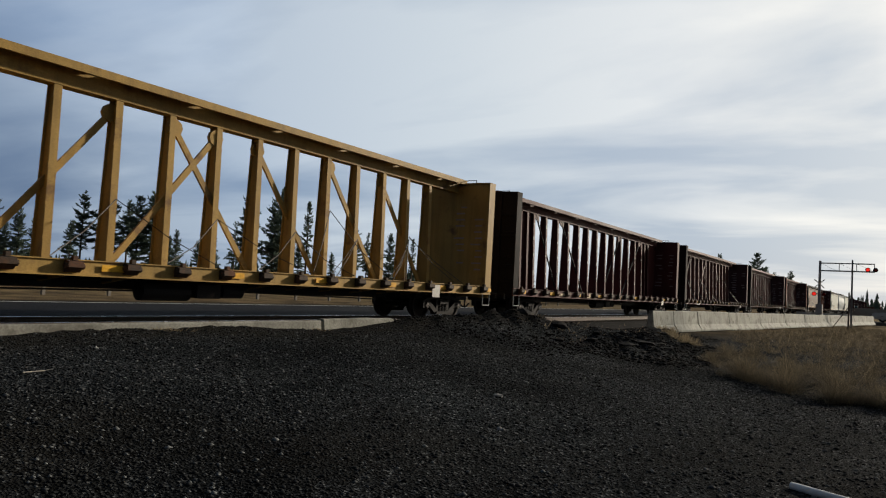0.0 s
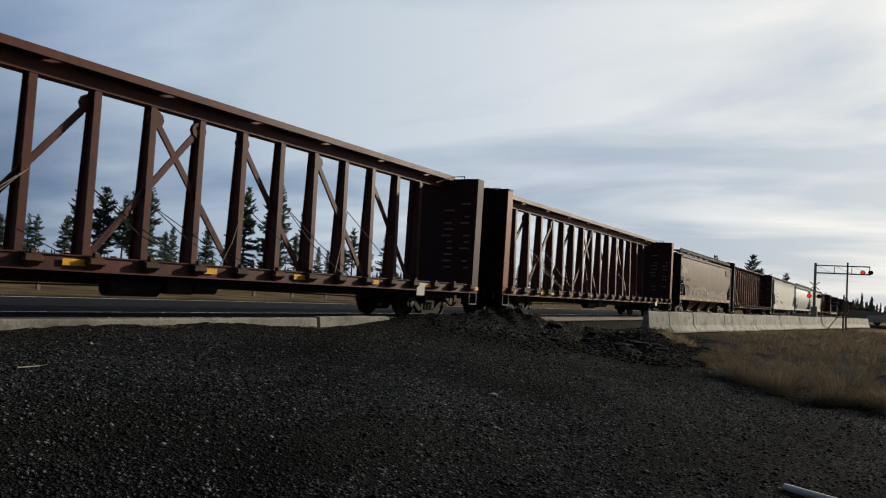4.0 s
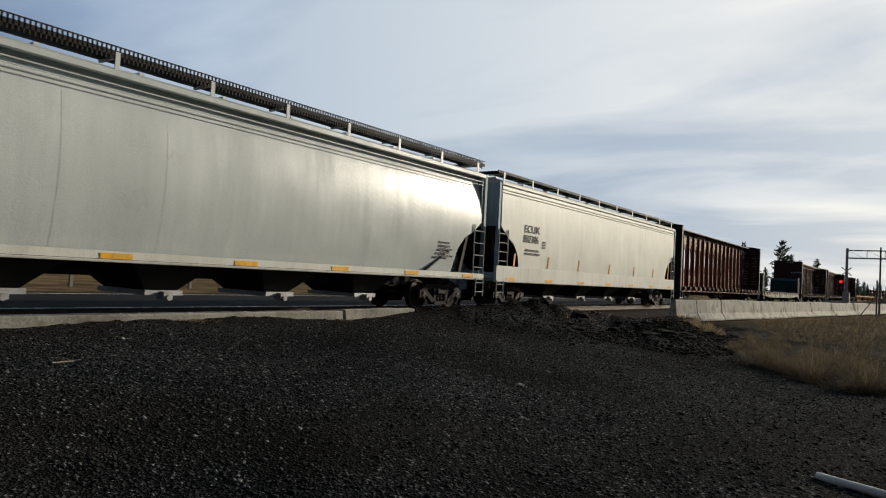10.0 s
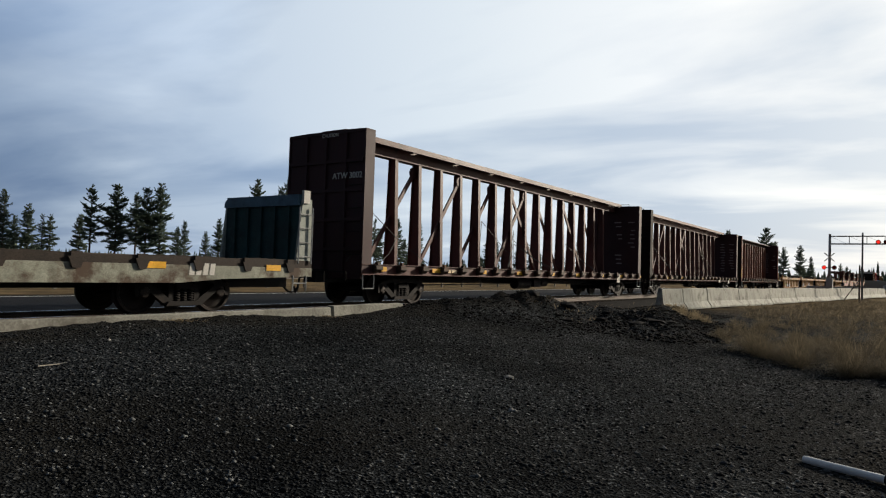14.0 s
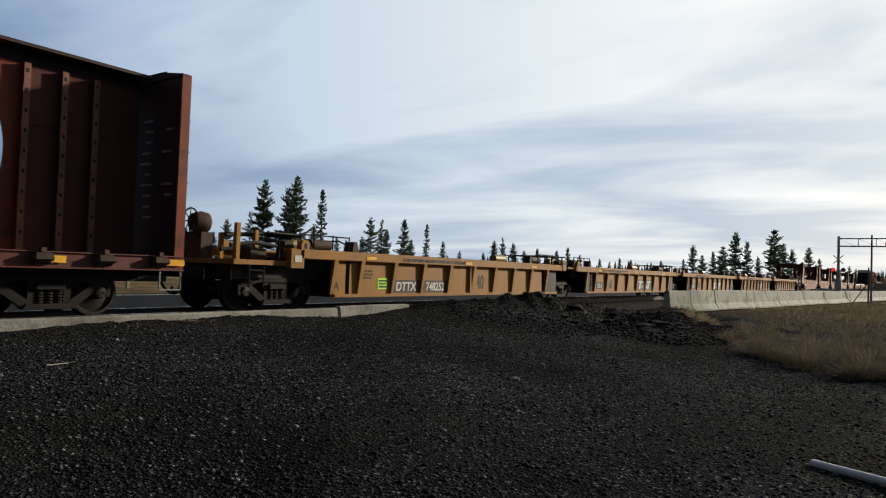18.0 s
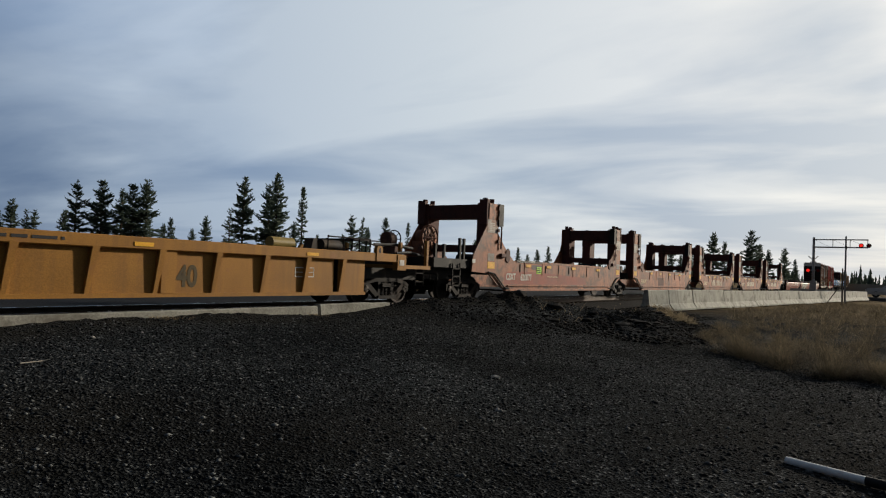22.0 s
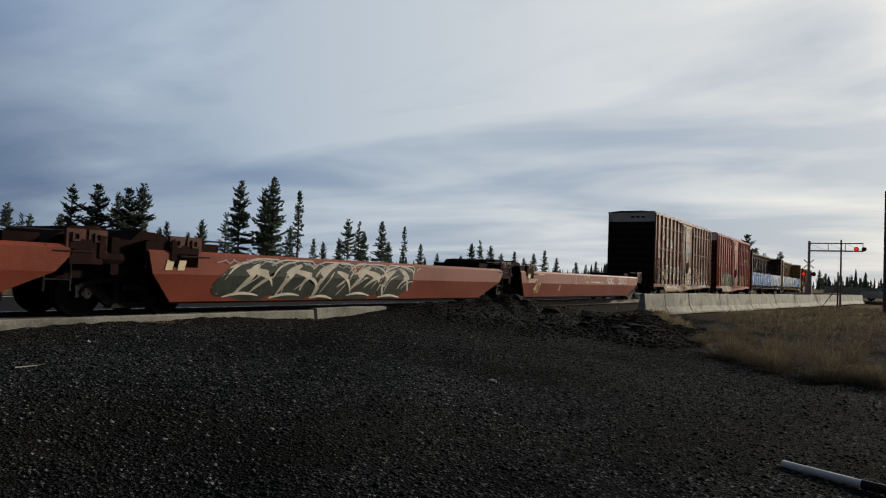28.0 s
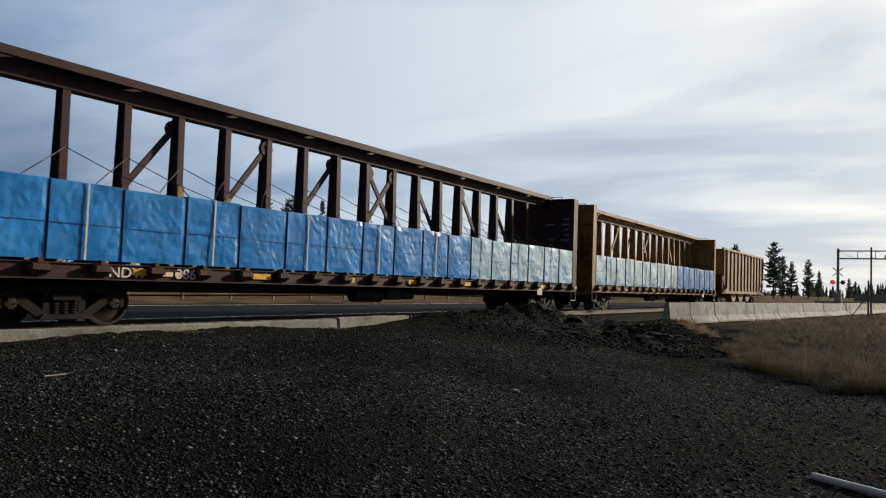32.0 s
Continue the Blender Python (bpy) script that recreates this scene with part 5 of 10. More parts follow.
                for q in range(7):
                    bx(bm, *sorted((e * (h - 0.74), e * (h - 0.79))), -y - 0.06, -y + 0.02, 2.80 + q * 0.1, 2.85 + q * 0.1)
                part("guide_block", bm, M_BLACK, c, "black locking guide block")
    boxes("well_floor", M_BLACK, root, (-h + 1.5, h - 1.5, -1.4, 1.4, 0.36, 0.42))
    for e in (-1, 1):
        bm = bmesh.new()
        bx(bm, *sorted((e * (h - 0.05), e * (h - 0.68))), -1.06, 1.06, 2.95, 3.45)
        bx(bm, *sorted((e * (h - 0.2), e * (h - 0.8))), -1.05, 1.05, 1.75, 2.0)
        b = part("portal_beam", bm, dark, root)
        bm = bmesh.new()
        bx(bm, *sorted((e * (h - 1.6), e * (h + 0.1))), -1.2, 1.2, 0.95, 1.3)
        bx(bm, *sorted((e * (h - 0.2), e * (h + 1.0))), -0.35, 0.35, 0.75, 1.05)
        rod(bm, (e * (h - 1.0), -0.5, 1.5), (e * (h - 1.0), 0.3, 1.5), 0.2, 10)
        part("end_platform", bm, M_BLACK, root)
        bm = bmesh.new()
        last_p = Vector((e * (h - 0.1), -y - 0.04, 1.05))
        for p in ((h - 0.55, 1.0), (h - 0.95, 0.75), (h - 1.35, 0.5), (h - 1.7, 0.48)):
            q = Vector((e * p[0], -y - 0.04, p[1]))
            rod(bm, last_p, q, 0.03)
            last_p = q
        part("pipe", bm, M_TRUCK, root)
    for e in ((-1,) if first else ()) + ((1,) if last else ()):
        span = lambda a, b: sorted((e * (h + a), e * (h + b)))
        truck(root, e * (h + 0.7))
        coupler(root, e * (h + 3.0), e)
        boxes("end_deck", M_BLACK, root, (*span(0.95, 3.1), -1.40, 1.40, 1.15, 1.45), label="sooty black deck at the free end")
        boxes("deck_beam", M_BLACK, root, (*span(0.0, 2.9), -0.9, 0.9, 0.75, 1.15))
        boxes("notice_plate", M_WHITE, root, (*span(0.75, 0.95), -y - 0.01, -y, 1.34, 1.48), label="small white plate")
        bm = bmesh.new()
        for q in (1.2, 1.45, 2.4, 2.9):
            bx(bm, *span(q, q + 0.09), -1.36, -1.28, 1.45, 2.15 if q < 2 else 1.9)
        part("post", bm, M_BLACK, root)
        bm = bmesh.new()
        for q in (0.55, 0.85, 1.1):
            bx(bm, *span(1.6, 2.1), -1.46, -1.3, q, q + 0.04)
        for q in (1.6, 2.06):
            bx(bm, *span(q, q + 0.04), -1.46, -1.42, 0.55, 1.3)
        part("step", bm, M_TRUCK, root)
        # the gear on the inside of the far gusset: a geared hand brake with its wheel
        bm = bmesh.new()
        lathe(bm, [(0.46, 0.92), (0.48, 1.02), (0.30, 1.12), (0.30, 1.40)], (e * (h + 0.05), 0, 2.24), "y", 20)
        bx(bm, *span(-0.1, 0.5), 0.95, 1.4, 1.45, 2.1)
        part("brake_housing", bm, paint, root, "rust-red geared brake housing", smooth=True)
        bm = bmesh.new()
        hoop(bm, (e * (h + 0.05), 0.86, 2.24), 0.44, 0.03, "y", 20)
        for q in range(4):
            a = q * 0.785
            rod(bm, (e * (h + 0.05) + 0.42 * math.cos(a), 0.86, 2.24 + 0.42 * math.sin(a)), (e * (h + 0.05) - 0.42 * math.cos(a), 0.86, 2.24 - 0.42 * math.sin(a)), 0.022)
        part("brake_wheel", bm, dark, root, "large dark hand brake wheel")
    if not last:
        truck(root, h + 1.25)
    reflectors(root, [-h + 3.3, -h + 5.2, 0.8, h - 3.2], -y - 0.022, 1.3, 0.42, 0.11)
    return root


def red_well(front, rear, label, paint, dark, first, last, name="well_car"):
    """A smooth-sided well unit, its sides folded outwards above the crease."""
    L = rear - front
    h = L / 2
    root = new(name)
    place_car(root, front, rear, label, "railcar")
    for s in (-1, 1):
        bm = bmesh.new()
        sect = [(1.30, 0.24), (1.36, 0.28), (1.50, 0.84), (1.50, 1.25), (1.45, 1.32)]
        near = [-h + 0.15, -h + 0.1, -h - 0.4, -h - 0.5, -h - 0.5]
        far = [h - 2.15, h - 2.1, h - 0.85, h - 0.5, h - 0.45]
        cols = []
        for a, b in ((-1, 0), (1, 0)):
            cols.append([bm.verts.new(((near if a < 0 else far)[i], s * sect[i][0], sect[i][1])) for i in range(5)])
            cols.append([bm.verts.new(((near if a < 0 else far)[i], s * (sect[i][0] - 0.06), sect[i][1])) for i in range(5)])
        for i in range(4):
            bm.faces.new((cols[0][i], cols[0][i + 1], cols[2][i + 1], cols[2][i]))
            bm.faces.new((cols[1][i], cols[3][i], cols[3][i + 1], cols[1][i + 1]))
            for p, q in ((0, 1), (2, 3)):
                bm.faces.new((cols[p][i], cols[q][i], cols[q][i + 1], cols[p][i + 1]))
        bm.faces.new((cols[0][4], cols[1][4], cols[3][4], cols[2][4]))
        bm.faces.new((cols[0][0], cols[2][0], cols[3][0], cols[1][0]))
        part("side_wall", bm, paint, root)
        bm = bmesh.new()
        for e in (-1, 1):
            bx(bm, *sorted((e * (h - 0.62), e * (h - 0.02))), *sorted((s * 1.50, s * 1.38)), 0.98, 1.42)
            bx(bm, *sorted((e * (h - 0.1), e * (h + 0.02))), *sorted((s * 1.52, s * 1.2)), 1.1, 1.5)
        part("end_bracket", bm, dark, root)
        if s < 0:
            for e in (-1, 1):
                for q in (0.12, 0.52):
                    x = e * (h - q)
                    bm = bmesh.new()
                    for c in ((-0.07, 0.07, 1.38, 1.41), (-0.07, 0.07, 1.51, 1.54), (-0.07, -0.04, 1.41, 1.51), (0.04, 0.07, 1.41, 1.51)):
                        bx(bm, x + c[0], x + c[1], -1.515, -1.49, c[2], c[3])
                    bx(bm, x - 0.17, x + 0.17, -1.49, -1.42, 1.16, 1.60)
                    part("locking_eye", bm, surface("grimy_red_plate", (0.095, 0.034, 0.024), 0.7, 0, 0.4, 3, (0.03, 0.014, 0.012), 0.45), root, "upright plate with a square pale eye")
        bm = bmesh.new()
        ex(bm, [(-h - 0.55, 0.95), (-h - 0.55, 1.46), (-h - 0.25, 1.52), (-h + 0.15, 1.42), (-h + 0.65, 1.30), (-h + 0.65, 0.95)], "y", s * 1.46, s * 1.40)
        part("raised_end", bm, dark, root, "dark raised plate at the end of the side")
    boxes("well_floor", M_BLACK, root, (-h + 1.8, h - 1.8, -1.3, 1.3, 0.26, 0.32))
    for e in (-1, 1):
        bm = bmesh.new()
        bx(bm, *sorted((e * (h - 1.8), e * (h - 1.6))), -1.35, 1.35, 0.32, 1.3)
        bx(bm, *sorted((e * (h - 1.7), e * (h + 0.1))), -1.15, 1.15, 0.95, 1.3)
        bx(bm, *sorted((e * (h - 0.3), e * (h + 0.9))), -0.35, 0.35, 0.72, 1.1)
        bx(bm, *sorted((e * (h - 1.5), e * (h - 0.9))), -1.0, 1.0, 1.3, 1.5)
        part("end_platform", bm, dark, root)
        if e > 0 and not last:
            bm = bmesh.new()
            ex(bm, [(h - 0.9, 0.72), (h + 1.9, 0.72), (h + 1.9, 1.30), (h + 1.45, 1.62), (h + 0.95, 1.68), (h + 0.75, 1.48), (h + 0.3, 1.48), (h + 0.1, 1.70), (h - 0.45, 1.66), (h - 0.9, 1.30)], "y", -1.12, 1.12)
            for q in (-0.6, 0.25, 1.05):
                bx(bm, h + q, h + q + 0.16, -1.3, -1.12, 0.8, 1.5)
            rod(bm, (h - 0.5, -1.2, 1.1), (h + 0.5, -1.2, 1.1), 0.14, 10)
            rod(bm, (h + 1.0, -1.2, 1.35), (h + 1.7, -1.2, 1.35), 0.11, 10)
            part("articulated_joint", bm, dark, root, "dark joint between the units")
        if e > 0:
            ladder(root, e * (h - 0.8), -1.46, 0.5, 1.3, 0.45, 2, M_TRUCK, name="step")
        bm = bmesh.new()
        rod(bm, (e * (h - 0.2), -1.5, 1.2), (e * (h - 0.9), -1.5, 1.2), 0.016)
        rod(bm, (e * (h - 0.2), -1.35, 1.55), (e * (h - 1.6), -1.35, 1.55), 0.018)
        rod(bm, (e * (h - 0.2), -1.35, 1.4), (e * (h - 0.2), -1.35, 1.55), 0.018)
        part("handrail", bm, M_TRUCK, root)
    if first:
        truck(root, -h + 0.7)
        coupler(root, -h - 0.8, -1)
    truck(root, h + (0.85 if not last else -0.7))
    if last:
        coupler(root, h + 0.9, 1)
    return root


# -- a flat car with low end bulkheads --
P_CREAMGREEN = surface("pale_green_frame", (0.33, 0.36, 0.32), 0.65, 0, 0.25, 2, (0.12, 0.08, 0.05), 0.3)


def flatcar(front, rear, label, paint, patch):
    L = rear - front
    h = L / 2
    root = new("flatcar")
    place_car(root, front, rear, label, "railcar")
    boxes("deck", surface("deck_planks", (0.10, 0.085, 0.07), 0.85, 0, 0.4, 3), root, (-h, h, -1.38, 1.38, 1.10, 1.17))
    for s in (-1, 1):
        bm = bmesh.new()
        ex(bm, [(-h, 1.0), (h, 1.0), (h, 0.80), (h - 2.6, 0.72), (h - 3.6, 0.64), (-h + 3.6, 0.64), (-h + 2.6, 0.72), (-h, 0.80)], "y", s * 1.45, s * 1.39)
        part("side_sill", bm, paint, root, "cream side sill with rust-brown patches")
        rnd = random.Random(17)
        bm = bmesh.new()
        ex(bm, [(-h, 1.0), (h, 1.0), (h, 1.17)] + [(h - 0.5 - 0.6 * k, 1.17 + rnd.uniform(-0.02, 0.03)) for k in range(int((L - 1) / 0.6))] + [(-h, 1.17)], "y", s * 1.44, s * 1.38)
        part("deck_edge", bm, patch, root, "dark worn timber edge of the deck")
        bm = bmesh.new()
        ex(bm, [(-0.15, 1.10), (0.15, 1.10), (0.07, 0.90), (-0.07, 0.90)], "y", s * 1.49, s * 1.45)
        bx(bm, -0.10, 0.10, *sorted((s * 1.48, s * 1.42)), 1.10, 1.19)
        pk = mesh_of(bm, patch)
        for k in range(16):
            shared("stake_pocket", pk, root, pose(-h + 0.7 + k * (L - 1.4) / 15, 0, 0))
    boxes("center_sill", M_BLACK, root, (-h - 0.3, h + 0.3, -0.25, 0.25, 0.5, 1.08))
    green = surface("dark_green_bulkhead", (0.008, 0.042, 0.044), 0.6, 0, 0.4, 1.5, (0.016, 0.058, 0.058), 0.4, 2.0, 0.2, (0.010, 0.018, 0.018))
    for e in (-1, 1):
        # a low sheeted bulkhead across the deck, with tapered side frames and a ladder
        bm = bmesh.new()
        bx(bm, *sorted((e * (h - 0.08), e * (h - 0.36))), -1.37, 1.37, 0.85, 2.62)
        for y in (-1.0, -0.5, 0.0, 0.5, 1.0):
            bx(bm, *sorted((e * (h - 0.36), e * (h - 0.42))), y - 0.04, y + 0.04, 1.17, 2.6)
        r = part("bulkhead", bm, green, root, "dark green sheeted bulkhead")
        for s in (-1, 1):
            bm = bmesh.new()
            ex(bm, [(e * (h + 0.0), 0.8), (e * (h - 0.05), 2.66), (e * (h - 0.34), 2.66), (e * (h - 0.5), 1.17), (e * (h - 0.5), 0.8)], "y", s * 1.37, s * 1.43)
            part("side_frame", bm, P_CREAMGREEN, r)
        bm = bmesh.new()
        ex(bm, [(-1.36, 2.50), (-1.36, 2.76), (1.26, 2.76), (1.38, 2.62), (1.38, 2.50)], "x", *sorted((e * (h - 0.04), e * (h - 0.44))))
        part("top_rail", bm, surface("blue_grey_rail", (0.075, 0.15, 0.21), 0.5, 0, 0.3, 3), r)
        for y in (-0.7, 0.0, 0.7):
            boxes("rib", green, r, (*sorted((e * (h - 0.08), e * (h - 0.0))), y - 0.06, y + 0.06, 0.9, 2.55))
        boxes("lifting_eye", M_WHITE, r, (*sorted((e * (h - 0.35), e * (h - 0.15))), -1.47, -1.40, 2.55, 2.86))
        ladder(r, e * (h - 0.27), -1.48, 1.1, 2.45, 0.42, 4, M_GALV)
        truck(root, e * (h - 3.2))
        coupler(root, e * (h + 0.6), e)
        ladder(root, e * (h - 0.4), -1.46, 0.45, 0.82, 0.42, 1, M_GALV, name="step")
    reflectors(root, [-h + 1.2 + k * (L - 2.4) / 6 for k in range(7)], -1.457, 0.92, 0.42, 0.13)
    return root


M_BLUEDARK = surface("blue_wrap_seam", (0.014, 0.10, 0.27), 0.4)


def lumber_bundle(x, w, z, height, m, strap, seed):
    """A stack of boards wrapped in printed plastic sheet, its film creased."""
    rnd = random.Random(seed)
    root = new("wrapped_lumber_bundle")
    bm = bmesh.new()
    nx, nz = 14, 12
    d = 1.02
    grid = []
    for i in range(nx + 1):
        col = []
        for k in range(nz + 1):
            a, c = i / nx, k / nz
            edge = min(a, 1 - a, c, 1 - c)
            y = -d / 2 + (0.004 if edge < 0.01 else rnd.uniform(-0.005, 0.005) + 0.012 * math.sin(a * 6 + seed) * math.sin(c * 4 + 2 * seed))
            col.append(bm.verts.new((-w / 2 + w * a, y, height * c)))
        grid.append(col)
    for i in range(nx):
        for k in range(nz):
            p, q, r, s = grid[i][k], grid[i + 1][k], grid[i + 1][k + 1], grid[i][k + 1]
            if rnd.random() < 0.5:
                bm.faces.new((p, q, r))
                bm.faces.new((p, r, s))
            else:
                bm.faces.new((p, q, s))
                bm.faces.new((q, r, s))
    back = [bm.verts.new(p) for p in ((-w / 2, d / 2, 0), (w / 2, d / 2, 0), (w / 2, d / 2, height), (-w / 2, d / 2, height))]
    bm.faces.new(back[::-1])
    bm.faces.new([grid[i][nz] for i in range(nx + 1)] + [back[2], back[3]])
    bm.faces.new([grid[i][0] for i in range(nx, -1, -1)] + [back[0], back[1]])
    bm.faces.new([grid[0][k] for k in range(nz + 1)] + [back[3], back[0]])
    bm.faces.new([grid[nx][k] for k in range(nz, -1, -1)] + [back[1], back[2]])
    part("wrapping", bm, m, root)
    boxes("fold", M_BLUEDARK, root, (-w / 2 + 0.02, w / 2 - 0.02, -d / 2 - 0.019, -d / 2 - 0.005, height * 0.46, height * 0.46 + 0.008))
    for q in (-w / 2 + 0.012,):
        boxes("seam", M_BLUEDARK, root, (q - 0.007, q + 0.005, -d / 2 - 0.02, -d / 2 + 0.05, 0.0, height - 0.01))
    if strap:
        boxes("strap", M_WHITE, root, (-0.018, 0.018, -d / 2 - 0.035, -d / 2 - 0.025, 0, height), label="white strap")
    for q in (-w / 2 + 0.25, w / 2 - 0.25):
        boxes("bunk", surface("raw_wood", (0.35, 0.25, 0.15), 0.8), root, (q - 0.05, q + 0.05, -d / 2, d / 2, -0.04, 0.0))
    root.location = (x, TRACK_Y - 0.95, z)
    MOVING.append((root, x, TRACK_Y - 0.95, z))
    return root

# ---- paints of the train ----
def paint(name, c, rough=0.55, cover=0.3, other=RUST, streak=0.35, vary=0.22, spec=0.2, **k):
    return surface(name, c, rough, 0.0, vary, 0.8, other, cover, 1.4, streak, spec=spec, **k)


P_YELLOW = paint("yellow_car_paint", (0.40, 0.255, 0.075), 0.6, 0.28, (0.20, 0.115, 0.05), 0.3)
P_BROWN = paint("brown_car_paint", (0.098, 0.035, 0.028), 0.5, 0.3, (0.048, 0.024, 0.02), spec=0.25)
P_DARKBR = paint("dark_brown_paint", (0.042, 0.022, 0.020), 0.6, 0.3, (0.07, 0.03, 0.019), spec=0.25)
P_OXIDE = paint("oxide_red_paint", (0.12, 0.036, 0.026), 0.55, 0.25, (0.06, 0.025, 0.02), spec=0.3)
P_WARE = paint("warehouse_red_paint", (0.215, 0.048, 0.021), 0.5, 0.32, (0.085, 0.030, 0.022), 0.3)
P_TAN = paint("tan_hopper_paint", (0.100, 0.054, 0.021), 0.6, 0.3, (0.080, 0.037, 0.017), 0.35, streak_color=(0.12, 0.07, 0.045), dent=0.03)
P_CREAM = paint("cream_hopper_paint", (0.485, 0.515, 0.445), 0.5, 0.12, (0.45, 0.43, 0.35), 0.14, 0.1, streak_color=(0.36, 0.35, 0.30), spec=0.5, dent=0.018)
P_CREAM2 = paint("pale_hopper_paint", (0.51, 0.54, 0.47), 0.5, 0.1, (0.47, 0.44, 0.36), 0.14, 0.1, streak_color=(0.38, 0.36, 0.30), spec=0.5, dent=0.018)
P_SILVER = paint("silver_hopper_paint", (0.55, 0.60, 0.59), 0.34, 0.05, (0.46, 0.45, 0.42), 0.06, 0.08, streak_color=(0.36, 0.35, 0.33), spec=0.6, dent=0.012)
P_SILL = paint("white_sill_paint", (0.60, 0.61, 0.55), 0.5, 0.06, (0.40, 0.36, 0.29), 0.15, 0.1)
P_ROOF = paint("rust_edged_roof", (0.48, 0.45, 0.40), 0.6, 0.35, (0.33, 0.15, 0.07), 0.3)
P_SILVEREND = paint("silver_end_paint", (0.30, 0.37, 0.41), 0.55, 0.15, (0.18, 0.19, 0.19), 0.2)
P_SLATE = paint("slate_end_paint", (0.28, 0.38, 0.46), 0.6, 0.2, (0.06, 0.06, 0.06), 0.3)
# car paint, also the painted shadow on oval-window cars' rear end panels
P_MAROON = paint("maroon_paint_and_shade", (0.085, 0.022, 0.019), 0.6, 0.25, (0.05, 0.02, 0.018), 0.3)
# bulkhead maroon; on oval-window cars it also darkens the shaded end
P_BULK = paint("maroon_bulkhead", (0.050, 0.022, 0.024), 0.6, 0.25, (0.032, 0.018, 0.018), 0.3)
# leading bulkheads face away from the sun; their shade is painted in
P_LEADSHADE = paint("shaded_lead_bulkhead", (0.016, 0.013, 0.012), 0.75, 0.3, (0.03, 0.018, 0.016), 0.2, spec=0.1)
P_TANDARK = paint("dark_hopper_sheet", (0.028, 0.026, 0.025), 0.7, 0.2, (0.05, 0.035, 0.025), 0.2)
P_CREAMFLAT = surface("flatcar_cream", (0.30, 0.31, 0.25), 0.75, 0, 0.3, 1.2, (0.085, 0.055, 0.038), 0.50, 1.1, 0.35)
P_WELLY = paint("well_yellow", (0.325, 0.155, 0.029), 0.6, 0.22, (0.28, 0.13, 0.04), 0.35, streak_color=(0.13, 0.07, 0.03))
P_PORTAL = paint("faded_red_orange", (0.345, 0.112, 0.045), 0.6, 0.5, (0.10, 0.038, 0.020), 0.55, 0.5, spec=0.3, streak_color=(0.055, 0.026, 0.017), dent=0.008)
P_PORTALD = paint("dark_portal_red", (0.10, 0.034, 0.026), 0.7, 0.4, (0.05, 0.022, 0.018), 0.35)
P_REDWELL = paint("red_well_paint", (0.225, 0.052, 0.028), 0.5, 0.25, (0.19, 0.062, 0.036), 0.3, 0.18, streak_color=(0.22, 0.08, 0.05))
P_BOXBR = paint("brown_boxcar_paint", (0.165, 0.043, 0.018), 0.30, 0.36, (0.165, 0.070, 0.026), 0.35, spec=0.8, streak_color=(0.10, 0.05, 0.028), dent=0.02)
# warm tint imitates the sun's golden sheen in the reflection colour
P_BOXBR.node_tree.nodes["Principled BSDF"].inputs["Specular Tint"].default_value = (1.0, 0.86, 0.66, 1)
P_BOXBR.node_tree.nodes["Principled BSDF"].inputs["Coat Weight"].default_value = 0.35
P_BOXBR.node_tree.nodes["Principled BSDF"].inputs["Coat Roughness"].default_value = 0.22
P_BOXRED = paint("red_boxcar_paint", (0.37, 0.036, 0.022), 0.45, 0.3, (0.22, 0.03, 0.022), 0.4, 0.28, spec=0.25, streak_color=(0.13, 0.03, 0.022), dent=0.01)
# boxcar ends: shade of the end faces is in the colour, with some grime
P_ENDRED = paint("shaded_grimy_red_end", (0.075, 0.012, 0.012), 0.7, 0.5, (0.014, 0.009, 0.009), spec=0.15)
P_ENDBR = paint("shaded_brown_end", (0.022, 0.014, 0.013), 0.7, 0.2, (0.035, 0.018, 0.016), spec=0.15)
P_GREYPAINT = surface("grey_spray", (0.34, 0.32, 0.27), 0.7, 0, 0.3, 3)
P_GREENSPRAY = surface("dark_green_spray", (0.034, 0.044, 0.034), 0.7, 0, 0.5, 1.5, (0.015, 0.02, 0.016), 0.5)
P_CREAMSPRAY = surface("cream_spray", (0.60, 0.55, 0.45), 0.7, 0, 0.2, 3)
P_MINT = surface("mint_spray", (0.40, 0.50, 0.40), 0.7, 0, 0.35, 2, (0.48, 0.42, 0.26), 0.5)
P_OCHRE = surface("ochre_spray", (0.52, 0.42, 0.22), 0.7, 0, 0.3, 3)
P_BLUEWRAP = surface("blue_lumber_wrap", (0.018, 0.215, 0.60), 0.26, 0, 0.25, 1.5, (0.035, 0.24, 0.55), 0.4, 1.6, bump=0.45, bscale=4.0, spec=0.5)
# the same blue sheet with the sky's sheen painted in as a paler base
P_SHEENWRAP = surface("blue_wrap_pale_sheen", (0.36, 0.60, 0.80), 0.2, 0, 0.3, 1.2, (0.14, 0.36, 0.62), 0.45, 1.4, bump=0.8, bscale=5.0, spec=1.0)
for wrap, gloss in ((P_BLUEWRAP, 0.2), (P_SHEENWRAP, 1.0)):
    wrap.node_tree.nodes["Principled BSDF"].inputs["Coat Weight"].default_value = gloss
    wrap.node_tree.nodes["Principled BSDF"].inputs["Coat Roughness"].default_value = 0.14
P_LIME = surface("lime_notice", (0.45, 0.85, 0.05), 0.5, 0, 0.1, 5)
P_INK = surface("black_stencil", (0.03, 0.03, 0.032), 0.7, 0, 0.2, 5)
P_DARKSPRAY = surface("dark_outline_spray", (0.06, 0.065, 0.06), 0.7, 0, 0.3, 3)
P_GREYINK = surface("thin_grey_spray", (0.24, 0.24, 0.22), 0.7)
P_SAGE = paint("brown_rib_paint", (0.30, 0.175, 0.085), 0.6, 0.3, (0.16, 0.085, 0.045), 0.4)

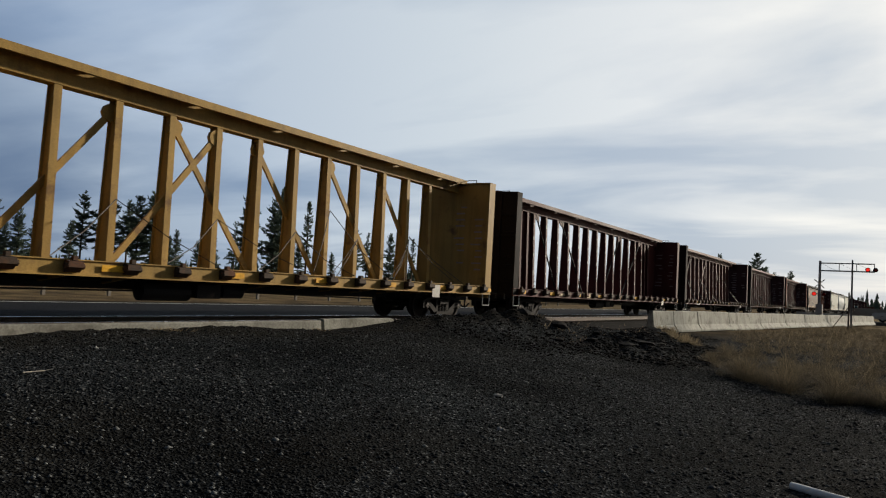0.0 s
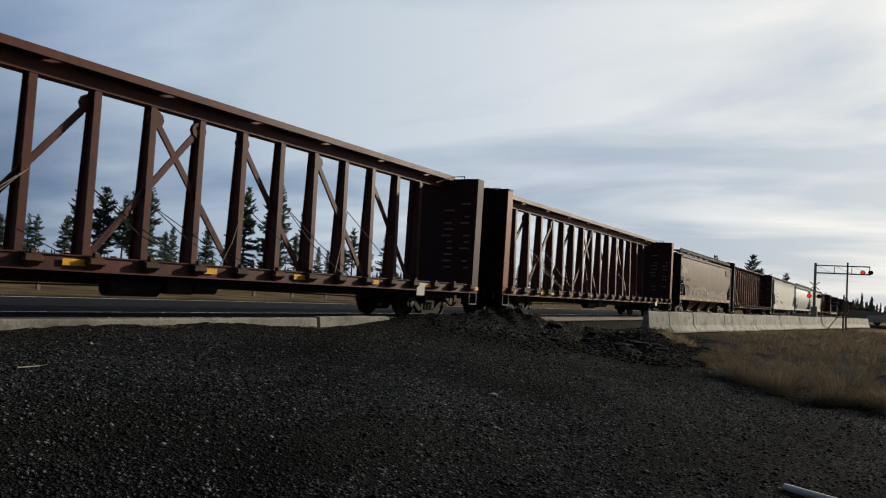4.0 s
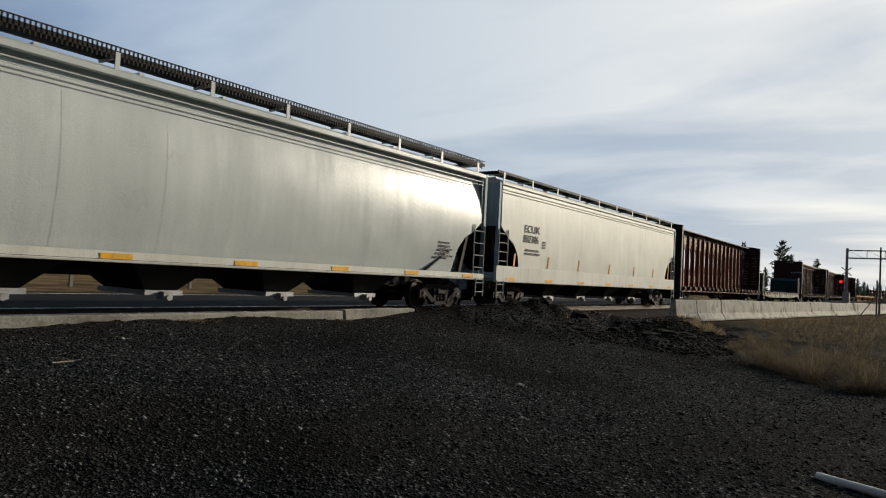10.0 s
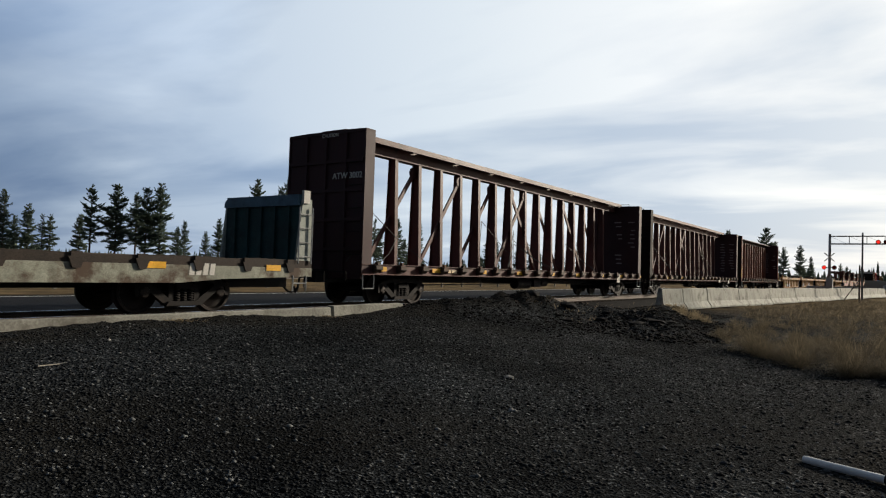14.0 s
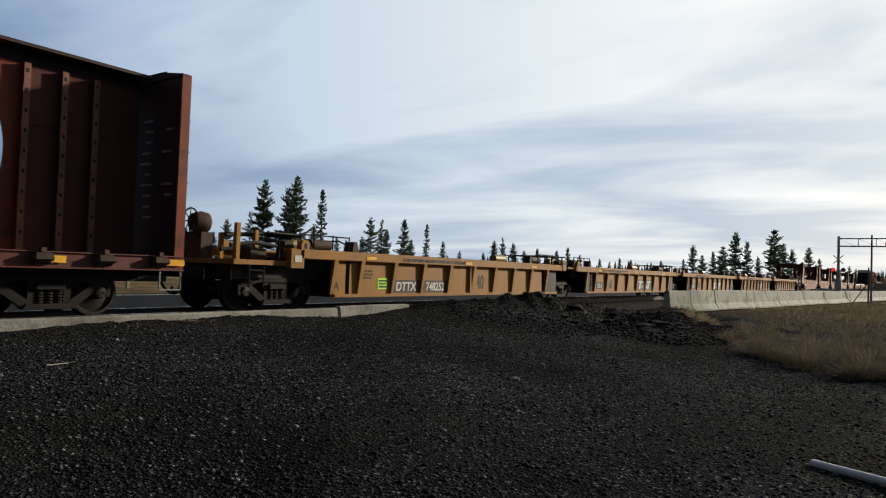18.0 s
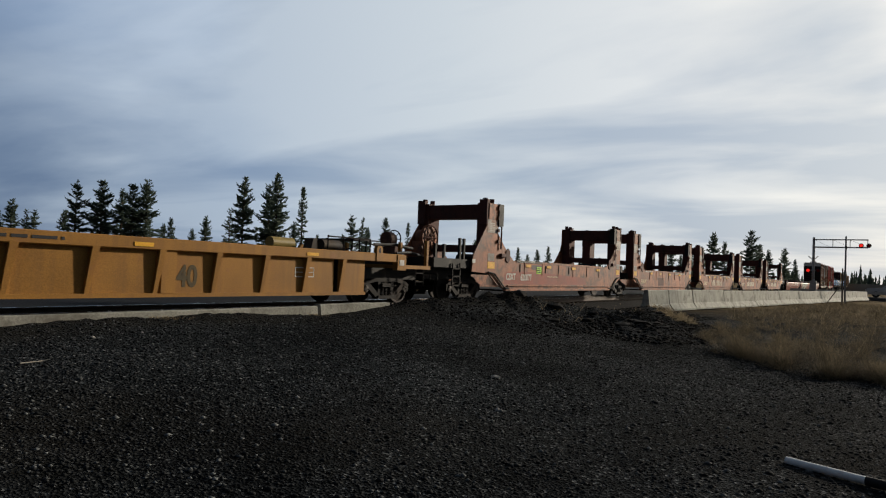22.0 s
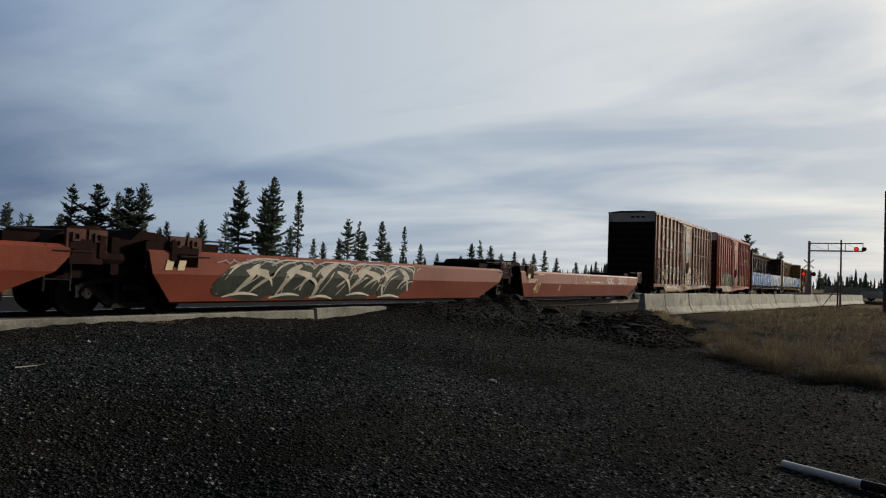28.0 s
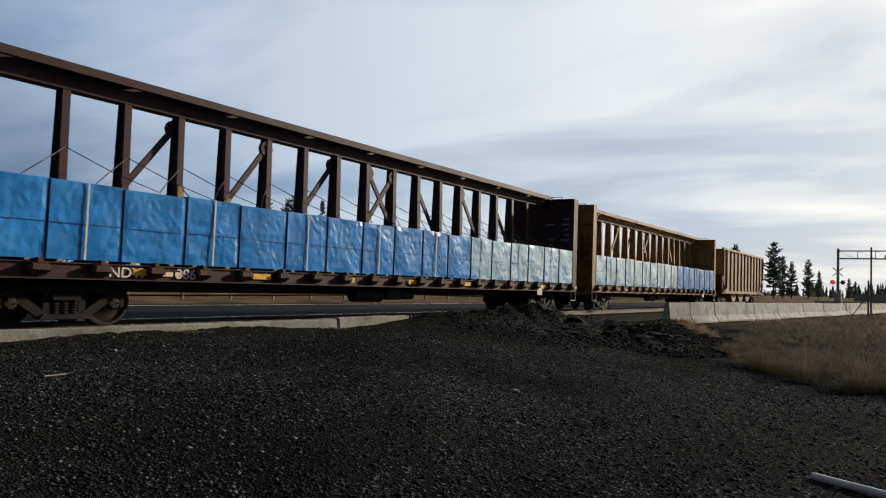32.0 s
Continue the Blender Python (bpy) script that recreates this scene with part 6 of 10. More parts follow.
# ---- the train, in running order; numbers are metres along the track at the start ----
car = centerbeam(-1.9, 20.8, "yellow centre-beam lumber car, empty, weathered paint", P_YELLOW, seed=1, foot=0.46, number=True)
car = centerbeam(22.5, 45.0, "dark red centre-beam lumber car, empty, with thin tie rods", P_MAROON, seed=2, rods=True, lead=P_LEADSHADE, chord=P_MAROON)
bars(car, -4.5, 0.93, -1.505, 4, 0.16, 0.2, 0.05, M_LETTER)
car = centerbeam(46.8, 69.1, "brown centre-beam lumber car, empty", P_BROWN, chord=P_OXIDE, seed=3, shift=-0.28, lead=P_LEADSHADE, end=P_BULK)
boxes("number_plate", M_WHITE, car, (-8.05, -7.05, -1.506, -1.5, 0.84, 1.08), label="white painted number panel")
lettering(car, "873921", 0.18, -7.98, 0.88, -1.508, P_INK, 1.0)
car = centerbeam(70.8, 93.5, "oxide-brown centre-beam lumber car, empty, dark bulkheads", P_BROWN, chord=P_OXIDE, seed=4, shift=0.23, lead=P_LEADSHADE, end=P_BULK)
centerbeam(95.3, 117.9, "oxide-red centre-beam lumber car, empty", P_BROWN, chord=P_OXIDE, seed=5, flange=P_WARE, lead=P_LEADSHADE, end=P_BULK)

car = hopper(119.8, 136.6, "tan covered grain hopper with faded graffiti", P_TAN, P_TAN, P_TANDARK, P_TAN, bulge=0.05, sill=(1.2, 1.5), eave=4.18, bays=3, crease=False, lower=1.45, seed=6, bay_paint=P_TAN, pickets=True)
bars(car, 6.0, 3.45, -1.50, 4, 0.42, 0.5, 0.08, surface("faded_dark_letter", (0.105, 0.066, 0.036), 0.7, 0, 0.4, 4, (0.15, 0.09, 0.045), 0.55, 3.0), 0.0, label="faded dark letter-sized bars")
bm = bmesh.new()
ex(bm, [(-7.9, 3.06), (-7.2, 2.99), (-6.9, 3.05), (-6.56, 3.02), (-6.54, 3.28), (-6.68, 3.40), (-7.1, 3.43), (-7.5, 3.50), (-7.88, 3.46), (-7.93, 3.2)], "y", -1.476, -1.46)
part("paint_patch", bm, surface("buff_overpaint", (0.27, 0.19, 0.095), 0.65, 0, 0.25, 2, (0.20, 0.13, 0.07), 0.35), car, "pale patch of overpainting")
M_HOPINK = surface("worn_red_stencil", (0.085, 0.036, 0.022), 0.7, 0, 0.3, 5, (0.11, 0.06, 0.03), 0.4, 4.0)
lettering(car, "GACX", 0.25, -6.8, 2.50, -1.478, M_HOPINK, 1.12)
lettering(car, "5973", 0.25, -6.9, 2.03, -1.474, M_HOPINK, 1.2, slant=0.06)
bm = bmesh.new()
rnd = random.Random(4)
x, z = -6.0, 1.9
while x < 7.0:
    w = rnd.uniform(0.3, 0.8)
    q = (2.22 if x < -1.2 else 1.98) + 0.12 * math.sin(x * 1.7) + rnd.uniform(-0.08, 0.08)
    bm.faces.new([bm.verts.new(p) for p in ((x, -1.458, 1.53), (x + w, -1.458, 1.53), (x + w, -1.476, q), (x, -1.476, z))])
    x, z = x + w, q
part("paint_band", bm, surface("buffed_tan", (0.185, 0.145, 0.092), 0.6, 0, 0.25, 1.5, (0.15, 0.10, 0.06), 0.45), car, "paler band where graffiti was painted over")
# worn dark strokes of the old piece
bm = bmesh.new()
for p, q, w in (((-5.75, 1.62), (-5.45, 2.0), 0.12), ((-5.9, 2.05), (-5.5, 2.3), 0.03), ((-5.45, 2.0), (-4.7, 2.28), 0.03), ((-5.1, 1.6), (-4.65, 2.2), 0.03), ((-4.85, 1.62), (-4.3, 2.25), 0.09), ((-4.3, 2.25), (-3.6, 2.2), 0.03), ((-4.1, 1.6), (-3.5, 2.02), 0.035), ((-3.75, 1.6), (-3.45, 2.0), 0.08), ((-3.1, 1.62), (-2.4, 1.72), 0.06), ((-3.1, 1.98), (-2.3, 1.98), 0.10), ((-3.1, 1.80), (-2.2, 1.82), 0.05), ((-2.3, 1.65), (-1.9, 2.02), 0.035), ((-2.0, 2.2), (-1.3, 2.28), 0.035), ((-1.7, 1.75), (-1.5, 1.66), 0.09), ((-1.5, 1.66), (-1.1, 1.72), 0.09), ((-1.7, 2.02), (-0.9, 1.86), 0.07), ((-0.9, 1.86), (-0.5, 1.84), 0.03), ((-0.75, 1.64), (-0.5, 1.68), 0.09)):
    bar(bm, (p[0], -1.482, p[1]), (q[0], -1.482, q[1]), w, 0.003)
part("graffiti", bm, surface("worn_black_spray", (0.045, 0.034, 0.025), 0.7, 0, 0.4, 4, (0.12, 0.08, 0.05), 0.4), car, "worn dark strokes of old graffiti")
for x in (-0.6, 5.3):
    boxes("data_panel", P_INK, car, (x, x + 0.42, -1.482, -1.47, 1.68, 1.98), label="framed data panel")
    small_print(car, x + 0.05, 1.72, -1.483, 0.32, 0.22, 3, M_LETTER, 17)

car = centerbeam(138.0, 160.5, "red solid-web centre-beam lumber car with oval openings and cream lettering", P_WARE, chord=P_DARKBR, end=P_BULK, lead=P_LEADSHADE, windows=True, seed=7, foot=0.84, number=False, name="oval_window_centerbeam_car", sill=P_OXIDE, cap=True, flange=surface("grey_post", (0.15, 0.14, 0.125), 0.6, 0, 0.3, 2, (0.07, 0.06, 0.05), 0.5))


def block_ring(bm, x0, x1, z0, z1, t, y):
    """A plain open block with cut corners, the size of one painted letter."""
    c = 0.10
    outer = [(x0 + c, z0), (x1 - c, z0), (x1, z0 + c), (x1, z1 - c), (x1 - c, z1), (x0 + c, z1), (x0, z1 - c), (x0, z0 + c)]
    mx, mz = (x0 + x1) / 2, (z0 + z1) / 2
    kx, kz = 1 - 2 * t / (x1 - x0), 1 - 2 * t / (z1 - z0)
    inner = [(mx + (a - mx) * kx, mz + (b - mz) * kz) for a, b in outer]
    for i in range(8):
        j = (i + 1) % 8
        ex(bm, [outer[i], outer[j], inner[j], inner[i]], "y", y, y - 0.004)


def warehouse_sign(car):
    """Big letter-sized bars between the posts, two to a bay, in two words; the town's name after them."""
    letter = 0
    for bay, places in ((1, (0.16, 0.66)), (2, (0.10, 0.62)), (3, (0.10, 0.62)), (4, (0.12,)), (5, (0.42,)), (6, (0.12, 0.64)), (7, (0.14, 0.62)), (8, (0.12, 0.62)), (9, (0.12, 0.60))):
        for p in places:
            x = -8.49 + (bay + 0.02) * 1.207 + p
            if bay > 4:
                lettering(car, "WAREHOUSE"[letter], 0.44, x, 3.94, -0.284, M_LETTER, 0.90 if letter else 0.78, bold=0.05)
                letter += 1
                continue
            bm = bmesh.new()
            block_ring(bm, x, x + 0.40, 3.94, 4.38, 0.115, -0.284)
            part("painted_sign", bm, M_LETTER, car, "cream letter-sized bar")
    lettering(car, "Salem", 0.19, 4.90, 3.98, -0.284, M_LETTER, 1.18)
    lettering(car, "Oregon", 0.19, 6.04, 3.98, -0.284, M_LETTER, 1.08)


warehouse_sign(car)
M_FAINT = surface("faint_cream_print", (0.34, 0.22, 0.15), 0.7, 0, 0.3, 5)
for k in (1, 2, 11, 12):
    small_print(car, -8.45 + k * 1.207, 1.42, -0.284, 0.72, 0.30, 4, M_FAINT, k)
    lettering(car, "LOADING & UNLOADING" if k in (1, 11) else "SAFETY FIRST", 0.062, -8.45 + k * 1.207, 1.90, -0.284, M_FAINT, 1.0 if k in (1, 11) else 1.3)
    if k in (1, 11):
        lettering(car, "INSTRUCTIONS", 0.062, -8.35 + k * 1.207, 1.78, -0.284, M_FAINT, 1.0)
lettering(car, "WCRC", 0.17, -8.38, 0.88, -1.512, M_LETTER, 1.0)
lettering(car, "7519", 0.17, -7.07, 0.88, -1.512, M_LETTER, 1.0)
lettering(car, "LOADING & UNLOADING", 0.085, -10.75, 4.33, -0.284, M_LETTER, 0.85)
lettering(car, "INSTRUCTIONS", 0.085, -10.6, 4.2, -0.284, M_LETTER, 0.9)
small_print(car, -10.7, 3.88, -0.284, 0.8, 0.27, 3, M_FAINT, 31)


def line_between(parent, name, ends, radius, sag, material, label):
    """A slack line: a chain of short rods hanging between two points."""
    a, b = Vector(ends[0]), Vector(ends[1])
    bm = bmesh.new()
    old = a
    for i in range(1, 11):
        u = i / 10
        q = a.lerp(b, u) - Vector((0, 0, sag * 4 * u * (1 - u)))
        rod(bm, old, q, radius, 5)
        old = q
    part(name, bm, material, parent, label)


M_CORD = surface("pale_cord", (0.55, 0.52, 0.46), 0.8)
M_SLACK = surface("slack_cable", (0.17, 0.13, 0.10), 0.6, 0.3)
line_between(car, "strap", ((-10.31, -0.5, 4.6), (-10.28, -0.5, 3.1)), 0.014, 0.0, M_CORD, "pale strap end hanging from the top chord")
line_between(car, "strap", ((-10.28, -0.5, 3.1), (-10.03, -0.5, 2.78)), 0.014, 0.08, M_CORD, "pale strap end hanging from the top chord")
for x in (-9.04, -7.81, 1.3, 3.7):
    line_between(car, "tie_cable", ((x, -1.3, 1.12), (x + 3.0, -0.48, 2.62)), 0.009, 0.16, M_SLACK, "thin slack tie-down cable")
scrawl(car, 9.45, 10.2, 2.45, 2.85, -0.284, surface("green_tag", (0.05, 0.16, 0.10), 0.7), 44, 5, 0.05)

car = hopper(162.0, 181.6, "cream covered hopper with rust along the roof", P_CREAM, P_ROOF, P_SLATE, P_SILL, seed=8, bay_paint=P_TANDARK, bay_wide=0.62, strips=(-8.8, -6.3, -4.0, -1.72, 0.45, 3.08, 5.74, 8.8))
boxes("number_patch", surface("number_patch_paint", (0.88, 0.88, 0.85), 0.4, 0, 0.05), car, (-7.45, -6.2, -1.475, -1.46, 2.22, 3.10), label="paler panel behind the number")
lettering(car, "CEFX", 0.30, -7.35, 2.70, -1.477, P_INK, 0.95)
lettering(car, "53675", 0.30, -7.38, 2.32, -1.477, P_INK, 0.95)
small_print(car, -7.3, 1.75, -1.486, 0.9, 0.26, 3, P_INK, 1)
scrawl(car, -3.4, -2.1, 1.6, 2.1, -1.486, P_GREYINK, 9, 5, 0.012)
small_print(car, 7.6, 1.75, -1.486, 0.3, 0.35, 4, P_INK, 2)
for x, w, n in ((-0.9, 1.0, 2), (1.9, 0.25, 2), (4.6, 0.5, 1), (6.6, 0.25, 2), (7.9, 0.2, 1), (-5.6, 0.8, 2)):
    small_print(car, x, 1.20, -1.5, w, 0.09 * n, n, P_GREYINK, int(x * 3) + 40)
strokes(car, [[(3.45, 1.24), (3.57, 1.36), (3.69, 1.24), (3.57, 1.12), (3.45, 1.24)]], -1.5035, P_INK, 0.015, 0.0)

car = hopper(183.1, 202.3, "silver covered hopper with smooth rounded sides", P_SILVER, P_SILVER, P_SILVEREND, P_SILL, bay_paint=P_TANDARK, bay_wide=0.7, bulge=0.34, sill=(0.98, 1.18), eave=4.40, lower=1.18, seed=9, bays=4, pickets=True)
lettering(car, "CEFX", 0.27, -6.9, 2.66, -1.472, P_INK, 0.95)
lettering(car, "54592", 0.27, -6.9, 2.2, -1.466, P_INK, 0.95)
small_print(car, -6.9, 1.55, -1.44, 0.9, 0.25, 3, P_INK, 3)
small_print(car, 7.0, 1.6, -1.44, 0.8, 0.5, 5, P_INK, 4)

car = hopper(203.0, 222.7, "cream covered hopper with orange tape strips", P_CREAM2, P_CREAM2, P_SLATE, P_SILL, seed=10, bay_paint=P_TANDARK, bay_wide=0.62, strips=(-8.6, -5.96, -3.16, 0.19, 3.36, 6.2, 8.7))
lettering(car, "ECUX", 0.28, -7.95, 2.78, -1.486, P_INK, 1.15)
lettering(car, "882386", 0.28, -8.0, 2.42, -1.486, P_INK, 1.0)
small_print(car, -7.9, 1.95, -1.486, 1.2, 0.25, 2, P_INK, 5)
small_print(car, -6.55, 2.25, -1.486, 0.3, 0.3, 3, P_INK, 6)

car = centerbeam(224.0, 246.7, "red solid-web centre-beam lumber car with oval openings, graffiti by its end", P_WARE, chord=P_DARKBR, end=P_BULK, lead=P_LEADSHADE, windows=True, seed=11, foot=0.84, name="oval_window_centerbeam_car", sill=P_OXIDE, cap=True, flange=surface("grey_post", (0.15, 0.14, 0.125), 0.6, 0, 0.3, 2, (0.07, 0.06, 0.05), 0.5))
warehouse_sign(car)
for k in (2, 3, 11, 12):
    small_print(car, -8.1 + k * 1.207, 1.42, -0.284, 0.75, 0.5, 4, M_LETTER, k + 9)
scrawl(car, 9.95, 10.8, 2.62, 3.05, -0.284, surface("pale_tag", (0.42, 0.45, 0.55), 0.7), 5, 6, 0.028)
scrawl(car, 10.0, 10.75, 2.45, 2.75, -0.286, surface("blue_grey_tag", (0.14, 0.17, 0.27), 0.7), 6, 7, 0.024)
lettering(car, "LOADING & UNLOADING", 0.075, 9.95, 4.33, -0.284, M_LETTER, 0.95)
lettering(car, "INSTRUCTIONS", 0.075, 10.12, 4.2, -0.284, M_LETTER, 0.95)
small_print(car, 9.98, 3.88, -0.284, 0.9, 0.27, 3, M_LETTER, 31)

flat = flatcar(248.4, 268.4, "cream and rust flat car with low dark green end bulkheads, empty", P_CREAMFLAT, surface("pocket_brown", (0.040, 0.030, 0.024), 0.8, 0, 0.4, 3))
lettering(flat, "6019", 0.30, -3.2, 0.78, -1.456, M_WHITE, 1.1)
bars(flat, 6.6, 0.8, -1.455, 4, 0.12, 0.24, 0.04, M_WHITE, 0.03)
boxes("paint_patch", surface("blue_patch", (0.05, 0.10, 0.25), 0.6), flat, (-1.5, -0.7, -1.456, -1.45, 0.75, 1.1), label="blue paint patch")

car = centerbeam(270.2, 292.6, "dark brown centre-beam lumber car, empty, yellow reflectors", P_BROWN, seed=12, shift=-0.18, end=P_BULK, lead=P_BULK)
end_lettering(car, "ATW 3002", 0.17, -0.35, 3.45, -11.26, M_WHITE)
end_lettering(car, "CAUTION", 0.10, 0.1, 4.62, -11.26, M_WHITE)
car = centerbeam(294.2, 317.1, "oxide-brown centre-beam lumber car, empty", P_BROWN, chord=P_OXIDE, seed=13, shift=-0.16, lead=P_LEADSHADE, end=P_BULK)
boxes("notice_board", M_WHITE, car, (h0 := 4.6, h0 + 0.55, -1.53, -1.51, 0.78, 1.12), label="white notice board")
car = centerbeam(318.8, 338.0, "rust-red solid-web centre-beam car with oval openings", P_WARE, chord=P_DARKBR, end=P_BULK, lead=P_LEADSHADE, windows=True, seed=14, foot=0.84, name="oval_window_centerbeam_car", sill=P_OXIDE, cap=True, flange=P_WARE)
boxes("yellow_stripe", M_YELLOW, car, (-9.59, -9.47, -1.478, -1.471, 1.25, 2.28), label="worn yellow stripe on the corner post")
boxes("eye_hole", M_BLACK, car, (-9.56, -9.46, -1.478, -1.471, 2.45, 2.68), label="dark slot in the corner post")
bm = bmesh.new()
for q in ((-9.59, -9.41, 2.80, 2.82), (-9.59, -9.41, 3.08, 3.10), (-9.59, -9.57, 2.82, 3.08), (-9.43, -9.41, 2.82, 3.08), (-9.59, -9.41, 3.0, 3.015)):
    bx(bm, q[0], q[1], -1.478, -1.471, q[2], q[3])
part("data_frame", bm, M_LETTER, car, "thin cream frame of a data plate")
lettering(car, "C", 0.13, -9.56, 2.845, -1.474, M_LETTER, 1.0)

# five yellow well units
ENDS = [(340.98 + 15.65 * k, 355.63 + 15.65 * k) for k in range(5)]

def number_panels(car, x0, x1):
    """The initials and the number, pale on a faded black band, one word in each of two bays."""
    band = surface("faded_black_band", (0.075, 0.062, 0.05), 0.7, 0, 0.3, 3)
    for x, words, wide in ((x0, "DTTX", 1.0), (x1, "748252", 0.92)):
        boxes("number_panel", band, car, (x - 0.1, x + 1.22, -1.405, -1.40, 0.40, 0.76), label="faded black number panel")
        lettering(car, words, 0.25, x, 0.46, -1.408, M_WHITE, wide, slant=0.12, bold=0.03)


for k, (a, b) in enumerate(ENDS):
    car = yellow_well(a, b, "yellow container well car, empty, ribbed sides", P_WELLY, k == 0, k == 4, 20 + k)
    h = (b - a) / 2
    lettering(car, "40", 0.44, (0.67, -3.36, -3.36, -3.36, 0.82)[k], 0.52, -1.404, surface("olive_stencil", (0.075, 0.055, 0.025), 0.7), 0.8, bold=0.045)
    small_print(car, -3.2, 1.29, -1.524, 2.2, 0.1, 1, P_INK, k)
    if k == 0:
        number_panels(car, -3.54, -2.13)
        lettering(car, "A", 0.19, -5.98, 0.50, -1.403, P_INK, 1.0)
        lettering(car, "52,900 LBS. MAX. GROSS WT. FOR 20 FT. CONTAINER", 0.1, -3.4, 1.28, -1.524, P_INK, 1.0)
        boxes("notice", P_LIME, car, (-4.32, -3.92, -1.41, -1.40, 0.50, 0.80), label="lime-green notice")
        small_print(car, -4.28, 0.53, -1.412, 0.34, 0.24, 3, P_INK, 8)
        small_print(car, -5.0, 0.76, -1.403, 0.55, 0.26, 3, MATS["olive_stencil"], 9)
        boxes("jacking_post", P_WELLY, car, (0.2, 0.58, -1.47, -1.40, 0.38, 1.24), label="broad yellow side post")
    elif k == 4:
        bm = bmesh.new()
        for q in ((4.07, 4.71, 0.75, 0.77), (4.07, 4.71, 0.97, 0.99), (4.07, 4.09, 0.75, 0.99), (4.69, 4.71, 0.75, 0.99), (4.38, 4.40, 0.75, 0.99), (4.07, 4.71, 0.86, 0.875)):
            bx(bm, q[0], q[1], -1.406, -1.40, q[2], q[3])
        part("data_frame", bm, M_WHITE, car, "thin white frame of a data panel")
        boxes("jacking_post", P_WELLY, car, (0.44, 0.76, -1.47, -1.40, 0.38, 1.24), label="broad yellow side post")
        number_panels(car, -4.95, -3.72)
        lettering(car, "125-T", 0.2, -5.96, 0.56, -1.406, M_WHITE, 0.95, bold=0.03)
        lettering(car, "B", 0.19, -4.95, 0.94, -1.406, P_INK, 1.0)
    else:
        boxes("number_panel", P_INK, car, (-4.82, -4.08, -1.406, -1.40, 0.50, 0.79))
        lettering(car, "125-T", 0.2, -4.79, 0.545, -1.409, M_WHITE, 0.95, bold=0.03)
        lettering(car, "DO NOT LOAD 20FT CONTAINER", 0.12, -4.6, 1.27, -1.524, P_INK, 1.0)
        boxes("logo_panel", surface("dark_panel", (0.10, 0.09, 0.075), 0.7), car, (0.62, 1.72, -1.406, -1.40, 0.42, 0.96), (1.84, 2.92, -1.406, -1.40, 0.42, 0.96), label="dark panels with a pale striped mark")
        bm = bmesh.new()
        for x in (0.74, 1.36, 2.06):
            ex(bm, [(x, 0.78), (x + 0.06, 0.90), (x + 0.62, 0.90), (x + 0.56, 0.78)], "y", -1.41, -1.414)
            ex(bm, [(x + 0.02, 0.47), (x + 0.28, 0.47), (x + 0.40, 0.80), (x + 0.20, 0.80)], "y", -1.41, -1.416)
        for q in (0.53, 0.60, 0.67):
            bx(bm, 1.0, 2.4, -1.412, -1.41, q, q + 0.03)
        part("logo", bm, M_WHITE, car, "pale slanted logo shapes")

M_PALE = surface("worn_pale_lettering", (0.50, 0.40, 0.29), 0.7, 0, 0.25, 4, (0.33, 0.15, 0.08), 0.35, 3.0)
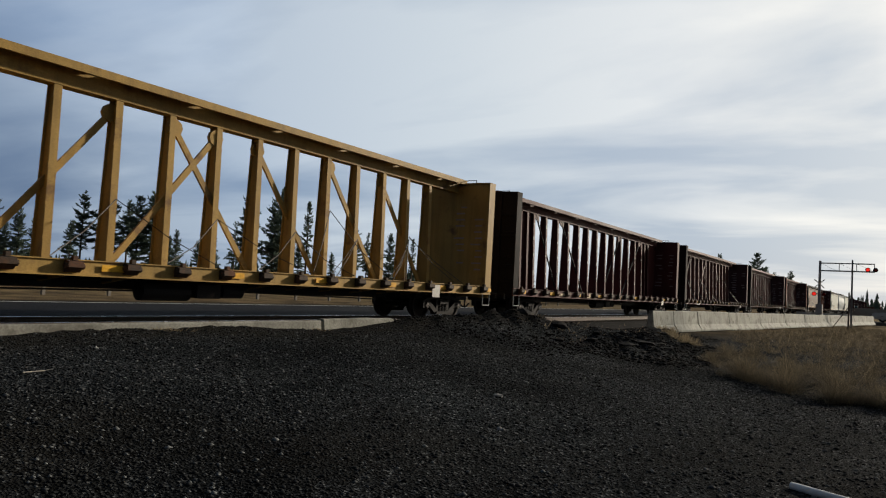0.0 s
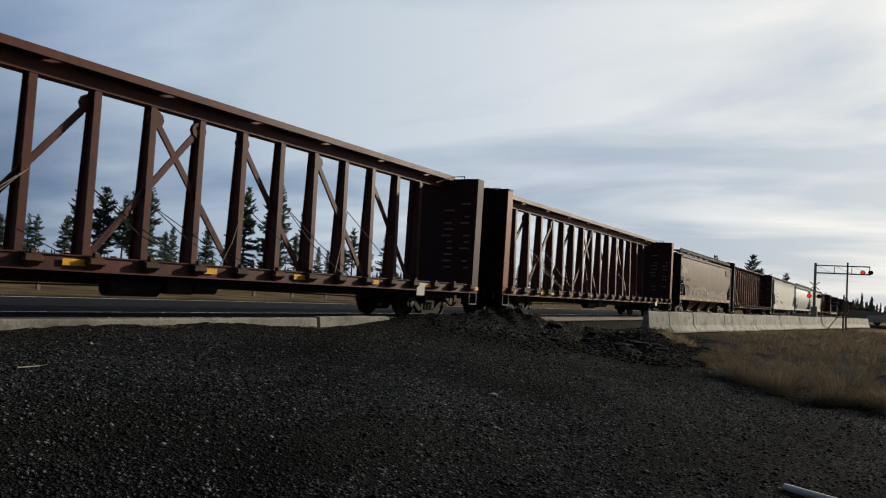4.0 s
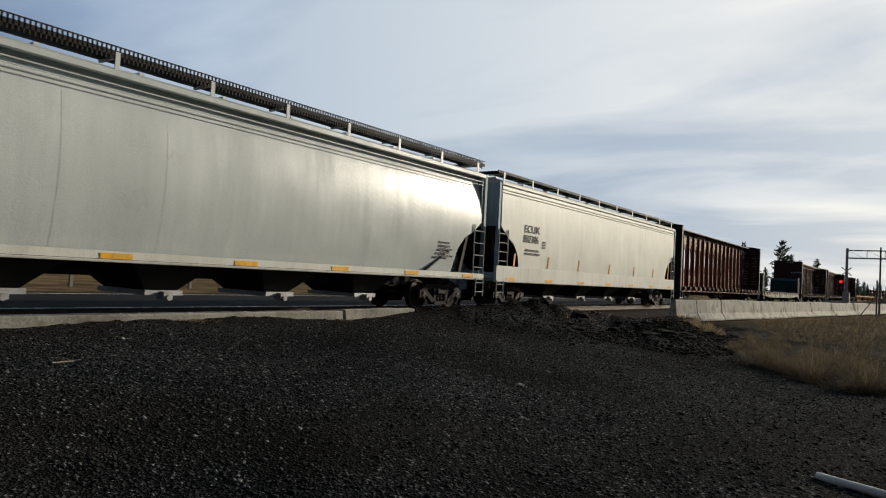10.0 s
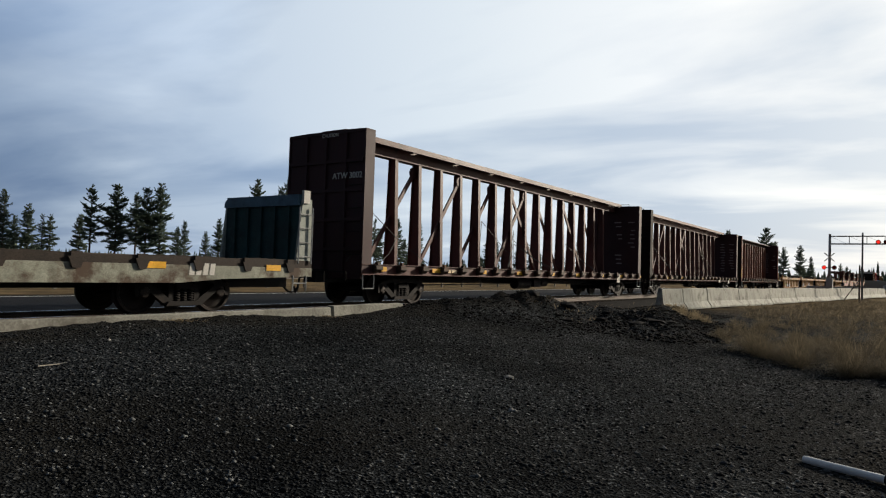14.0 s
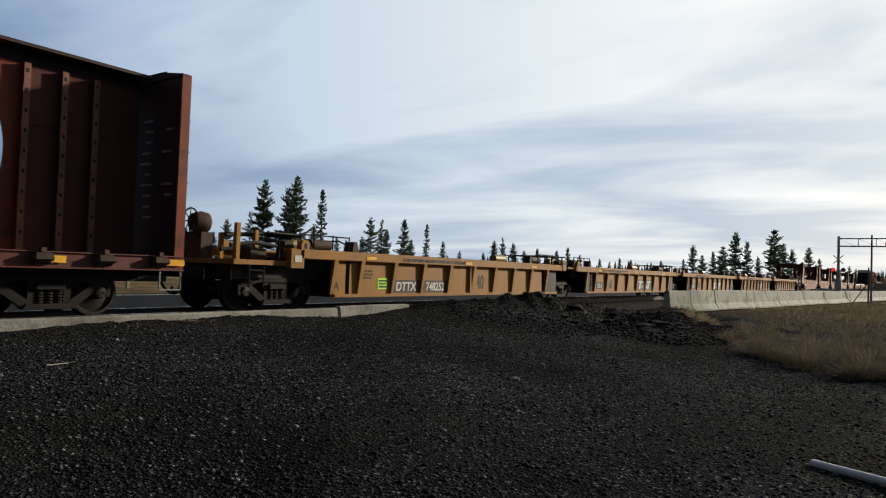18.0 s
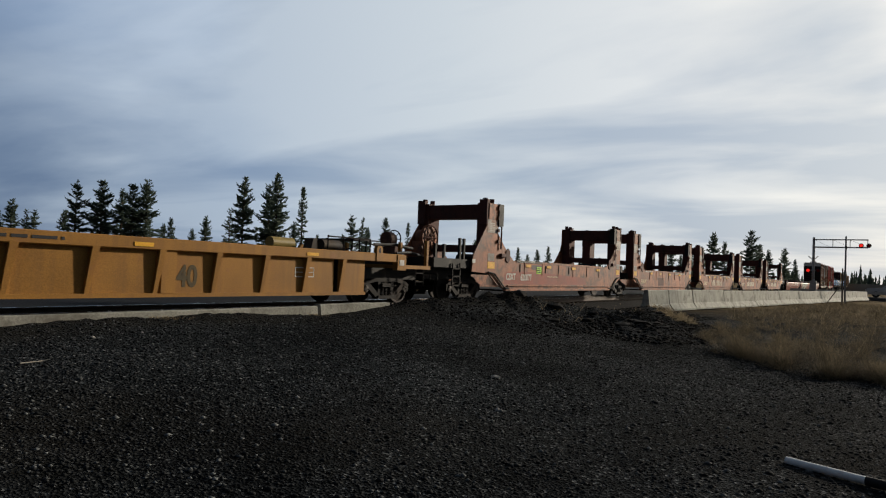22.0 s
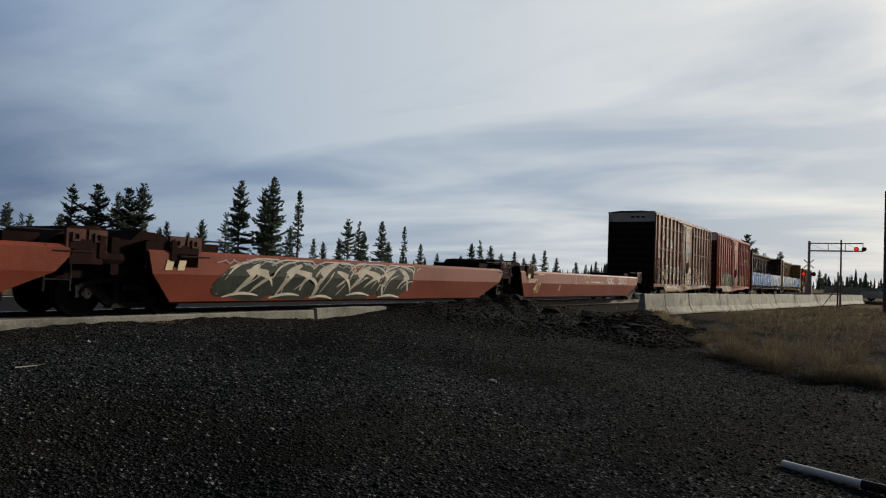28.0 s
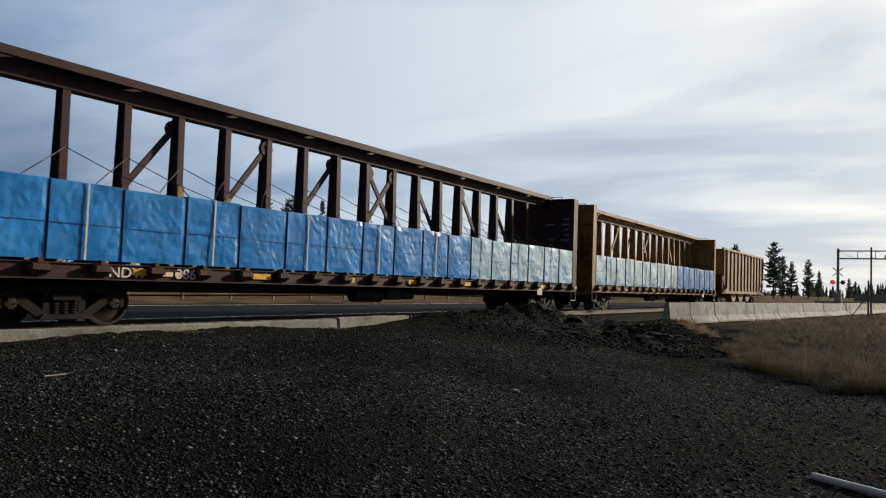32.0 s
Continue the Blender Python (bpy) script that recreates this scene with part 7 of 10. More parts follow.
# five red-orange well units with portals
ENDS = ((424.0, 438.0), (440.2, 453.0), (455.4, 468.4), (470.8, 484.1), (486.8, 499.5))
for k, (a, b) in enumerate(ENDS):
    car = portal_well(a, b, "faded red-orange well car with tall end portals, empty", P_PORTAL, P_PORTALD, k == 0, k == 4, 30 + k)
    if k == 0:
        bm = bmesh.new()
        ex(bm, [(-5.62, 0.63), (2.3, 0.63), (2.3, 0.95), (0.2, 1.02), (-2.1, 1.10), (-4.6, 1.13), (-5.5, 1.08), (-5.66, 0.9)], "y", -1.503, -1.5)
        part("repainted_band", bm, surface("newer_red_paint", (0.27, 0.060, 0.036), 0.65, 0, 0.3, 1.5, (0.16, 0.05, 0.03), 0.35), car, "band of newer red paint behind the number")
        boxes("grey_band", surface("grey_overpaint", (0.11, 0.085, 0.075), 0.7, 0, 0.3, 3, (0.2, 0.08, 0.05), 0.3), car, (-4.7, -2.4, -1.518, -1.512, 1.465, 1.535), (-3.4, -2.4, -1.504, -1.5, 1.22, 1.40), label="grey overpainted patch")
        lettering(car, "CSXT", 0.25, -5.5, 0.80, -1.507, M_WHITE, 0.88, bold=0.035)
        lettering(car, "620077", 0.25, -4.34, 0.79, -1.507, M_WHITE, 0.92, bold=0.035)
        lettering(car, "DO NOT LOAD 20 FT. CONTAINERS", 0.09, -4.7, 1.47, -1.522, M_WHITE, 0.75)
        boxes("notice", P_LIME, car, (-2.94, -2.5, -1.51, -1.5, 1.06, 1.33), label="lime-green notice")
        small_print(car, -2.91, 1.08, -1.511, 0.37, 0.22, 3, P_INK, 7)
        small_print(car, -1.95, 0.93, -1.506, 1.4, 0.05, 1, M_LETTER, 4)
        for x in (-4.4, -2.1, 0.3):
            boxes("drain_slot", M_BLACK, car, (x - 0.02, x + 0.02, -1.524, -1.5, 1.10, 1.40))
    else:
        if k == 1:
            boxes("paint_patch", P_PORTALD, car, (-1.6, -0.4, -1.505, -1.5, 0.62, 1.12), label="dark faded panel")
        else:
            bars(car, -2.39, 0.70, -1.504, 3, 0.36, 0.42, 0.1, M_PALE, label="cream letter-sized bar")
            bars(car, -0.95, 0.66, -1.504, 1, 0.07, 0.5, 0.1, M_PALE, 0.12, label="cream letter-sized bar")
            bars(car, -0.55, 0.70, -1.504, 4, 0.38, 0.42, 0.12, M_PALE, label="cream letter-sized bar")
    if k:
        small_print(car, -5.0, 0.75, -1.504, 1.2, 0.25, 3, M_LETTER, k)
        small_print(car, -4.4, 1.4, -1.52, 1.6, 0.1, 1, M_WHITE, k + 5)
        lettering(car, "DO NOT LOAD 20 FT. CONTAINERS", 0.11, 2.0, 1.38, -1.522, M_WHITE, 1.0)


# three smooth red well units
ENDS = ((505.0, 520.2), (521.6, 536.1), (537.5, 552.3))
for k, (a, b) in enumerate(ENDS):
    car = red_well(a, b, "smooth red container well car, empty" + (", large sprayed graffiti" if k == 1 else ""), P_REDWELL, surface("dark_end_red", (0.022, 0.011, 0.010), 0.85, 0, 0.4, 2, (0.05, 0.02, 0.016), 0.3, spec=0.05), k == 0, k == 2)
    tilt = math.atan2(0.14, 0.58)
    lettering(car, "4" if k == 1 else "40", 0.46, (4.7, -6.25, -6.7)[k], 0.44, -1.403, surface("pale_orange_stencil", (0.62, 0.45, 0.27), 0.6), 0.9, slant=0.22).rotation_euler = (radians(90) + tilt, 0, 0)
    if k != 1:
        lettering(car, "NOKL", 0.33, 1.65, 0.89, -1.504, M_WHITE, 0.92)
        lettering(car, "230121", 0.34, 3.47, 0.89, -1.504, M_WHITE, 0.98)
        lettering(car, "NOKL 230121", 0.1, -1.42, 1.13, -1.504, M_LETTER, 0.95)
        lettering(car, "B", 0.25, -4.25, 0.54, -1.44, M_LETTER, 1.0, slant=0.2).rotation_euler = (radians(90) + tilt, 0, 0)
        small_print(car, -0.6, 0.9, -1.504, 1.35, 0.09, 1, M_WHITE, k)
        small_print(car, -7.3, 0.86, -1.504, 0.9, 0.16, 4, M_LETTER, k + 3)
        small_print(car, -6.4, 1.16, -1.504, 0.65, 0.08, 1, M_LETTER, k + 4)
        boxes("paint_patch", P_YELLOW, car, (-1.2, -0.73, -1.506, -1.5, 0.87, 1.0), label="yellow patch")
        boxes("paint_patch", P_YELLOW, car, (0.82, 1.27, -1.506, -1.5, 0.87, 1.0), label="yellow patch")
        bm = bmesh.new()
        for q in ((-2.5, -2.27, 0.88, 0.895), (-2.5, -2.27, 1.135, 1.15), (-2.5, -2.485, 0.88, 1.15), (-2.285, -2.27, 0.88, 1.15)):
            bx(bm, q[0], q[1], -1.505, -1.5, q[2], q[3])
        part("data_frame", bm, M_LETTER, car, "thin cream frame of a data panel")
        bm = bmesh.new()
        ex(bm, [(-7.2 + 0.15 * math.cos(a * 0.5236), 1.12 + 0.10 * math.sin(a * 0.5236)) for a in range(12)], "y", -1.506, -1.502)
        part("logo", bm, M_LETTER, car, "round pale logo shape")
    else:
        graffiti(car, -5.85, 0.85, 0.30, 1.24, -1.502, P_GREENSPRAY, P_CREAMSPRAY, 12, 5, fold=(0.84, 0.25))
        scrawl(car, -6.2, 1.2, 1.08, 1.22, -1.512, surface("pale_tag", (0.42, 0.45, 0.55), 0.7), 61, 9, 0.02)
        bars(car, -7.4, 0.92, -1.506, 2, 0.16, 0.2, 0.12, M_LETTER, 0.05)

car = boxcar(554.85, 570.3, "weathered brown high-cube boxcar with sprayed graffiti", P_BOXBR, P_ENDBR, 40, overspray=((-7.4, -5.05, surface("umber_overpaint", (0.13, 0.095, 0.06), 0.65, 0, 0.35, 2, (0.07, 0.05, 0.035), 0.45)), (-5.05, -1.6, surface("olive_spray", (0.11, 0.095, 0.07), 0.7, 0, 0.4, 1.5))))
lettering(car, "SRY", 0.34, -6.9, 3.22, -1.466, M_LETTER, 0.92)
lettering(car, "90", 0.34, -6.85, 2.62, -1.466, M_LETTER, 1.0)
lettering(car, "06", 0.34, -5.95, 2.62, -1.466, M_LETTER, 1.0)
P_MURK = surface("murky_spray", (0.035, 0.038, 0.038), 0.7, 0, 0.5, 2.0, (0.10, 0.04, 0.03), 0.4, 1.5)
P_BRICKSPRAY = surface("brick_spray", (0.20, 0.035, 0.025), 0.7, 0, 0.3, 2)
P_UMBER = surface("umber_overpaint", (0.13, 0.095, 0.06), 0.65, 0, 0.35, 2, (0.07, 0.05, 0.035), 0.45)
boxes("painted_over_patch", P_UMBER, car, (-7.55, -5.15, -1.464, -1.46, 1.05, 1.95), label="grey-brown overpainted patch")
for x, z, n in ((-7.4, 1.62, 5), (-6.9, 1.3, 9), (-5.9, 1.55, 8)):
    small_print(car, x, z, -1.466, 0.55, 0.25, 2, M_LETTER, n)
scrawl(car, -6.0, -5.3, 1.05, 1.3, -1.467, P_CREAMSPRAY, 88, 3, 0.035)
P_WHITESPRAY = surface("white_spray_line", (0.74, 0.72, 0.66), 0.65, 0, 0.15, 4)
P_SAND = surface("sand_spray", (0.36, 0.30, 0.20), 0.7, 0, 0.35, 2, (0.22, 0.17, 0.11), 0.4)
P_FOREST = surface("black_green_spray", (0.026, 0.034, 0.031), 0.6, 0, 0.4, 1.5, (0.06, 0.065, 0.055), 0.3)
P_JADE = surface("jade_spray", (0.10, 0.19, 0.18), 0.65, 0, 0.3, 2)
CREST = ((-5.6, 1.8), (-5.5, 2.08), (-5.2, 2.15), (-4.9, 2.06), (-4.65, 2.22), (-4.3, 2.08), (-3.9, 2.02), (-3.55, 2.22), (-3.1, 2.02), (-2.6, 2.05), (-2.25, 2.2), (-1.9, 2.1), (-1.6, 2.15))
coat(car, [(p, q + 0.16) for p, q in CREST], 1.3, -1.4625, surface("overspray_haze", (0.17, 0.115, 0.06), 0.6, 0, 0.4, 2, (0.12, 0.05, 0.028), 0.45), 60, 0.05, label="soft brown overspray round the graffiti")
coat(car, CREST, 1.28, -1.464, P_FOREST, 61, 0.01, label="dark green graffiti with white outlines")
coat(car, ((-5.1, 1.36), (-4.4, 1.30), (-3.6, 1.42), (-2.8, 1.30), (-1.6, 1.40)), 0.72, -1.4655, P_BRICKSPRAY, 62, 0.05, label="brick-red foot of the graffiti")
coat(car, ((-5.3, 0.86), (-4.7, 0.74), (-4.3, 0.92), (-3.9, 0.74), (-3.2, 0.92), (-2.7, 0.76), (-2.2, 0.74), (-1.4, 0.86)), 0.60, -1.467, P_SAND, 63, 0.01, label="sand-coloured band under the graffiti")
strokes(car, [[(-5.75, 1.76), (-5.5, 1.6), (-5.25, 1.15), (-5.0, 0.84), (-4.6, 0.70)]], -1.467, P_SAND, 0.17)
strokes(car, [[(-5.6, 1.8), (-5.42, 1.5), (-5.2, 1.12), (-4.95, 0.84), (-4.6, 0.73), (-4.3, 0.92), (-3.9, 0.74), (-3.2, 0.93), (-2.7, 0.76), (-2.4, 0.74), (-2.1, 1.1)], list(CREST)], -1.4685, P_WHITESPRAY, 0.05)
for k, (x, z, w, q) in enumerate(((-4.55, 0.86, 0.42, P_JADE), (-3.35, 0.84, 0.44, P_JADE), (-2.55, 0.84, 0.4, P_BRICKSPRAY), (-1.85, 0.86, 0.3, P_JADE), (-3.95, 1.9, 0.25, P_JADE), (-5.2, 2.04, 0.22, P_JADE), (-1.75, 1.8, 0.14, P_JADE), (-3.35, 1.36, 0.2, P_JADE))):
    bm = bmesh.new()
    o = -1.519 if z < 1 else -1.4695
    bm.faces.new([bm.verts.new((x + w * a, o - 0.0002 * k, z + w * b * 0.55)) for a, b in ((-0.5, -0.2), (-0.1, 0.35), (0.15, 0.5), (0.5, 0.1), (0.1, 0.0), (-0.15, -0.25))])
    part("sprayed_shape", bm, q, car)
    strokes(car, [[(x - 0.5 * w, z - 0.1 * w), (x - 0.05 * w, z + 0.24 * w), (x + 0.2 * w, z + 0.3 * w), (x + 0.5 * w, z + 0.05 * w), (x, z - 0.12 * w), (x - 0.5 * w, z - 0.1 * w)]], o - 0.002, P_WHITESPRAY, 0.03, 0.0)
strokes(car, hollow_letters(-5.3, -1.6, 1.30, 2.08, 6, 93), -1.4688, P_WHITESPRAY, 0.035, label="white outlines of the graffiti")
strokes(car, [[(-5.35, 1.62), (-4.95, 1.66), (-5.05, 1.5), (-5.35, 1.62)], [(-4.85, 1.78), (-4.7, 1.45)], [(-4.5, 2.1), (-4.35, 1.85), (-4.2, 2.05), (-4.45, 1.8)], [(-4.3, 1.6), (-4.0, 1.75), (-3.85, 1.6), (-4.3, 1.55)], [(-3.75, 2.15), (-3.5, 1.95), (-3.4, 2.15), (-3.1, 2.0)], [(-3.1, 1.7), (-3.1, 1.35), (-2.85, 1.35), (-2.85, 1.6), (-3.05, 1.68)], [(-2.95, 1.7), (-2.5, 1.35)], [(-2.5, 1.8), (-2.3, 1.65), (-2.2, 1.8), (-2.4, 1.95)], [(-2.15, 2.1), (-1.95, 1.75), (-1.65, 1.25)], [(-1.9, 2.15), (-1.6, 1.75)], [(-2.0, 1.2), (-1.8, 0.75), (-1.5, 1.0)]], -1.469, P_WHITESPRAY, 0.04)
coat(car, ((1.85, 1.55), (3.0, 1.45), (4.5, 1.35), (6.3, 1.2)), 0.84, -1.463, surface("dusty_rose_spray", (0.20, 0.10, 0.065), 0.6, 0, 0.4, 3, (0.15, 0.05, 0.025), 0.5), 64, 0.08, label="dusty pinkish overspray")
strokes(car, hollow_letters(1.9, 7.1, 0.98, 2.3, 8, 36) + hollow_letters(2.0, 6.4, 0.80, 1.25, 7, 37), -1.4665, P_WHITESPRAY, 0.05, label="tall hollow graffiti in white outline")
boxes("stencil_panel", P_CREAMSPRAY, car, (-0.2, 1.6, -1.513, -1.51, 0.82, 0.96), label="pale strip stencilled along the sill")
scrawl(car, 2.0, 6.4, 3.0, 3.5, -1.466, P_GREYPAINT, 35, 7, 0.022)
scrawl(car, -7.6, -7.1, 3.5, 4.2, -1.466, P_OCHRE, 20, 2, 0.04)
strokes(car, [[(-6.05, 4.3), (-5.95, 3.75), (-5.78, 4.05), (-5.65, 3.72), (-5.5, 4.2)]], -1.466, P_WHITESPRAY, 0.07, label="white sprayed tag")
strokes(car, hollow_letters(-5.0, -4.15, 3.35, 3.95, 4, 91), -1.466, P_WHITESPRAY, 0.035)
strokes(car, hollow_letters(-3.95, -3.3, 3.35, 3.9, 3, 92), -1.466, P_WHITESPRAY, 0.035)
coat(car, ((0.30, 1.6), (0.45, 2.25), (0.8, 2.3), (1.1, 2.1), (1.5, 1.9), (1.6, 1.5)), 0.70, -1.534, surface("white_spray_patch", (0.58, 0.56, 0.50), 0.7, 0, 0.4, 5, (0.20, 0.15, 0.11), 0.4, 4.0), 65, 0.06, -0.018, "white sprayed patch on the door")
strokes(car, hollow_letters(0.5, 1.3, 1.2, 1.9, 2, 38), -1.537, P_INK, 0.04, label="black tag over the white patch")
coat(car, ((-1.1, 2.05), (-0.5, 2.0), (0.25, 1.95)), 1.3, -1.533, P_FOREST, 66, 0.05, label="dark sprayed block on the door")
strokes(car, hollow_letters(-1.2, 0.2, 1.1, 1.55, 4, 39), -1.537, P_WHITESPRAY, 0.03)
scrawl(car, -1.3, 1.5, 1.1, 1.7, -1.575, P_CREAMSPRAY, 22, 9, 0.02)
boxes("door_patch", surface("blue_grey_spray", (0.155, 0.165, 0.165), 0.6, 0, 0.4, 3, (0.17, 0.09, 0.05), 0.4, 2.0), car, (-0.6, 1.2, -1.535, -1.53, 3.06, 3.9), label="worn blue-grey patch on the door")
strokes(car, hollow_letters(-0.5, 0.8, 3.15, 3.8, 4, 44), -1.537, P_GREYPAINT, 0.03)
car = boxcar(572.75, 588.5, "red high-cube boxcar with grey and mint graffiti along the bottom", P_BOXRED, P_ENDRED, 41, overspray=((-6.1, -3.9, surface("taupe_spray", (0.33, 0.30, 0.23), 0.7, 0, 0.3, 2.0)), (-3.9, -1.6, P_MINT), (1.9, 5.3, P_OCHRE)))
lettering(car, "SR", 0.36, -6.9, 3.25, -1.466, M_PALE, 0.95)
lettering(car, "Y", 0.36, -5.95, 3.25, -1.466, surface("almost_worn_off_print", (0.42, 0.22, 0.16), 0.7, 0, 0.3, 4, (0.33, 0.06, 0.04), 0.5, 3.0), 1.0)
lettering(car, "94", 0.36, -6.9, 2.62, -1.466, M_PALE, 0.95)
lettering(car, "68", 0.36, -5.95, 2.62, -1.466, M_PALE, 0.95)
bars(car, 4.66, 3.36, -1.464, 8, 0.17, 0.28, 0.07, M_LETTER, 0.02)
boxes('data_panel', P_INK, car, (5.35, 5.75, -1.466, -1.46, 1.35, 1.62), label='small framed data panel')
small_print(car, 5.35, 1.9, -1.464, 0.35, 0.6, 6, M_LETTER, 15)
small_print(car, 6.3, 1.0, -1.464, 0.6, 0.6, 5, M_LETTER, 16)
small_print(car, -6.95, 1.95, -1.464, 0.65, 0.3, 2, M_LETTER, 12)
small_print(car, -0.5, 4.35, -1.534, 1.0, 0.35, 3, M_LETTER, 13)
small_print(car, -3.9, 2.6, -1.464, 0.3, 0.3, 2, M_LETTER, 14)
P_SEA = surface("sea_green_spray", (0.06, 0.13, 0.085), 0.7, 0, 0.4, 2, (0.22, 0.26, 0.18), 0.4)
P_TAUPE = MATS["taupe_spray"]
P_SOIL = surface("dull_brown_spray", (0.14, 0.115, 0.08), 0.7, 0, 0.3, 3)
coat(car, ((-6.15, 1.82), (-5.5, 2.24), (-5.35, 2.26), (-5.3, 1.92), (-5.15, 1.95), (-5.08, 2.32), (-4.95, 2.26), (-4.5, 1.92), (-4.4, 1.9)), 0.80, -1.4625, P_TAUPE, 70, 0.012, label="taupe graffiti with jagged peaks")
coat(car, ((-5.3, 0.84), (-4.4, 0.84)), 0.52, -1.4625, P_TAUPE, 71, 0.0)
coat(car, ((-4.5, 2.05), (-4.35, 2.2), (-3.7, 2.3), (-3.55, 2.2)), 0.52, -1.464, P_SAND, 72, 0.05, label="sand-coloured graffiti")
coat(car, ((-3.6, 2.26), (-3.3, 2.1), (-2.6, 2.14), (-2.2, 2.0), (-1.6, 2.1), (-1.45, 2.0)), 0.55, -1.465, P_MINT, 73, 0.05, label="mint-green graffiti with a frayed top")
coat(car, ((-3.5, 1.9), (-2.9, 1.75), (-2.4, 1.85), (-1.6, 1.8)), 1.35, -1.4665, P_SEA, 74, 0.1)
coat(car, ((-2.75, 1.1), (-2.5, 1.35), (-2.35, 1.1), (-2.0, 1.0), (-1.7, 1.25), (-1.55, 1.0)), 0.66, -1.468, P_OCHRE, 75, 0.02, label="ochre curl in the graffiti")
coat(car, ((-3.25, 1.0), (-3.05, 1.4), (-2.85, 1.45), (-2.8, 1.0)), 0.60, -1.4684, P_GREYPAINT, 76, 0.01)
coat(car, ((-1.9, 0.8), (-1.7, 0.95), (-1.4, 0.85)), 0.58, -1.469, P_GREYPAINT, 77, 0.01)
strokes(car, hollow_letters(-6.1, -4.5, 0.88, 1.8, 3, 78), -1.4675, P_SOIL, 0.035)
strokes(car, [[(-6.12, 1.8), (-5.5, 2.2), (-5.35, 2.24), (-5.3, 1.92), (-5.15, 1.95), (-5.08, 2.3), (-4.95, 2.24), (-4.5, 1.9)]], -1.4675, P_SAND, 0.04)
strokes(car, [[(-4.5, 1.2), (-4.3, 1.05), (-3.95, 1.5), (-4.05, 1.2), (-3.75, 1.2), (-4.0, 0.9), (-3.7, 0.86), (-3.9, 0.6), (-4.5, 0.6)], [(-4.4, 1.95), (-4.3, 2.15), (-3.8, 2.15)], [(-4.3, 1.8), (-3.8, 1.85), (-3.9, 1.65), (-4.3, 1.6)], [(-3.2, 0.6), (-3.25, 1.1), (-3.0, 1.5), (-2.7, 1.8), (-2.6, 1.7), (-2.9, 1.3), (-2.75, 0.7)], [(-2.8, 1.1), (-2.5, 1.35), (-2.35, 1.05), (-2.0, 0.98), (-1.7, 1.28)], [(-2.6, 1.9), (-2.2, 1.6), (-1.9, 1.75), (-1.75, 1.4), (-1.8, 1.0), (-1.5, 0.9)], [(-2.1, 1.6), (-1.95, 1.4), (-2.05, 1.2)]], -1.471, P_DARKSPRAY, 0.035)
wild_letters(car, -1.4, 0.2, 1.06, 1.6, -1.533, (P_SEA, P_MURK, P_SEA), P_MINT, 53, 3, 0.03)
strokes(car, [[(-1.5, 0.86), (-0.6, 0.9), (0.3, 0.85)], [(-1.4, 0.78), (-0.2, 0.8)]], -1.463, P_SEA, 0.05)
coat(car, ((1.95, 1.7), (2.2, 2.3), (2.5, 1.9), (3.2, 1.7), (3.7, 2.2), (4.1, 1.7), (4.7, 2.25), (5.1, 1.4)), 0.84, -1.4625, surface("straw_spray", (0.36, 0.25, 0.13), 0.7, 0, 0.4, 3, (0.30, 0.06, 0.035), 0.45, 2.5), 79, 0.06, label="straw-coloured graffiti, partly worn through")
strokes(car, hollow_letters(2.0, 5.1, 0.95, 2.2, 5, 80), -1.4665, P_DARKSPRAY, 0.035)
strokes(car, hollow_letters(2.05, 5.2, 0.98, 2.25, 5, 80), -1.465, P_OCHRE, 0.06)
scrawl(car, -1.2, 1.5, 1.1, 1.6, -1.575, P_GREYPAINT, 27, 9, 0.02)
scrawl(car, -7.3, -6.2, 1.0, 1.35, -1.466, P_CREAMSPRAY, 25, 4, 0.05)

def load_cables(car, posts):
    """Thin tie-down cables from the posts, crossing to the outer top edge of the load."""
    for i, x in enumerate(posts):
        bm = bmesh.new()
        for q in (-1.25, 1.2):
            rod(bm, (x, -0.2, 3.35), (x + q * 0.55, -0.8, 2.90), 0.010, 4)
            rod(bm, (x + q * 0.55, -0.8, 2.90), (x + q, -1.44, 2.58), 0.010, 4)
        part("tie_down_cable", bm, M_CABLE, car)


def smooth_step(a, b, x):
    q = min(1.0, max(0.0, (x - a) / (b - a)))
    return q * q * (3 - 2 * q)


def load_lumber(front, rear, m1, m2, label, seed):
    """Wrapped bundles end to end on the road side of the beam."""
    rnd = random.Random(seed)
    x, n = front + 0.40, 0
    k = int((rear - front - 0.9) / 1.24)
    w = (rear - front - 0.8) / k
    for n in range(k):
        # m2 grows likelier along the car; the pale wrap is painted sheen
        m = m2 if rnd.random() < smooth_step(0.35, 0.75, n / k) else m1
        b = lumber_bundle(x + w * (n + 0.5), w - 0.02, 1.21, rnd.uniform(1.33, 1.37), m, n % 2 == 1, seed * 50 + n)
        tagged(b, label, "lumber bundle", "wrapped lumber bundles")


P_DUSK = paint("dusky_maroon_paint", (0.056, 0.026, 0.028), 0.6, 0.35, (0.06, 0.034, 0.028), spec=0.2)
car = centerbeam(590.3, 613.4, "dark brown centre-beam lumber car carrying blue-wrapped lumber", P_DUSK, chord=P_DUSK, seed=15, shift=0.24, lead=P_LEADSHADE, end=P_BULK)
load_cables(car, [-9.02 + 1.235 * i for i in range(16)])
for i, z in ((2, 2.95), (3, 2.82), (5, 2.7), (6, 2.75)):
    x = -9.02 + 1.235 * i
    boxes("post_patch", surface("bare_ochre_primer", (0.36, 0.22, 0.09), 0.7, 0, 0.3, 4, (0.12, 0.06, 0.04), 0.35), car, (x - 0.078, x + 0.078, -0.235, -0.19, 2.45, z), label="ochre primer patch on a post")
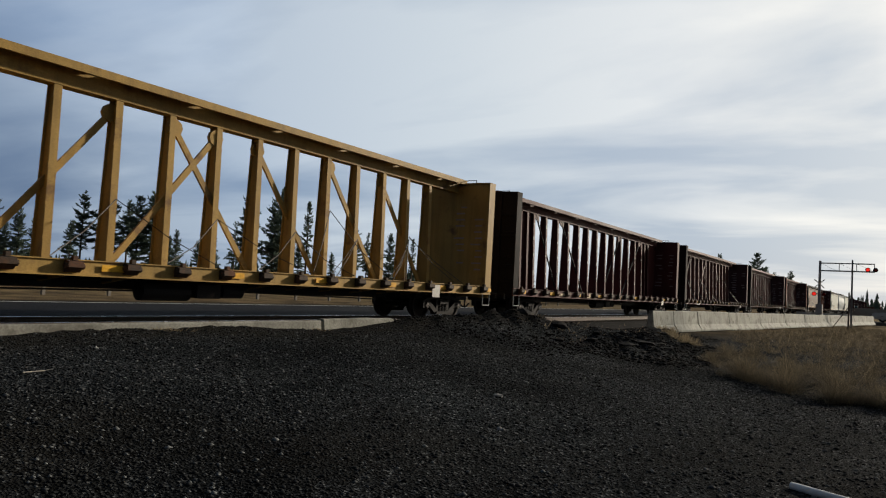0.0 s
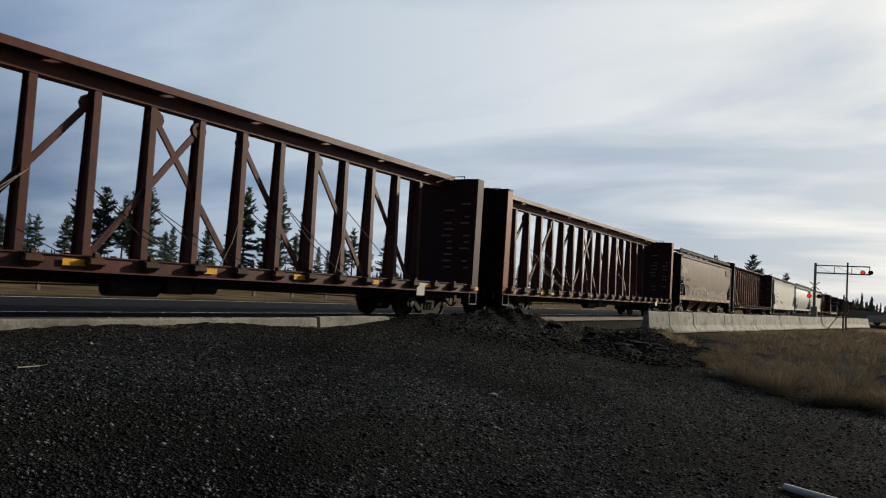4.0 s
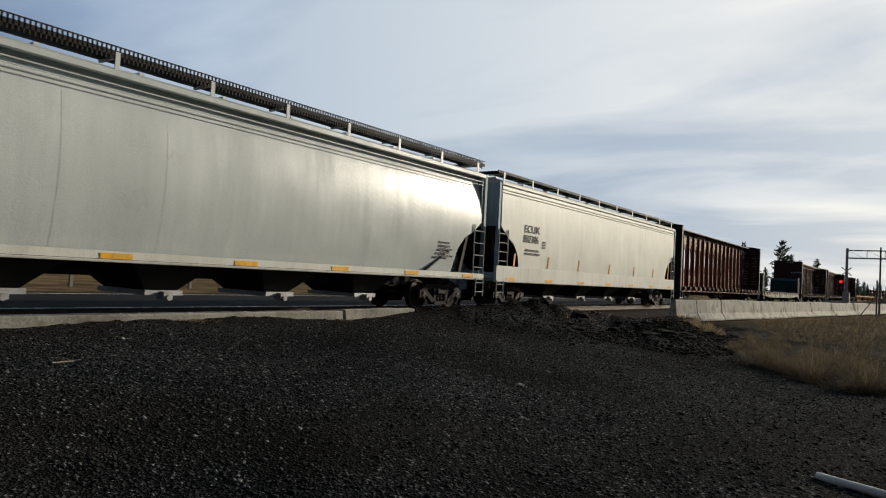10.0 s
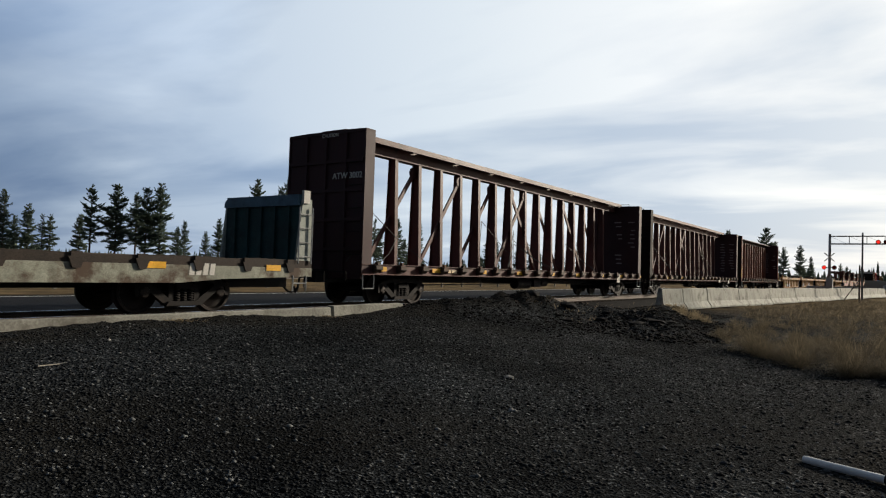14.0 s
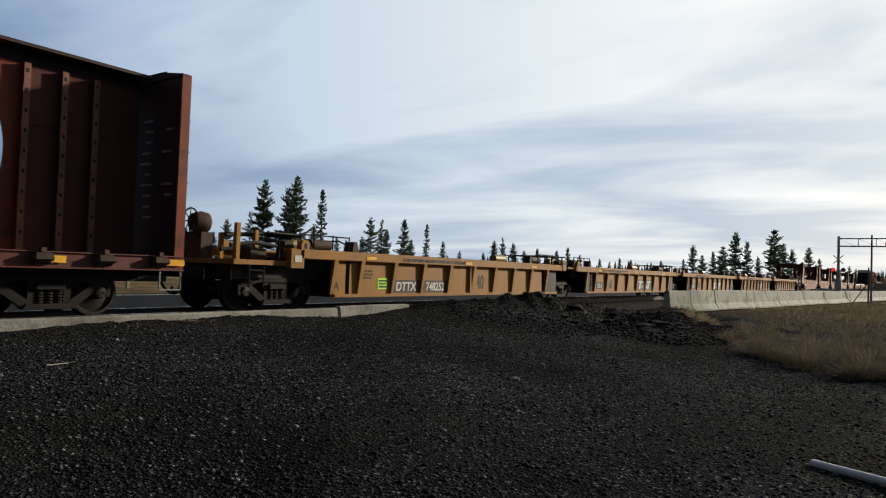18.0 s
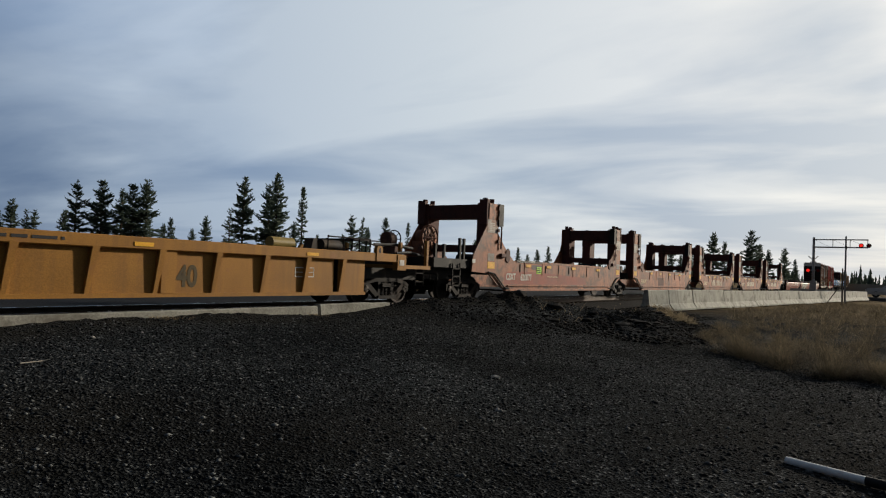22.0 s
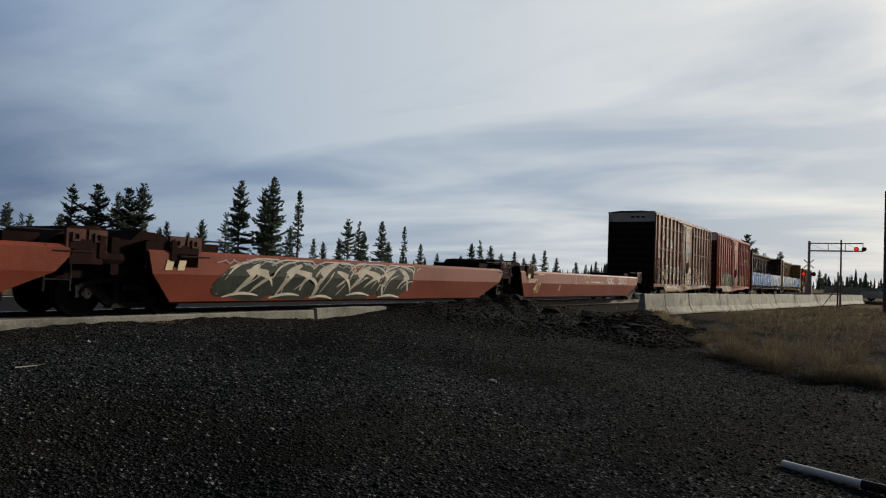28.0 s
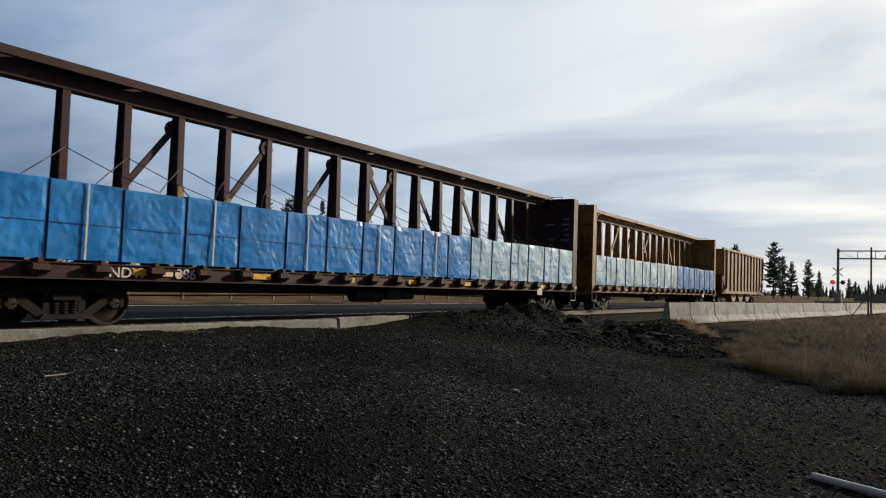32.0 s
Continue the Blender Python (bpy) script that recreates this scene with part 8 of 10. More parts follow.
lettering(car, "NDYX", 0.19, -8.75, 0.93, -1.505, M_WHITE, 1.1)
lettering(car, "38640", 0.2, -7.4, 0.93, -1.505, M_WHITE, 1.1)
load_lumber(590.3, 613.4, P_BLUEWRAP, P_SHEENWRAP, "lumber bundle wrapped in glossy blue plastic sheet", 3)
centerbeam(615.1, 637.2, "dull yellow centre-beam lumber car carrying blue-wrapped lumber", paint("dull_yellow", (0.30, 0.17, 0.05), 0.6, 0.4, (0.12, 0.065, 0.03)), seed=16)
load_lumber(615.1, 637.2, P_SHEENWRAP, P_BLUEWRAP, "lumber bundle in blue plastic sheet, pale sheen in its colour", 4)


def ribbed_hopper(front, rear, label, m):
    L = rear - front
    h = L / 2
    root = new("ribbed_hopper")
    place_car(root, front, rear, label, "railcar")
    for s in (-1, 1):
        bm = bmesh.new()
        ex(bm, [(-h, 4.3), (h, 4.3), (h, 2.4), (h - 1.6, 1.25), (-h + 1.6, 1.25), (-h, 2.4)], "y", s * 1.45, s * 1.40)
        part("side_sheet", bm, m, root)
        bm = bmesh.new()
        for k in range(13):
            x = -h + 0.15 + k * (L - 0.3) / 12
            d = h - abs(x)
            z = max(1.2, 2.4 - d * 0.72)
            bx(bm, x - 0.06, x + 0.06, *sorted((s * 1.45, s * 1.54)), z, 4.28)
        part("side_rib", bm, m, root)
        boxes("chord", m, root, (-h, h, *sorted((s * 1.42, s * 1.55)), 4.25, 4.4), (-h, h, *sorted((s * 1.40, s * 1.52)), 1.02, 1.25))
    bm = bmesh.new()
    for e in (-1, 1):
        ex(bm, [(e * h, 4.3), (e * h, 2.4), (e * (h - 3.0), 0.9), (e * (h - 3.0), 1.0), (e * (h - 0.1), 2.5), (e * (h - 0.1), 4.3)], "y", -1.4, 1.4)
    bx(bm, -h, h, -1.4, 1.4, 4.22, 4.3)
    part("end_sheet", bm, m, root)
    bm = bmesh.new()
    for x in (-2.6, 0, 2.6):
        ex(bm, [(x - 1.3, 1.1), (x + 1.3, 1.1), (x + 0.4, 0.4), (x - 0.4, 0.4)], "y", -1.2, 1.2)
    part("hopper_bay", bm, m, root)
    boxes("center_sill", M_BLACK, root, (-h - 0.3, h + 0.3, -0.2, 0.2, 0.65, 0.95))
    for e in (-1, 1):
        bm = bmesh.new()
        for y in (-1.42, 1.42):
            bx(bm, *sorted((e * (h - 0.03), e * (h - 0.15))), y - 0.06, y + 0.06, 1.0, 4.3)
            bar(bm, (e * (h - 0.1), y, 2.3), (e * (h - 1.5), y, 1.15), 0.1, 0.06)
        part("corner_post", bm, m, root)
        ladder(root, e * (h - 0.35), -1.56, 1.1, 4.2, 0.42, 8, M_TRUCK)
        truck(root, e * (h - 1.75))
        coupler(root, e * (h + 0.6), e)
    return root


ribbed_hopper(639.2, 654.6, "tan ribbed hopper car, last of the train", P_SAGE)

# ---- the ground ----
def smooth(a, b, x):
    x = np.clip((np.asarray(x, float) - a) / (b - a), 0, 1)
    return x * x * (3 - 2 * x)


def bump_at(x, y, cx, cy, rx, ry, h):
    return h * np.exp(-((x - cx) / rx) ** 2 - ((y - cy) / ry) ** 2)


def ripple(x, y, s):
    return np.sin(x * 1.7 * s + 0.6 * np.sin(y * 1.1 * s)) * np.sin(y * 2.3 * s + 0.9 * np.sin(x * 0.8 * s + 2))


def ground_z(x, y):
    """The gravel lot, rising to the buried barriers by the track, with a heap of spoil, then flat land."""
    x, y = np.asarray(x, float), np.asarray(y, float)
    left = 1 - smooth(11.5, 19, x)
    z = -0.36 + ((0.50 + 0.04 * smooth(2, 6, x)) * left + 0.10 * (1 - left)) * smooth(1.5, 8.9, y)
    z = z + 0.02 * ripple(x, y, 0.8) + 0.012 * ripple(x + 3, y, 2.3)
    heap = bump_at(x, y, 16.2, 8.5, 1.8, 1.2, 0.56) + bump_at(x, y, 13.2, 8.5, 1.8, 1.0, 0.24) + bump_at(x, y, 18.6, 7.6, 1.8, 1.3, 0.30)
    heap = heap + bump_at(x, y, 22.0, 7.2, 2.5, 1.3, 0.22) + bump_at(x, y, 25.2, 7.6, 1.3, 1.0, 0.22) + bump_at(x, y, 20, 5.6, 3.5, 1.0, 0.10)
    heap = heap * (1 + 0.16 * ripple(x * 1.7, y * 1.7, 1.9) + 0.07 * ripple(x + 0.3 * y, y, 4.3) + 0.03 * ripple(x, y + 0.5 * x, 8.7))
    heap = heap + (bump_at(x, y, 18.0, 5.6, 2.6, 1.2, 0.20) + bump_at(x, y, 15.4, 4.5, 1.3, 0.8, 0.12) + bump_at(x, y, 13.6, 3.5, 0.9, 0.6, 0.07)) * (1 + 0.5 * ripple(x * 1.3, y * 1.3, 3.1))
    rim = bump_at(x, y, 4.9, 8.8, 0.9, 0.6, 0.045) + bump_at(x, y, 6.9, 8.8, 0.8, 0.6, 0.05) - bump_at(x, y, 9.0, 8.8, 1.0, 0.7, 0.045)
    z = z + heap + rim * (1 + 0.5 * ripple(x * 2.0, y, 5.1))
    far = smooth(9.3, 10.2, y)
    z = z * (1 - far) + -0.46 * far
    z = z + 0.16 * smooth(15.2, 16.5, y)
    z = z + 0.35 * smooth(28, 60, y) * 0.5
    return z


def axis_lines(lo, hi, step, out):
    a = list(np.arange(lo, hi, step))
    d, x = step, hi
    while x < out:
        a.append(x)
        d *= 1.28
        x += d
    a.append(out)
    d, x = step, lo
    low = []
    while x > -out:
        d *= 1.28
        x -= d
        low.append(max(x, -out))
    return np.array(low[::-1] + a)


def sheet(name, xs, ys, zf, material):
    X, Y = np.meshgrid(xs, ys, indexing="ij")
    Z = zf(X, Y)
    nx, ny = X.shape
    me = bpy.data.meshes.new(name)
    idx = np.arange(nx * ny).reshape(nx, ny)
    f = np.stack([idx[:-1, :-1], idx[1:, :-1], idx[1:, 1:], idx[:-1, 1:]], -1).reshape(-1, 4)
    me.from_pydata(np.stack([X, Y, Z], -1).reshape(-1, 3).tolist(), [], f.tolist())
    me.materials.append(material)
    me.shade_smooth()
    return new(name, me)


def gravel_material():
    m = bpy.data.materials.new("cinder_gravel")
    m.use_nodes = True
    t = m.node_tree
    n = t.nodes
    b = n["Principled BSDF"]
    geo = n.new("ShaderNodeNewGeometry")
    vor = n.new("ShaderNodeTexVoronoi")
    vor.inputs["Scale"].default_value = 46
    link(t, geo, "Position", vor, "Vector")
    small = n.new("ShaderNodeTexVoronoi")
    small.inputs["Scale"].default_value = 110
    link(t, geo, "Position", small, "Vector")
    ramp = n.new("ShaderNodeValToRGB")
    e = ramp.color_ramp.elements
    e[0].position, e[0].color = 0.0, (0.0055, 0.0066, 0.0076, 1)
    e[1].position, e[1].color = 1.0, (0.17, 0.18, 0.185, 1)
    for p, c in ((0.55, (0.0145, 0.0165, 0.0180, 1)), (0.93, (0.046, 0.050, 0.053, 1))):
        k = e.new(p)
        k.color = c
    sep = n.new("ShaderNodeSeparateColor")
    link(t, vor, "Color", sep, 0)
    link(t, sep, 0, ramp, 0)
    patch = n.new("ShaderNodeTexNoise")
    patch.inputs["Scale"].default_value, patch.inputs["Detail"].default_value = 0.35, 6
    link(t, geo, "Position", patch, "Vector")
    pr = n.new("ShaderNodeMapRange")
    pr.inputs[1].default_value, pr.inputs[2].default_value, pr.inputs[3].default_value, pr.inputs[4].default_value = 0.35, 0.68, 0.42, 1.40
    link(t, patch, 0, pr, 0)
    mul = n.new("ShaderNodeMix")
    mul.data_type, mul.blend_type = "RGBA", "MULTIPLY"
    mul.inputs[0].default_value = 1
    link(t, ramp, 0, mul, 6)
    link(t, pr, 0, mul, 7)
    # brownish earth in patches, and dry grass far off
    brown = n.new("ShaderNodeMix")
    brown.data_type = "RGBA"
    brown.inputs[7].default_value = (0.021, 0.0185, 0.0145, 1)
    p2 = n.new("ShaderNodeTexNoise")
    p2.inputs["Scale"].default_value, p2.inputs["Detail"].default_value = 0.22, 7
    link(t, geo, "Position", p2, "Vector")
    q2 = n.new("ShaderNodeMapRange")
    q2.inputs[1].default_value, q2.inputs[2].default_value, q2.inputs[4].default_value = 0.46, 0.70, 0.75
    link(t, p2, 0, q2, 0)
    sx = n.new("ShaderNodeSeparateXYZ")
    link(t, geo, "Position", sx, 0)

    def calc(op, a, b):
        k = n.new("ShaderNodeMath")
        k.operation = op
        for i, v in enumerate((a, b)):
            if isinstance(v, (int, float)):
                k.inputs[i].default_value = v
            else:
                t.links.new(v, k.inputs[i])
        return k.outputs[0]

    def ease(v, a, b, lo=0.0, hi=1.0):
        k = n.new("ShaderNodeMapRange")
        k.interpolation_type = "SMOOTHSTEP"
        for i, q in enumerate((a, b, lo, hi)):
            k.inputs[i + 1].default_value = q
        t.links.new(v, k.inputs[0])
        return k.outputs[0]
    # an old wheel track of packed dark fines runs away over the lot; the side beyond it is earthier, and bare soil lies along the barriers
    across = calc("ADD", calc("SUBTRACT", sx.outputs[1], calc("MULTIPLY", sx.outputs[0], 0.93)), calc("MULTIPLY", calc("SUBTRACT", patch.outputs[0], 0.5), 3.0))
    packed = calc("MULTIPLY", ease(across, -1.1, -0.3), ease(across, 0.0, 0.9, 1.0, 0.0))
    earthy = calc("MAXIMUM", calc("MULTIPLY", q2.outputs[0], ease(across, -2.5, 2.0, 0.5, 1.0)), ease(calc("ADD", sx.outputs[1], calc("MULTIPLY", p2.outputs[0], 1.6)), 8.0, 9.1, 0.0, 0.75))
    t.links.new(earthy, brown.inputs[0])
    worn = n.new("ShaderNodeMix")
    worn.data_type, worn.blend_type = "RGBA", "MULTIPLY"
    worn.inputs[7].default_value = (0.64, 0.65, 0.67, 1)
    t.links.new(calc("MULTIPLY", packed, 0.85), worn.inputs[0])
    link(t, mul, 2, worn, 6)
    link(t, worn, 2, brown, 6)
    g1 = n.new("ShaderNodeMapRange")
    g1.inputs[1].default_value, g1.inputs[2].default_value = 25.5, 27.5
    link(t, sx, 1, g1, 0)
    g2 = n.new("ShaderNodeMapRange")
    g2.inputs[1].default_value, g2.inputs[2].default_value = 26.0, 40.0
    link(t, sx, 0, g2, 0)
    gm = n.new("ShaderNodeMath")
    gm.operation = "MAXIMUM"
    link(t, g1, 0, gm, 0)
    link(t, g2, 0, gm, 1)
    gn = n.new("ShaderNodeTexNoise")
    gn.inputs["Scale"].default_value, gn.inputs["Detail"].default_value = 0.5, 8
    link(t, geo, "Position", gn, "Vector")
    gr = n.new("ShaderNodeValToRGB")
    gr.color_ramp.elements[0].position, gr.color_ramp.elements[0].color = 0.35, (0.085, 0.065, 0.040, 1)
    gr.color_ramp.elements[1].position, gr.color_ramp.elements[1].color = 0.7, (0.24, 0.175, 0.095, 1)
    link(t, gn, 0, gr, 0)
    gmix = n.new("ShaderNodeMix")
    gmix.data_type = "RGBA"
    link(t, gm, 0, gmix, 0)
    link(t, brown, 2, gmix, 6)
    link(t, gr, 0, gmix, 7)
    link(t, gmix, 2, b, "Base Color")
    b.inputs["Roughness"].default_value = 1.0
    b.inputs["Specular IOR Level"].default_value = 0.012
    bp = n.new("ShaderNodeBump")
    bp.inputs["Strength"].default_value, bp.inputs["Distance"].default_value = 1.0, 0.022
    link(t, vor, "Distance", bp, "Height")
    bp2 = n.new("ShaderNodeBump")
    bp2.inputs["Strength"].default_value, bp2.inputs["Distance"].default_value = 0.5, 0.006
    link(t, small, "Distance", bp2, "Height")
    link(t, bp, 0, bp2, "Normal")
    link(t, bp2, 0, b, "Normal")
    return m


GRAVEL = gravel_material()
gx = axis_lines(-2, 36, 0.14, 4000)
gy = axis_lines(-6, 17, 0.14, 4000)
ground = sheet("ground", gx, gy, ground_z, GRAVEL)
tagged(ground, "dark cinder gravel lot running into dry grassland", "ground", kind="structure")


def scatter(name, material, n, region, size, seed, label, sides=7, squash=0.6, sink=0.35, bias=1.0):
    """Many small stones in one mesh, lying on the ground."""
    r = np.random.RandomState(seed)
    x0, x1, y0, y1 = region
    x = x0 + (x1 - x0) * r.rand(n) ** bias
    y = y0 + (y1 - y0) * r.rand(n)
    s = size[0] + (size[1] - size[0]) * r.rand(n) ** 3.0
    base = np.array([(1, 0, 0), (0.3, 0.95, 0.1), (-0.8, 0.55, -0.1), (-0.75, -0.6, 0.1), (0.35, -0.9, 0), (0.1, 0.1, 1), (-0.1, 0, -0.8)])
    faces = np.array([(0, 1, 5), (1, 2, 5), (2, 3, 5), (3, 4, 5), (4, 0, 5), (1, 0, 6), (2, 1, 6), (3, 2, 6), (4, 3, 6), (0, 4, 6)])
    v = base[None] * (1 + 0.5 * (r.rand(n, 7, 3) - 0.5)) * s[:, None, None]
    v[:, :, 2] *= squash
    a = r.rand(n) * 6.283
    c, sn = np.cos(a)[:, None], np.sin(a)[:, None]
    vx = v[:, :, 0] * c - v[:, :, 1] * sn + x[:, None]
    vy = v[:, :, 0] * sn + v[:, :, 1] * c + y[:, None]
    vz = v[:, :, 2] + (ground_z(x, y) + s * squash * sink)[:, None]
    verts = np.stack([vx, vy, vz], -1).reshape(-1, 3)
    f = (faces[None] + 7 * np.arange(n)[:, None, None]).reshape(-1, 3)
    me = bpy.data.meshes.new(name)
    me.vertices.add(len(verts))
    me.vertices.foreach_set("co", verts.ravel())
    me.loops.add(f.size)
    me.loops.foreach_set("vertex_index", f.ravel().astype(np.int32))
    me.polygons.add(len(f))
    me.polygons.foreach_set("loop_start", np.arange(0, f.size, 3, dtype=np.int32))
    me.update(calc_edges=True)
    me.materials.append(material)
    ob = new(name, me)
    return tagged(ob, label, "gravel", kind="stuff")


def stone_material(name, lo, mid, hi):
    m = bpy.data.materials.new(name)
    m.use_nodes = True
    t = m.node_tree
    n = t.nodes
    b = n["Principled BSDF"]
    geo = n.new("ShaderNodeNewGeometry")
    ramp = n.new("ShaderNodeValToRGB")
    e = ramp.color_ramp.elements
    e[0].position, e[0].color = 0, (*lo, 1)
    e[1].position, e[1].color = 1, (*hi, 1)
    k = e.new(0.85)
    k.color = (*mid, 1)
    link(t, geo, "Random Per Island", ramp, 0)
    noise_n = n.new("ShaderNodeTexNoise")
    noise_n.inputs["Scale"].default_value = 60
    link(t, geo, "Position", noise_n, "Vector")
    bp = n.new("ShaderNodeBump")
    bp.inputs["Strength"].default_value, bp.inputs["Distance"].default_value = 0.4, 0.01
    link(t, noise_n, 0, bp, "Height")
    link(t, bp, 0, b, "Normal")
    link(t, ramp, 0, b, "Base Color")
    b.inputs["Roughness"].default_value = 0.85
    b.inputs["Specular IOR Level"].default_value = 0.06
    return m


STONE = stone_material("loose_stone", (0.0072, 0.0080, 0.0089), (0.026, 0.0275, 0.0285), (0.155, 0.162, 0.163))
ROCK = stone_material("spoil_rock", (0.003, 0.003, 0.0033), (0.0065, 0.0063, 0.0063), (0.03, 0.029, 0.028))
scatter("loose_gravel", STONE, 60000, (2.0, 16, -1.0, 8.8), (0.005, 0.022), 3, "loose dark cinder stones with pale chips", bias=1.25, sink=0.1)
scatter("loose_gravel", STONE, 7000, (2.5, 14, -1.0, 8.6), (0.010, 0.034), 8, "larger loose cinder stones", bias=1.2, sink=0.15)
scatter("loose_gravel", STONE, 9000, (14, 30, -3, 8.0), (0.010, 0.03), 4, "loose dark cinder stones", sink=0.1)
scatter("spoil_clods", ROCK, 5000, (13.2, 21.5, 3.4, 6.2), (0.008, 0.06), 6, "dark rock and earth clods at the foot of the heap")
scatter("spoil_clods", ROCK, 9000, (11.3, 26.5, 5.2, 9.2), (0.006, 0.045), 5, "dark rock and earth clods of a spoil heap")


def boulder(x, y, s, seed, flat=0.6, tone=ROCK):
    rnd = random.Random(seed)
    bm = bmesh.new()
    bmesh.ops.create_icosphere(bm, subdivisions=1, radius=1)
    for v in bm.verts:
        q = noise.noise(v.co * 1.3 + Vector((seed * 3.1, 0, 0)))
        v.co *= 1 + 0.6 * q + rnd.uniform(-0.12, 0.12)
        v.co.x *= s * rnd.uniform(0.97, 1.03) * 1.25
        v.co.y *= s
        v.co.z *= s * flat
    me = mesh_of(bm, tone)
    ob = new("rock", me)
    ob.matrix_basis = pose(x, y, float(ground_z(x, y)) + s * flat * 0.25, 0, 0, rnd.uniform(0, 180))
    return tagged(ob, "dark angular rock in the spoil heap", "rock", "rocks of the spoil heap")


for k, (x, y, s) in enumerate(((14.9, 6.6, 0.12), (15.8, 6.2, 0.13), (17.2, 6.6, 0.13), (18.3, 6.3, 0.15), (16.6, 7.4, 0.17), (16.2, 8.3, 0.24), (22.3, 6.3, 0.14), (23.6, 6.9, 0.16), (25.2, 7.0, 0.16))):
    boulder(x, y, s, k + 1)
for k, (x, y, s) in enumerate(((15.2, 5.1, 0.20), (15.9, 4.9, 0.17), (16.6, 5.3, 0.24), (17.4, 5.0, 0.16), (14.7, 4.6, 0.13), (16.2, 4.5, 0.15), (18.2, 5.6, 0.2), (14.2, 4.1, 0.10))):
    boulder(x, y, s, k + 20, 0.34)
for k in range(18):
    rnd = random.Random(k + 300)
    boulder(rnd.uniform(13, 25), rnd.uniform(5.0, 8.6), rnd.uniform(0.05, 0.13), k + 40, 0.5)

# ---- track, road and crossing ----
bm = bmesh.new()
ex(bm, [(10.3, -0.5), (11.5, -0.21), (15.4, -0.21), (16.6, -0.5)], "x", -200, 900)
bed = part("ballast_bed", bm, surface("ballast", (0.015, 0.0142, 0.0138), 0.9, 0, 0.5, 0.8, (0.010, 0.0095, 0.009), 0.4, 2.0, bump=0.9, bscale=22, spec=0.03, world_space=True), None)
tagged(bed, "grey-brown crushed stone ballast bed", "track bed", kind="structure")
for y in (-0.755, 0.755):
    bm = bmesh.new()
    yc = TRACK_Y + y
    ex(bm, [(yc - 0.07, -0.172), (yc + 0.07, -0.172), (yc + 0.07, -0.16), (yc + 0.012, -0.14), (yc + 0.012, -0.05), (yc + 0.035, -0.035), (yc + 0.035, -0.004), (yc - 0.035, -0.004), (yc - 0.035, -0.035), (yc - 0.012, -0.05), (yc - 0.012, -0.14), (yc - 0.07, -0.16)], "x", -200, 900)
    rail = part("rail", bm, M_RAIL, None)
    tagged(rail, "steel rail with a polished running surface", "rail", "rails", "structure")
    bm = bmesh.new()
    bx(bm, -200, 900, yc - 0.03, yc + 0.03, -0.004, 0.0)
    part("railhead", bm, M_RAILTOP, rail)
bm = bmesh.new()
bx(bm, -0.115, 0.115, -1.3, 1.3, -0.09, 0.0)
tie = mesh_of(bm, surface("tie_wood", (0.028, 0.022, 0.018), 0.9, 0, 0.4, 4, spec=0.05))
for k in range(110):
    o = shared("tie", tie, bed, pose(-2 + k * 0.52, TRACK_Y, -0.172))

bm = bmesh.new()
bx(bm, -400, 83.9, 17.0, 25.2, -0.6, -0.27)
road = part("road", bm, surface("asphalt", (0.016, 0.0165, 0.018), 0.95, 0, 0.25, 0.4, (0.022, 0.022, 0.023), 0.3, 0.6, bump=0.3, bscale=60, spec=0.05, world_space=True), None)
tagged(road, "dark asphalt road beyond the track", "road", kind="structure")
bm = bmesh.new()
bx(bm, -400, 83.9, 24.6, 24.75, -0.27, -0.266)
part("edge_line", bm, surface("road_paint", (0.55, 0.55, 0.52), 0.7), road, "worn white edge line")
bm = bmesh.new()
ex(bm, [(83.0, -0.6), (84.5, -0.06), (95.5, -0.06), (97.0, -0.6)], "y", -70, 11.4)
cross = part("crossing_road", bm, MATS["asphalt"], None)
tagged(cross, "asphalt road leading to the level crossing", "road", kind="structure")
bm = bmesh.new()
for k in range(16):
    x = 84.0
    bx(bm, x - 0.06, x + 0.06, -50 + k * 3.8, -50 + k * 3.8 + 0.15, -0.3, 0.62)
bx(bm, 83.86, 83.94, -52, 9.5, 0.32, 0.62)
rl = part("guard_rail", bm, M_GALV, None)
tagged(rl, "galvanised guard rail along the crossing road", "guard rail", kind="structure")


# ---- concrete barriers ----
def barrier(p, q, z, h=0.84, lean=0.0, concrete=None):
    """One precast road barrier from p to q, its foot at z."""
    p, q = Vector((*p, 0)), Vector((*q, 0))
    L = (q - p).length - 0.08
    bm = bmesh.new()
    prof = [(-0.31, 0), (-0.31, 0.07), (-0.15, 0.30), (-0.085, h - 0.02), (-0.065, h), (0.065, h), (0.085, h - 0.02), (0.15, 0.30), (0.31, 0.07), (0.31, 0)]
    n = 6
    rings = []
    rnd = random.Random(int(p.x * 10))
    for i in range(n + 1):
        x = -L / 2 + L * i / n
        rings.append([bm.verts.new((x, a + rnd.uniform(-0.004, 0.004), b + (rnd.uniform(-0.008, 0.008) if b > 0.5 else 0))) for a, b in prof])
    for a, b in zip(rings, rings[1:]):
        for i in range(len(prof)):
            j = (i + 1) % len(prof)
            bm.faces.new((a[i], a[j], b[j], b[i]))
    bm.faces.new(rings[0][::-1])
    bm.faces.new(rings[-1])
    ob = new("concrete_barrier", mesh_of(bm, concrete or M_CONCRETE))
    d = q - p
    m = (p + q) / 2
    ob.matrix_basis = pose(m.x, m.y, z, lean, 0, math.degrees(math.atan2(d.y, d.x)))
    return ob


